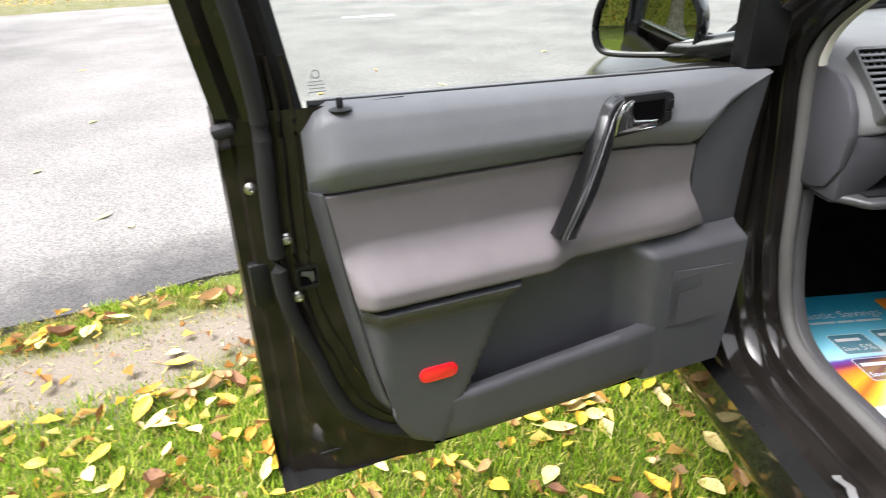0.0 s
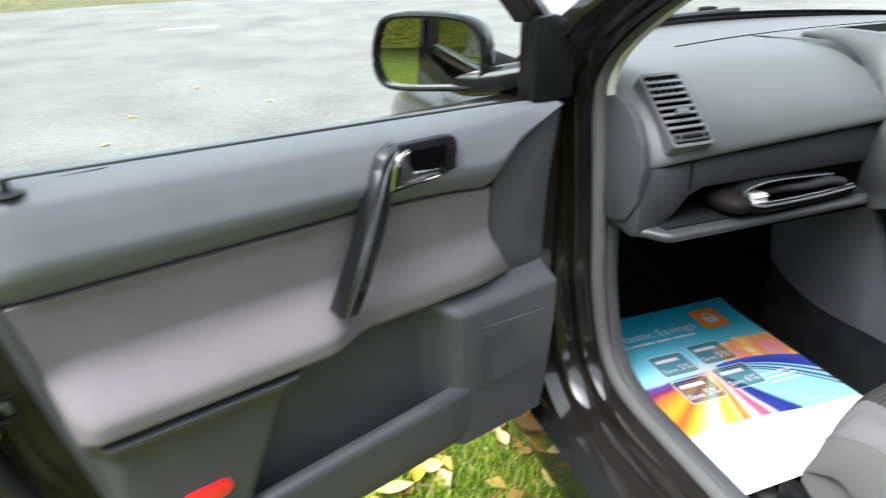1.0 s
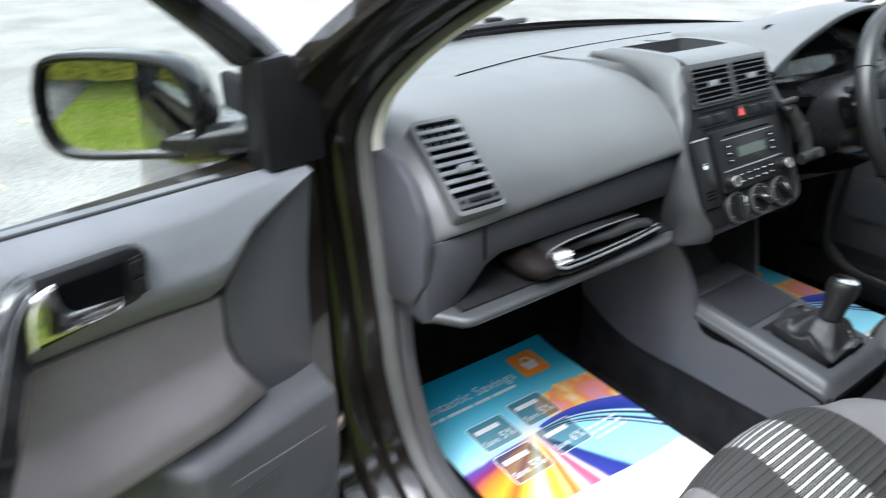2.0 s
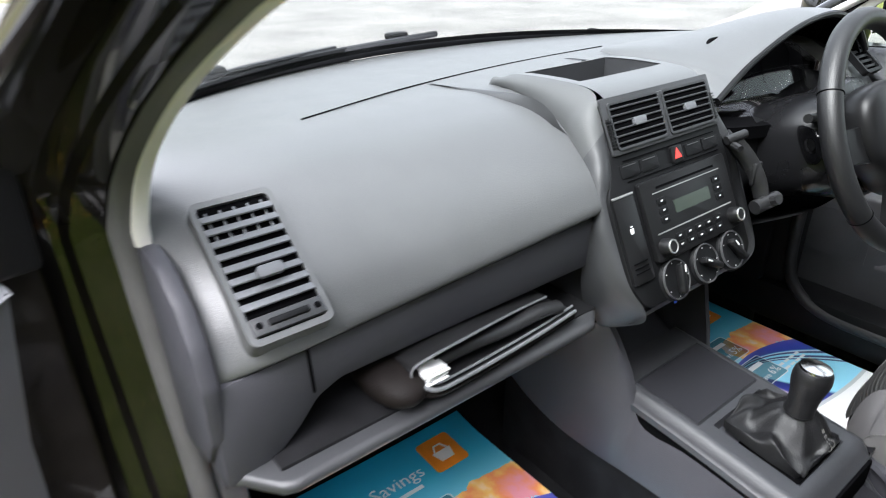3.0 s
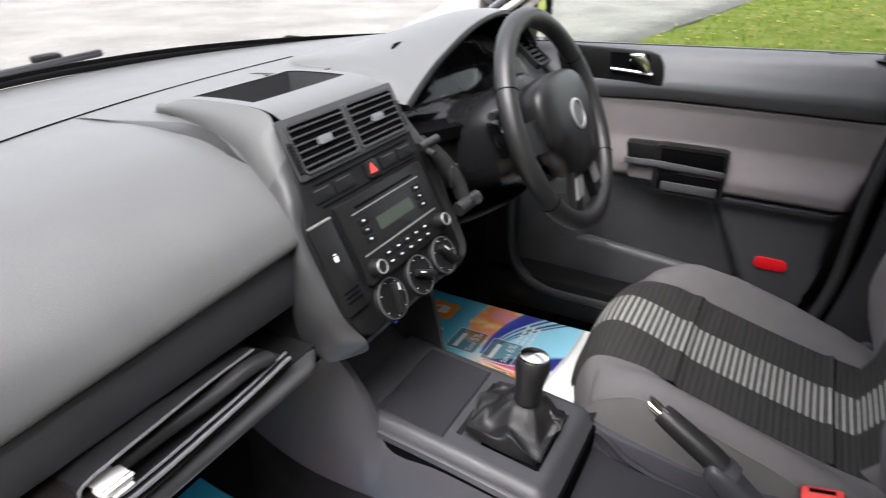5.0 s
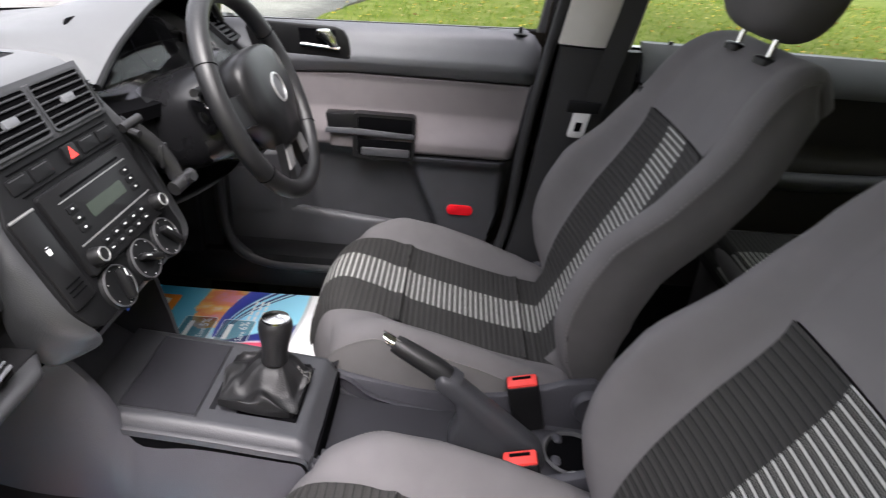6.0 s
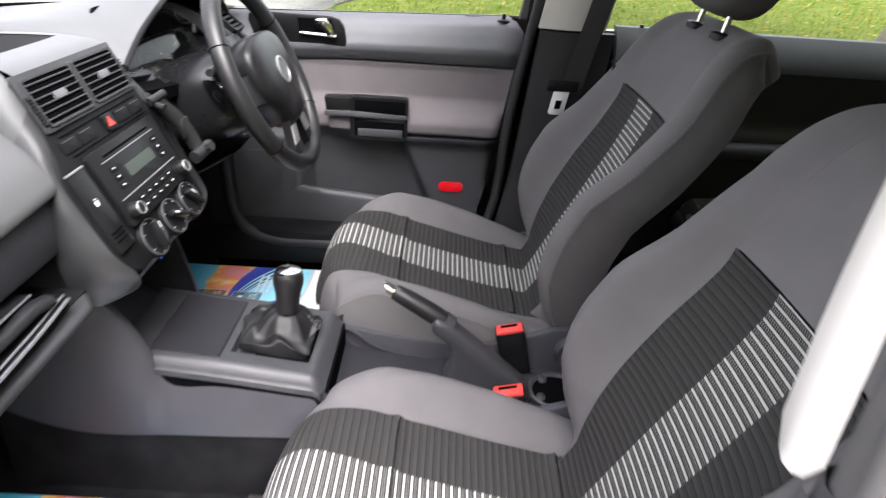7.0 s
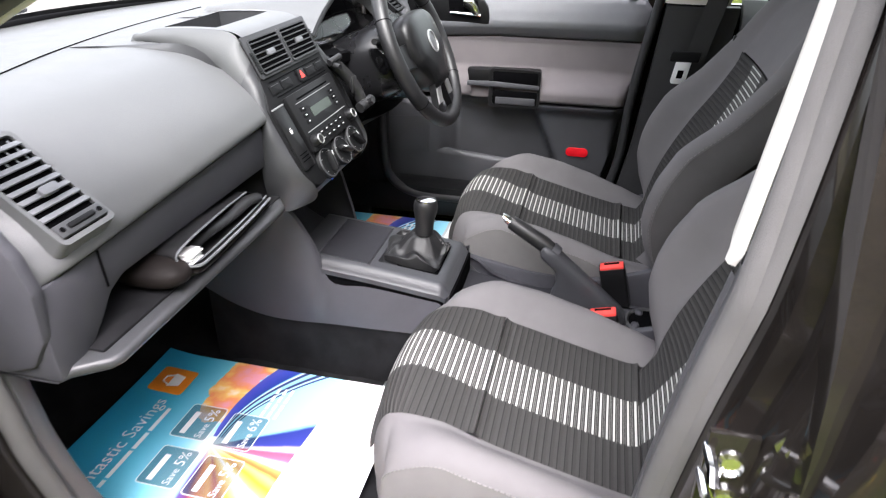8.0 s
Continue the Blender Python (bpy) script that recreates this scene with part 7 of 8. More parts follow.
for sgn in (-1,):
    part("side_pocket", sheet(lambda s, t, sgn=sgn: (CX + sgn * (0.098 + 0.004 * t), -0.06 - 0.12 * s, 0.53 - 0.05 * smooth01(s) - 0.03 * t), 10, 4, (sgn * 0.006, 0, 0)), DASHLOW, cons)

part("pocket_wall", prism([(-0.028, 0.520), (-0.040, 0.508), (-0.070, 0.478), (-0.110, 0.456), (-0.150, 0.448), (-0.165, 0.430), (-0.165, 0.41), (-0.028, 0.41)], 0.008, axes((CX + 0.087, 0, 0), (0, 1, 0), (0, 0, 1), (1, 0, 0)), 0.003), CONTOP, cons, "sloping wall of the console pocket")
part("pocket_front", box((CX, -0.0535, 0.490), (0.176, 0.006, 0.070), 0.002), HOLE, cons)
part("pocket_floor", sheet(lambda s, t: (CX - 0.082 + 0.166 * t, -0.056 - 0.200 * s, lerp_table([(0, 0.480), (0.35, 0.466), (0.8, 0.458), (1, 0.463)], s) - 0.004 * math.sin(math.pi * t) + 0.0035), 12, 8, (0, 0, -0.004)), LIDG, cons, "dark pocket floor")
part("rear_surround", [ring([(p, q - 0.300) for p, q in rounded(0.110, 0.170, 0.02)], [(p, q - 0.296) for p, q in rounded(0.076, 0.140, 0.016)], 0.008, axes((CX + 0.004, 0, 0.4515), (1, 0, 0), (0, 1, 0.04), (0, -0.04, 1)))], CONTOP, cons, "grey surround of the handbrake slot")
CX = 0.008
hb = thing("handbrake", (CX, -0.34, 0.45), "raised handbrake lever with leather grip and chrome button", "handbrake")
hp = spline([(CX + 0.004, -0.143, 0.644), (CX - 0.004, -0.180, 0.627), (CX - 0.010, -0.228, 0.600), (CX - 0.014, -0.30, 0.545), (CX - 0.014, -0.37, 0.470)], 20)
part("lever", prism([(-0.214, 0.614), (-0.240, 0.603), (-0.296, 0.556), (-0.378, 0.486), (-0.388, 0.458), (-0.370, 0.440), (-0.240, 0.440), (-0.234, 0.500), (-0.246, 0.530), (-0.240, 0.562), (-0.208, 0.588)], 0.038, axes((CX - 0.032, 0, 0), (0, 1, 0), (0, 0, 1), (1, 0, 0)), 0.010, 3), CONTOP, hb, "dark grey moulded lever")
grip = part("grip", tube(hp[1:11], 0.0145, 14, radii=[0.0130, 0.0140, 0.0145, 0.0148, 0.0150, 0.0154, 0.0156, 0.0158, 0.0158, 0.0150]), LEATHER, hb, "black leather grip")
part("grip_seam", tube([p + Vector((-0.004, 0.006, 0.0150)) for p in hp[2:10]], 0.0008, 5), STITCH, grip)
part("grip_collar", tube([hp[10], hp[11]], 0.0172, 14), CONTOP, hb)
part("button", lathe([(0.0105, -0.012), (0.0115, 0.0), (0.0105, 0.010), (0.006, 0.011)], axes(tuple(hp[0]), (1, 0, 0), (0, 0.3, 0.95), tuple((hp[0] - hp[2]).normalized())), 20), CHROME, hb, "chrome release button")


# ---- front seats ----
def normal_at(curve, k):
    a, b = curve[max(0, k - 1)], curve[min(len(curve) - 1, k + 1)]
    t = (b - a).normalized()
    return Vector((0, -t.z, t.y))


def make_seat(x0, label, lean=0.0, top_k=0.545, slide=0.0, rise=0.0):
    st = thing("front_seat", (x0, -0.22, 0.30), label, "car seat", "front seats")
    K = 60
    cush = [p + Vector((0, slide, rise)) for p in spline([(0, -0.014, 0.385), (0, 0.0, 0.44), (0, -0.003, 0.495), (0, -0.022, 0.545), (0, -0.058, 0.567), (0, -0.112, 0.555), (0, -0.168, 0.533), (0, -0.25, 0.510), (0, -0.33, 0.490), (0, -0.402, 0.476), (0, -0.48, 0.468)], K)]
    backc = spline([(0, -0.385, 0.455), (0, -0.41, 0.49), (0, -0.44, 0.545), (0, -0.475, 0.615), (0, -0.515, 0.695), (0, -0.553, 0.772), (0, -0.585, 0.852), (0, -0.613, 0.925), (0, -0.642, 0.985), (0, -0.678, 1.026), (0, -0.724, 1.034), (0, -0.766, 0.985)], K)
    if lean:
        piv = Matrix.Translation((0, -0.42, 0.45)) @ Matrix.Rotation(radians(lean), 4, "X") @ Matrix.Translation((0, 0.42, -0.45))
        backc = [piv @ p for p in backc]

    def arc(curve):
        out = [0.0]
        for a, b in zip(curve, curve[1:]):
            out.append(out[-1] + (b - a).length)
        return out

    def surface(curve, lat, width, sgn_flip):
        ln = arc(curve)

        def fn(x, k):
            f = k * K
            i = min(int(f), K - 1)
            q = f - i
            p = curve[i].lerp(curve[i + 1], q)
            nn = normal_at(curve, i).lerp(normal_at(curve, i + 1), q).normalized() * sgn_flip
            w = width(k)
            off, side = lat(abs(x), k)
            return (x0 + math.copysign(side * w, x) if x else x0, p.y + nn.y * off, p.z + nn.z * off, x, ln[i] + (ln[i + 1] - ln[i]) * q)
        return fn

    def wrap(x, b, rise, wall=1.0):
        """Height and half width of a section: flat centre, a bolster of height b with its crest at the side, then the wall."""
        if x <= 0.15:
            return rise * max(b, 0) * (x / 0.15) ** 2.5, x
        if x <= 0.212:
            f = math.sin(math.pi / 2 * (x - 0.15) / 0.062) ** 1.7
            return rise * max(b, 0) * (1 - f) + b * f, x
        if x <= 0.246:
            q = radians((x - 0.212) * 2647)
            return b - 0.034 * (1 - math.cos(q)), 0.212 + 0.032 * math.sin(q)
        return b - 0.034 - (x - 0.246) * wall, 0.244 + 0.006 * math.sin(min(1, (x - 0.246) * 9) * math.pi)

    def cl(x, k):
        front = 1 - smooth01((k - 0.38) / 0.18)
        off, side = wrap(x, lerp_table([(0, 0.0), (0.38, 0.004), (0.47, 0.022), (0.565, 0.036), (0.66, 0.044), (0.77, 0.041), (0.90, 0.026), (0.96, 0.010), (1, 0.0)], k), 0.12)
        y = min(x, 0.246)
        return off - front * (0.016 * min(1, y / 0.15) ** 2 + 0.045 * (max(0, y - 0.13) / 0.11) ** 1.6), side

    def bl(x, k):
        return wrap(x, lerp_table([(0, -0.11), (0.08, -0.075), (0.136, -0.003), (0.175, 0.032), (0.235, 0.072), (0.28, 0.088), (0.33, 0.098), (0.40, 0.098), (0.44, 0.086), (0.50, 0.062), (0.55, 0.048), (0.62, 0.030), (0.74, 0.020), (0.85, 0.004), (1, -0.008)], k), 0.28, lerp_table([(0, 0.65), (0.3, 0.80), (0.45, 0.68), (0.6, 0.55), (0.74, 0.45), (0.86, 0.34), (0.94, 0.20), (1, 0.08)], k))

    cw = lambda k: lerp_table([(0, 0.87), (0.33, 0.89), (0.47, 0.935), (0.66, 0.97), (1, 0.97)], k)
    bw = lambda k: lerp_table([(0, 0.80), (0.1, 0.87), (0.2, 0.94), (0.3, 0.98), (0.58, 0.97), (0.66, 0.93), (0.74, 0.86), (0.82, 0.77), (0.91, 0.69), (1, 0.62)], k)
    cs = surface(cush, cl, cw, -1)
    bs = surface(backc, bl, bw, -1)

    def patch(fn, xa, xb, ka, kb, nx, nk, groove=0.0, depth=None):
        def f(s, t):
            x, k = xa + (xb - xa) * s, ka + (kb - ka) * t
            p = fn(x, k)
            e = min(1.0, min(t, 1 - t) * nk / 1.5) if groove else 1.0
            q = fn(x, min(1, k + 0.01)), fn(x, max(0, k - 0.01))
            t_ = (Vector(q[0][:3]) - Vector(q[1][:3])).normalized()
            n_ = Vector((0, t_.z, -t_.y))
            d = groove * (1 - smooth01(e))
            return (p[0], p[1] + n_.y * d, p[2] + n_.z * d, p[3], p[4])
        return sheet(f, nx, nk, depth)

    part("cushion_base", blob((x0, -0.235 + slide, 0.405 + rise), (0.42, 0.44, 0.11), 5, 28, 12, pose(0, 0, 0, 8)), SEATSIDE, st)
    for sgn in (-1, 1):
        part("cushion_bolster", patch(cs, sgn * 0.1505, sgn * 0.236, 0.0, 1.0, 22, 40), SEATG, st, "", 80)
        part("cushion_side", patch(cs, sgn * 0.236, sgn * 0.318, 0.0, 1.0, 12, 40), SEATSIDE, st, "side cloth, shade put into its darker tone", 80)
    for ka, kb in ((0.14, 0.599), (0.601, 0.899), (0.901, 1.0)):
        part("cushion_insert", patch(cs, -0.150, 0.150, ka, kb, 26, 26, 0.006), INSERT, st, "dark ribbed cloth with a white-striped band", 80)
    part("cushion_front", patch(cs, -0.150, 0.150, 0.0, 0.139, 20, 6), SEATG, st, "", 80)
    for sgn in (-1, 1):
        seam = [Vector(cs(sgn * 0.236, 0.20 + 0.78 * k / 90)[:3]) + Vector((sgn * 0.0012, 0, 0.0012)) for k in range(91)]
        part("cushion_seam", [tube([a, a.lerp(b, 0.62)], 0.0008, 5) for a, b in zip(seam, seam[1:])], STITCH, st)
        tall = [(-0.012, 0.30), (-0.008, 0.40), (-0.020, 0.500), (-0.040, 0.506), (-0.10, 0.493), (-0.21, 0.476), (-0.288, 0.471), (-0.36, 0.478), (-0.417, 0.495), (-0.46, 0.513), (-0.505, 0.519), (-0.535, 0.500), (-0.54, 0.40), (-0.50, 0.33), (-0.30, 0.30)]
        slim = [(-0.06, 0.30), (-0.06, 0.375), (-0.10, 0.395), (-0.25, 0.405), (-0.38, 0.428), (-0.46, 0.475), (-0.52, 0.455), (-0.50, 0.33), (-0.30, 0.30)]
        part("side_cover", prism(tall if sgn * x0 < 0 else slim, 0.018, axes((x0 + sgn * 0.2395 - 0.009, slide, rise), (0, 1, 0), (0, 0, 1), (1, 0, 0)), 0.006), DASHLOW, st, "dark grey plastic seat side cover")
    part("recliner_knob", lathe([(0.030, 0), (0.030, 0.012), (0.026, 0.018), (0.008, 0.018)], axes((x0 - 0.248 if x0 > 0 else x0 + 0.248, -0.500 + slide, 0.485), (0, 1, 0), (0, 0, 1), (-1 if x0 > 0 else 1, 0, 0)), 28), DASHLOW, st)
    for q in (-0.19, 0.19):
        part("seat_rail", box((x0 + q, -0.2, 0.293), (0.04, 0.56, 0.025), 0.005), STEEL, st)
        for y in (-0.38, -0.05):
            part("seat_foot", box((x0 + q, y, 0.325), (0.03, 0.10, 0.07), 0.006), BLACKP, st)
    for sgn in (-1, 1):
        part("backrest_bolster", patch(bs, sgn * 0.1505, sgn * 0.238, 0.0, 1.0, 24, 56), SEATG, st, "", 80)
        part("backrest_side", patch(bs, sgn * 0.238, sgn * 0.345, 0.0, 1.0, 14, 50), SEATDARK, st, "backrest side cloth, darkened in colour as if shaded", 80)
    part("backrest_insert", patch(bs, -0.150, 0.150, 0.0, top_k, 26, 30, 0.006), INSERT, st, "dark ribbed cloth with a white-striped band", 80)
    part("backrest_upper", patch(bs, -0.1502, 0.1502, top_k + 0.002, 1.0, 36, 24, 0.003), SEATG, st, "", 80)
    for sgn in (-1, 1):
        seam = [Vector(bs(sgn * 0.236, 0.06 + 0.86 * k / 100)[:3]) + Vector((sgn * 0.0012, 0.0012, 0.0008)) for k in range(101)]
        part("backrest_seam", [tube([a, a.lerp(b, 0.62)], 0.0008, 5) for a, b in zip(seam, seam[1:])], STITCH, st)

    def back_shell(s, t):
        k = 0.04 + 0.96 * s
        p0, p1 = Vector(bs(-0.343, k)[:3]), Vector(bs(0.343, k)[:3])
        m = p0.lerp(p1, t)
        nn = normal_at(backc, round(k * K))
        return tuple(m + nn * (0.025 * math.sin(math.pi * t) ** 0.5 * (1 - s ** 4)))
    part("backrest_shell", sheet(back_shell, 24, 20), SEATDARK, st, "", 80)
    # headrest on two posts
    top = backc[round(K * 0.82)]
    up = (backc[round(K * 0.78)] - backc[round(K * 0.55)]).normalized()
    for sgn in (-1, 1):
        base = Vector((x0 + sgn * 0.062, top.y, top.z - 0.002))
        post = part("headrest_post", tube([base + Vector((0, -0.0005, 0.003)), base + Vector((0, -0.018, 0.10))], 0.0055, 10), CHROME, st, "chrome headrest post")
        part("post_guide", lathe([(0.021, -0.006), (0.021, 0.003), (0.017, 0.006), (0.010, 0.007)], axes(tuple(base), (1, 0, 0), (0, 1, 0.2), (0, -0.2, 1)), 20), BLACKP, post)
    hc = Vector((x0, top.y - 0.028, top.z + 0.118))
    part("headrest", blob(tuple(hc), (0.265, 0.125, 0.19), 2.9, 36, 20, pose(0, 0, 0, 16)), SEATDARK, st, "charcoal cloth headrest")
    return st


make_seat(-0.309, "charcoal cloth passenger seat with white-striped ribbed centre", 2.5, 0.53)
make_seat(0.344, "charcoal cloth driver's seat with white-striped ribbed centre", 0.0, 0.585, 0.032, 0.011)


# ---- belts and buckles ----
def buckle(base, lean, label):
    b = thing("seat_belt_buckle", tuple(base), label, "seat belt buckle", "buckles")
    m = Matrix.Translation(base) @ lean
    part("housing", prism(rounded(0.030, 0.052, 0.006), 0.090, m, 0.004), BLACKP, b)
    part("release_button", box((0, 0, 0.091), (0.026, 0.048, 0.008), 0.003, m), REDP, b, "red release button")
    part("slot", box((0.004, 0, 0.0955), (0.006, 0.030, 0.001), 0, m), HOLE, b)
    part("stalk", tube([m @ Vector((0, 0, 0.002)), m @ Vector((0, -0.02, -0.05)), m @ Vector((0, -0.04, -0.09))], 0.009, 8), BLACKP, b)


buckle(Vector((0.084, -0.372, 0.443)), Matrix.Rotation(radians(-14), 4, "X"), "black seat belt buckle with red button by the driver's seat")
buckle(Vector((-0.068, -0.360, 0.428)), Matrix.Rotation(radians(-14), 4, "X"), "black seat belt buckle with red button by the passenger seat")
for sx, lab in ((0.110, "pale steel bracket beside the driver's seat"), (-0.060, "pale steel bracket beside the passenger seat")):
    solo("seat_bracket", prism([(-0.05, 0), (0.05, 0.012), (0.055, 0.03), (-0.02, 0.034), (-0.05, 0.018)], 0.012, axes((sx - 0.006, -0.44, 0.455), (0, -1, 0), (0, 0, 1), (1, 0, 0)), 0.003), SILVER, lab, "bracket", "seat brackets")

belt = thing("seat_belt", (0.62, -0.50, 0.40), "black driver's seat belt hanging on the pillar with steel tongue", "seat belt")


def web(points, wdt, across):
    P = spline(points, 24)
    a = Vector(across)
    vs = [p + a * s * wdt / 2 for p in P for s in (-1, 1)]
    n = Vector((-0.0012, 0, 0))
    vs += [v + n for v in vs]
    m = len(P) * 2
    fs = [[2 * k, 2 * k + 1, 2 * k + 3, 2 * k + 2] for k in range(len(P) - 1)] + [[m + 2 * k, m + 2 * k + 2, m + 2 * k + 3, m + 2 * k + 1] for k in range(len(P) - 1)]
    return vs, fs


part("webbing", [web([(0.60, -0.57, 1.25), (0.622, -0.545, 1.05), (0.632, -0.515, 0.90), (0.636, -0.50, 0.80)], 0.046, (0, 1, 0.15)), web([(0.636, -0.50, 0.80), (0.63, -0.49, 0.62), (0.60, -0.47, 0.42)], 0.046, (0, 1, 0.1))], WEB, belt)
part("tongue", [prism(rounded(0.036, 0.060, 0.008), 0.003, axes((0.600, -0.472, 0.814), (0, 1, 0), (0, -0.15, 0.99), (-1, 0, 0)), 0.001)], WHITEP, belt, "pale steel belt tongue")
part("tongue_slot", box((0, -0.006, 0.0032), (0.014, 0.020, 0.0006), 0, axes((0.600, -0.472, 0.814), (0, 1, 0), (0, -0.15, 0.99), (-1, 0, 0))), HOLE, belt)
part("tongue_grip", box((0, 0.036, 0), (0.070, 0.026, 0.014), 0.005, axes((0.602, -0.472, 0.814), (0, 1, 0), (0, -0.15, 0.99), (-1, 0, 0))), STACK, belt)
solo("airbag_tag", box((0, 0, 0), (0.003, 0.040, 0.022), 0.001, pose(0.546, -0.585, 0.905, 0, 0, 20)), STACKTOP, "small dark woven tag on the driver's seat edge", "tag")


# ---- printed paper floor mats ----
def mat_material():
    """A printed sheet: cyan sky, an orange and white burst low in the middle, dark blue streams, a white lower end."""
    m = bpy.data.materials.new("printed_paper_mat")
    m.use_nodes = True
    n, l = m.node_tree.nodes, m.node_tree.links
    b = n["Principled BSDF"]
    b.inputs["Roughness"].default_value = 0.32
    uv = n.new("ShaderNodeUVMap")
    sep = n.new("ShaderNodeSeparateXYZ")
    l.new(uv.outputs[0], sep.inputs[0])
    x, y = sep.outputs[0], sep.outputs[1]

    def mth(op, a, c=None, d=None):
        q = n.new("ShaderNodeMath")
        q.operation = op
        for k, v in enumerate((a, c, d)):
            if v is None:
                continue
            if isinstance(v, (int, float)):
                q.inputs[k].default_value = v
            else:
                l.new(v, q.inputs[k])
        return q.outputs[0]

    def mixc(fac, a, c):
        q = n.new("ShaderNodeMix")
        q.data_type = "RGBA"
        l.new(fac, q.inputs["Factor"])
        for nm, v in (("A", a), ("B", c)):
            if isinstance(v, tuple):
                q.inputs[nm].default_value = (*v, 1)
            else:
                l.new(v, q.inputs[nm])
        return q.outputs["Result"]

    def ramp(fac, stops):
        r = n.new("ShaderNodeValToRGB")
        while len(r.color_ramp.elements) < len(stops):
            r.color_ramp.elements.new(0.5)
        for e, (p, c) in zip(r.color_ramp.elements, stops):
            e.position, e.color = p, (*c, 1)
        l.new(fac, r.inputs[0])
        return r.outputs["Color"]
    skyc = ramp(y, [(0.0, (0.45, 0.78, 0.90)), (0.56, (0.42, 0.78, 0.88)), (0.66, (0.22, 0.62, 0.78)), (0.82, (0.05, 0.42, 0.62)), (1.0, (0.02, 0.32, 0.54))])
    # metres across and along from the vanishing point
    px, py = mth("MULTIPLY", mth("SUBTRACT", x, 0.43), 0.39), mth("MULTIPLY", mth("SUBTRACT", y, 0.558), 0.538)
    soft = n.new("ShaderNodeTexNoise")
    soft.inputs["Scale"].default_value, soft.inputs["Detail"].default_value = 6.0, 4.0
    l.new(uv.outputs[0], soft.inputs["Vector"])
    wob = mth("SUBTRACT", soft.outputs["Fac"], 0.5)
    ang = mth("ADD", mth("DIVIDE", mth("ARCTAN2", mth("MULTIPLY", py, -1.0), mth("MULTIPLY", px, -1.0)), math.pi), mth("MULTIPLY", wob, 0.03))
    deg = lambda v: v / 180
    fire = ramp(ang, [(deg(1), (0.45, 0.78, 0.88)), (deg(5), (0.12, 0.07, 0.35)), (deg(12), (0.20, 0.03, 0.12)), (deg(20), (0.75, 0.20, 0.03)), (deg(30), (0.90, 0.38, 0.03)), (deg(37), (0.55, 0.10, 0.02)), (deg(44), (0.92, 0.45, 0.04)), (deg(51), (1.0, 0.78, 0.30)), (deg(56), (1.0, 0.97, 0.88)),
                      (deg(60), (0.98, 0.70, 0.15)), (deg(66), (0.85, 0.32, 0.02)), (deg(72), (0.98, 0.72, 0.20)), (deg(76), (0.45, 0.12, 0.03)), (deg(81), (0.85, 0.35, 0.12)), (deg(85), (0.95, 0.85, 0.92)), (deg(89), (0.80, 0.12, 0.22)), (deg(95), (0.75, 0.08, 0.16)), (deg(99), (0.85, 0.70, 0.85)), (deg(103), (0.04, 0.05, 0.28)), (deg(117), (0.02, 0.03, 0.20)), (deg(121), (0.30, 0.70, 0.88))])
    down = mth("MULTIPLY", mth("LESS_THAN", py, 0.0), 1.0)
    col = mixc(down, skyc, fire)
    # pink and orange cloud above the streams
    cy_ = mth("DIVIDE", mth("SUBTRACT", py, 0.030), 0.055)
    cx_ = mth("DIVIDE", mth("SUBTRACT", px, 0.155), 0.095)
    cr = mth("ADD", mth("MULTIPLY", cx_, cx_), mth("MULTIPLY", cy_, cy_))
    cloud = mth("MULTIPLY", mth("GREATER_THAN", mth("SUBTRACT", mth("ADD", 1.0, mth("MULTIPLY", wob, 3.0)), cr), 0.0), 0.95)
    col = mixc(cloud, col, ramp(soft.outputs["Fac"], [(0.36, (0.85, 0.30, 0.38)), (0.46, (0.92, 0.28, 0.08)), (0.54, (0.97, 0.55, 0.12)), (0.64, (0.97, 0.80, 0.72))]))
    glow = mth("SUBTRACT", 1.0, mth("SMOOTH_MIN", mth("MULTIPLY", mth("SQRT", mth("ADD", mth("MULTIPLY", px, px), mth("MULTIPLY", py, py))), 22.0), 1.0, 0.3))
    col = mixc(mth("MAXIMUM", mth("MULTIPLY", glow, 0.8), 0.0), col, (0.97, 0.80, 0.72))
    # dark blue and white streams sweeping to the edge
    q1 = mth("SUBTRACT", px, 0.08)
    upper = mth("SUBTRACT", 0.014, mth("MULTIPLY", mth("MULTIPLY", q1, q1), 1.6))
    q2 = mth("SUBTRACT", px, 0.02)
    lower = mth("SUBTRACT", -0.012, mth("MULTIPLY", mth("MULTIPLY", q2, q2), 3.0))
    g = mth("DIVIDE", mth("SUBTRACT", py, lower), mth("SUBTRACT", upper, lower))
    inband = mth("MULTIPLY", mth("GREATER_THAN", px, 0.022), mth("MULTIPLY", mth("GREATER_THAN", g, 0.0), mth("LESS_THAN", g, 1.0)))
    stream = ramp(g, [(0.0, (0.02, 0.03, 0.16)), (0.07, (0.03, 0.05, 0.20)), (0.09, (0.55, 0.82, 0.92)), (0.13, (0.50, 0.80, 0.92)), (0.15, (0.01, 0.02, 0.12)), (0.24, (0.02, 0.03, 0.16)), (0.26, (0.30, 0.70, 0.88)), (0.36, (0.35, 0.74, 0.90)), (0.38, (0.02, 0.03, 0.14)), (0.46, (0.02, 0.04, 0.20)), (0.48, (0.85, 0.92, 0.96)), (0.53, (0.20, 0.55, 0.82)), (0.56, (0.02, 0.05, 0.30)), (0.82, (0.05, 0.07, 0.42)), (1.0, (0.10, 0.10, 0.45))])
    col = mixc(inband, col, stream)
    # white lower end behind a wavy edge
    edge = mth("ADD", 0.258, mth("SUBTRACT", mth("MULTIPLY", mth("SINE", mth("MULTIPLY", x, 6.0)), 0.010), mth("MULTIPLY", x, 0.020)))
    white = mth("LESS_THAN", y, edge)
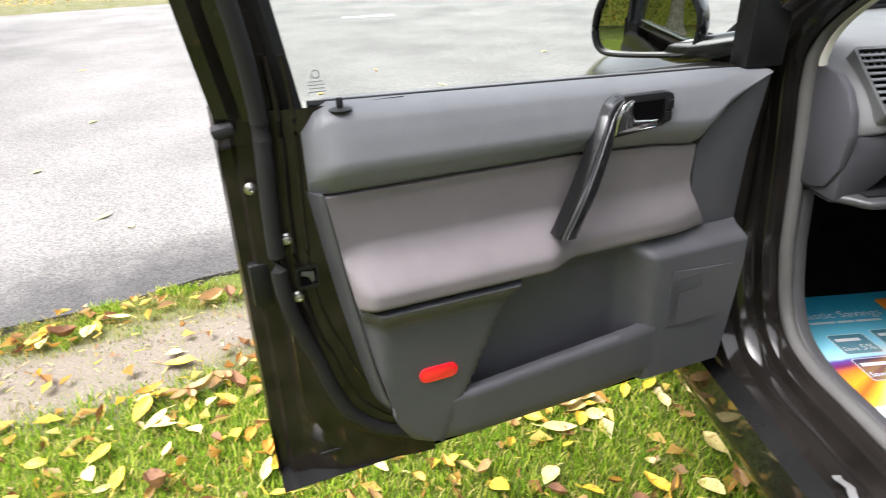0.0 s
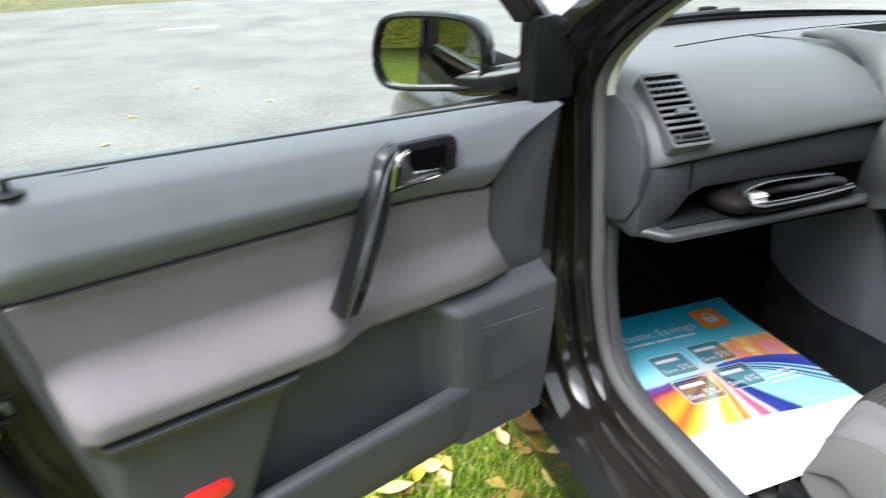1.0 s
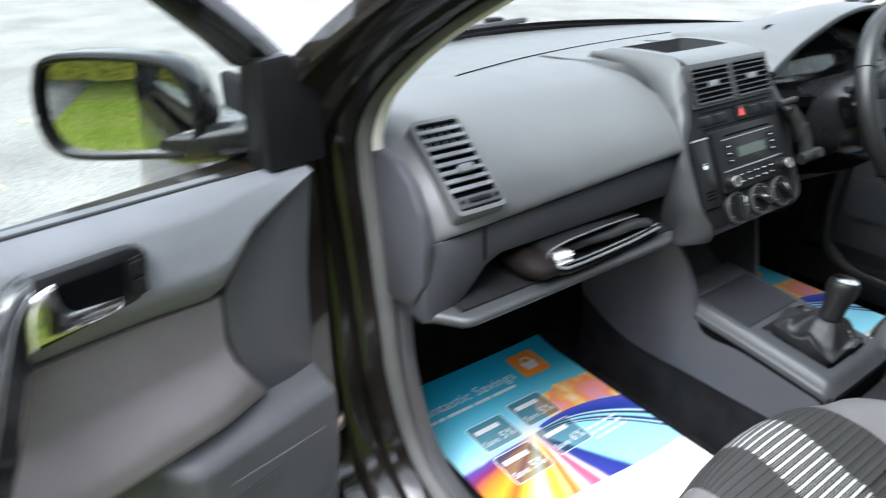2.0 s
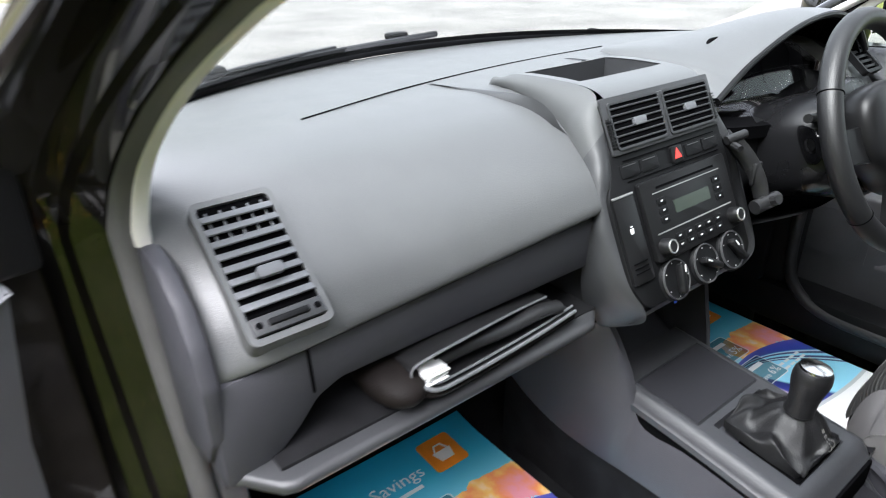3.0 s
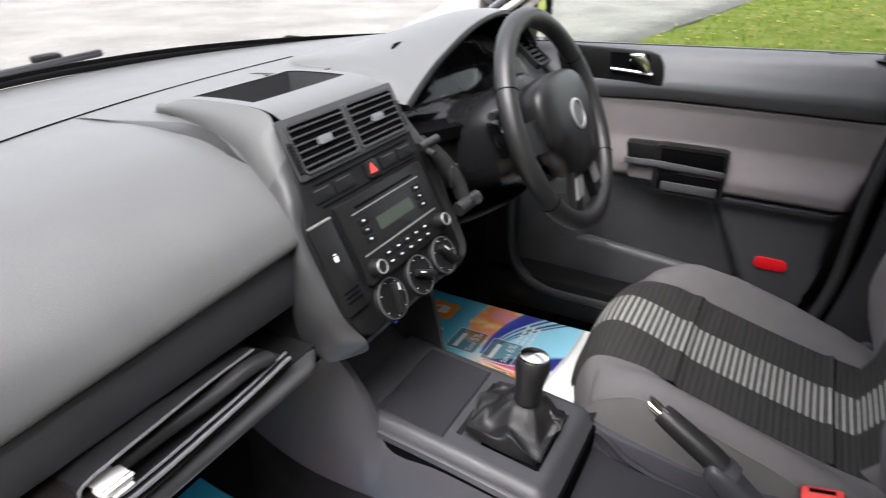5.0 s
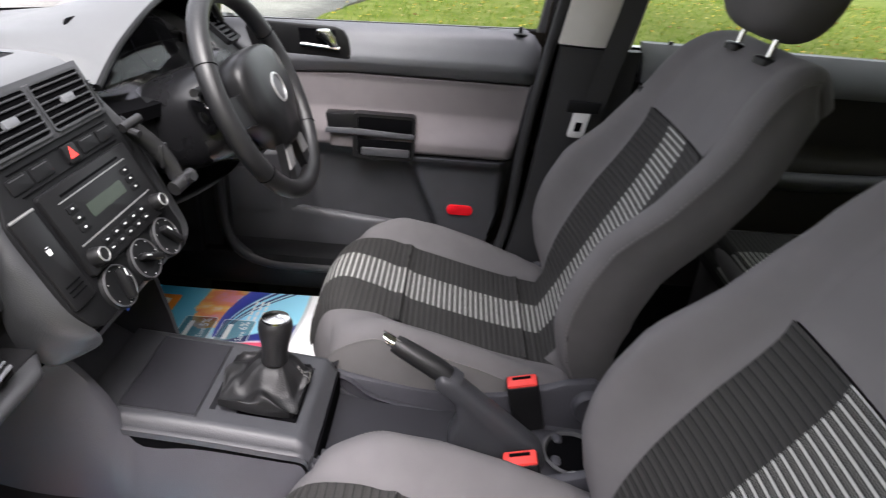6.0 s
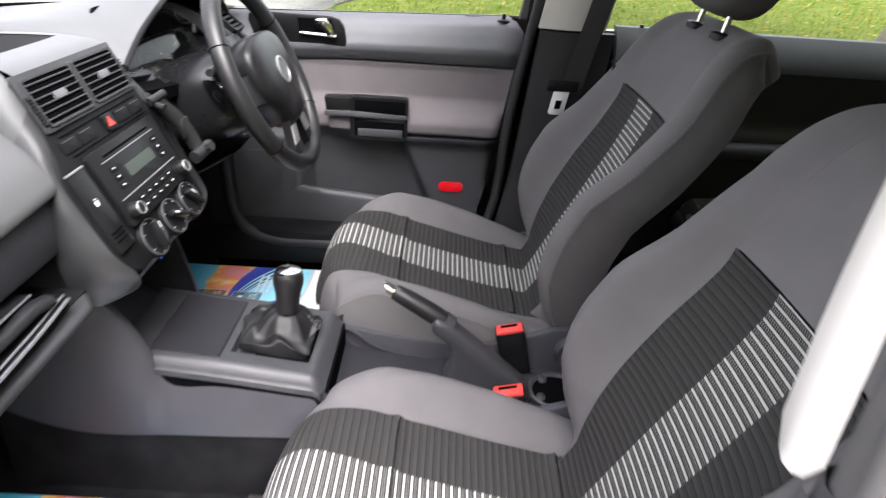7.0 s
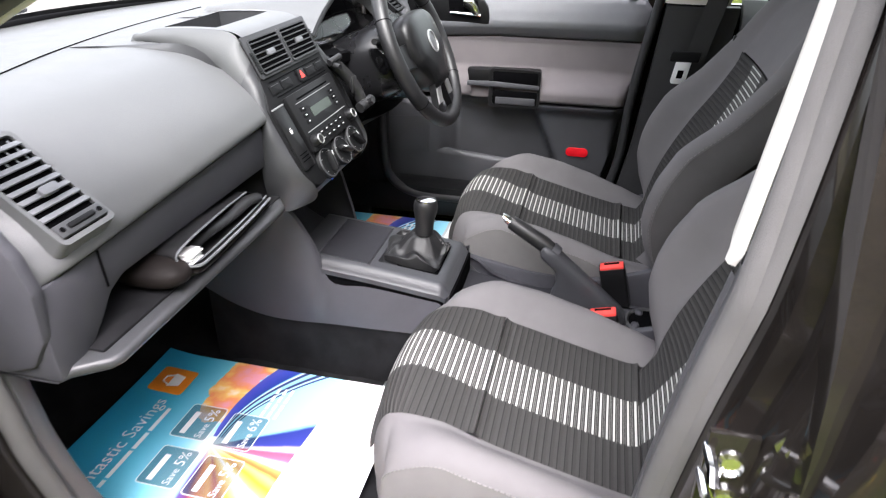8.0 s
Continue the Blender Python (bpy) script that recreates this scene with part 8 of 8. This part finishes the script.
    grey = mth("LESS_THAN", y, mth("ADD", edge, 0.014))
    col = mixc(grey, col, (0.50, 0.53, 0.55))
    col = mixc(white, col, (0.80, 0.81, 0.82))
    l.new(col, b.inputs["Base Color"])
    return m


PRINT = mat_material()
OFFER = bpy.data.materials.new("dark_translucent_print")
OFFER.use_nodes = True
on_, ol_ = OFFER.node_tree.nodes, OFFER.node_tree.links
om, ot = on_.new("ShaderNodeMixShader"), on_.new("ShaderNodeBsdfTransparent")
on_["Principled BSDF"].inputs["Base Color"].default_value = (0.06, 0.14, 0.19, 1)
on_["Principled BSDF"].inputs["Roughness"].default_value = 0.35
om.inputs[0].default_value = 0.5
ol_.new(ot.outputs[0], om.inputs[1]); ol_.new(on_["Principled BSDF"].outputs[0], om.inputs[2])
ol_.new(om.outputs[0], on_["Material Output"].inputs["Surface"])


def text_on(body, x, y, size, parent, place, material, name="lettering", width=None):
    """Flat lettering at (x, y) on a mat, as a mesh."""
    cu = bpy.data.curves.new("lettering_curve", "FONT")
    cu.body, cu.size, cu.resolution_u = body, size, 2
    tmp = bpy.data.objects.new("lettering_tmp", cu)
    scene.collection.objects.link(tmp)
    dg = bpy.context.evaluated_depsgraph_get()
    me = tmp.evaluated_get(dg).to_mesh()
    fit = width / max(v.co.x for v in me.vertices) if width else 1.0
    vs = [place(x + v.co.x * fit, y + v.co.y * fit, 0.0014) for v in me.vertices]
    fs = [list(p.vertices) for p in me.polygons]
    tmp.evaluated_get(dg).to_mesh_clear()
    bpy.data.objects.remove(tmp)
    bpy.data.curves.remove(cu)
    part(name, (vs, fs), material, parent)


def paper_mat(x0, x1, y0, y1, label, flip=1):
    w, h = x1 - x0, y1 - y0

    def place(a, b, up=0.0):
        y = y0 + b
        z = 0.322 + 0.05 * smooth01((y - 0.48) / 0.30) + 0.003 * math.sin(7 * a + 5 * b) + up
        return Vector((x0 + a, y, z))
    pmat = thing("paper_floor_mat", (x0 + w / 2, y0 + h / 2, 0.30), label, "floor mat", "paper mats")
    part("sheet", sheet(lambda s, t: (*place(w * s, h * t), s, t), 16, 24, (0, 0, -0.001)), PRINT, pmat, "", 60)
    icon = rounded(0.072, 0.076, 0.008)
    ix, iy = 0.315, h - 0.064
    part("icon_square", ([place(ix + p, iy + q, 0.001) for p, q in icon], [list(range(len(icon)))]), ORANGE, pmat, "orange square with a basket symbol")
    bask = [(-0.020, 0.004), (0.020, 0.004), (0.014, -0.020), (-0.014, -0.020)]
    part("basket_symbol", [([place(ix + p, iy + q, 0.0032) for p, q in bask], [[0, 1, 2, 3]]), tube([place(ix - 0.014, iy + 0.004, 0.003), place(ix - 0.007, iy + 0.018, 0.003), place(ix + 0.007, iy + 0.018, 0.003), place(ix + 0.014, iy + 0.004, 0.003)], 0.0020, 5)], WHITEP, pmat)
    text_on("Fantastic Savings", 0.010, h - 0.088, 0.033, pmat, place, WHITEP, width=0.250)
    part("small_print_bar", [([place(0.016 + a, h - 0.110, 0.0012), place(0.016 + b, h - 0.110, 0.0012), place(0.016 + b, h - 0.102, 0.0012), place(0.016 + a, h - 0.102, 0.0012)], [[0, 1, 2, 3]]) for a, b in ((0, 0.022), (0.027, 0.043), (0.048, 0.112), (0.117, 0.158), (0.163, 0.225))], WHITEP, pmat)
    for bx, by, word in ((0.112, h - 0.192, "5%"), (0.222, h - 0.182, "5%"), (0.108, h - 0.281, "5%"), (0.217, h - 0.272, "6%")):
        o, i = rounded(0.088, 0.074, 0.007), rounded(0.0845, 0.0705, 0.006)
        part("offer_panel", ([place(bx + p, by + q, 0.0008) for p, q in i], [list(range(len(i)))]), OFFER, pmat)
        part("offer_frame", ([place(bx + p, by + q, 0.0012) for p, q in o + i], [[k, (k + 1) % len(o), len(o) + (k + 1) % len(o), len(o) + k] for k in range(len(o))]), WHITEP, pmat)
        part("offer_bar", ([place(bx + p, by + q, 0.0012) for p, q in ((-0.034, 0.010), (0.024, 0.010), (0.024, 0.021), (-0.034, 0.021))], [[0, 1, 2, 3]]), WHITEP, pmat)
        text_on("Save", bx - 0.038, by - 0.024, 0.020, pmat, place, WHITEP)
        text_on(word, bx + 0.004, by - 0.024, 0.028, pmat, place, WHITEP)
    part("small_print_bar", [([place(0.262 + 0.022 * k, h - 0.290 - 0.014 * r, 0.0012), place(0.262 + 0.022 * k + 0.017, h - 0.290 - 0.014 * r, 0.0012), place(0.262 + 0.022 * k + 0.017, h - 0.284 - 0.014 * r, 0.0012), place(0.262 + 0.022 * k, h - 0.284 - 0.014 * r, 0.0012)], [[0, 1, 2, 3]]) for k in range(4) for r in range(3)], WHITEP, pmat)
    return pmat


paper_mat(-0.552, -0.150, 0.022, 0.555, "glossy blue and orange printed paper mat on the passenger floor")
paper_mat(0.225, 0.615, -0.02, 0.518, "glossy blue and orange printed paper mat on the driver's floor")
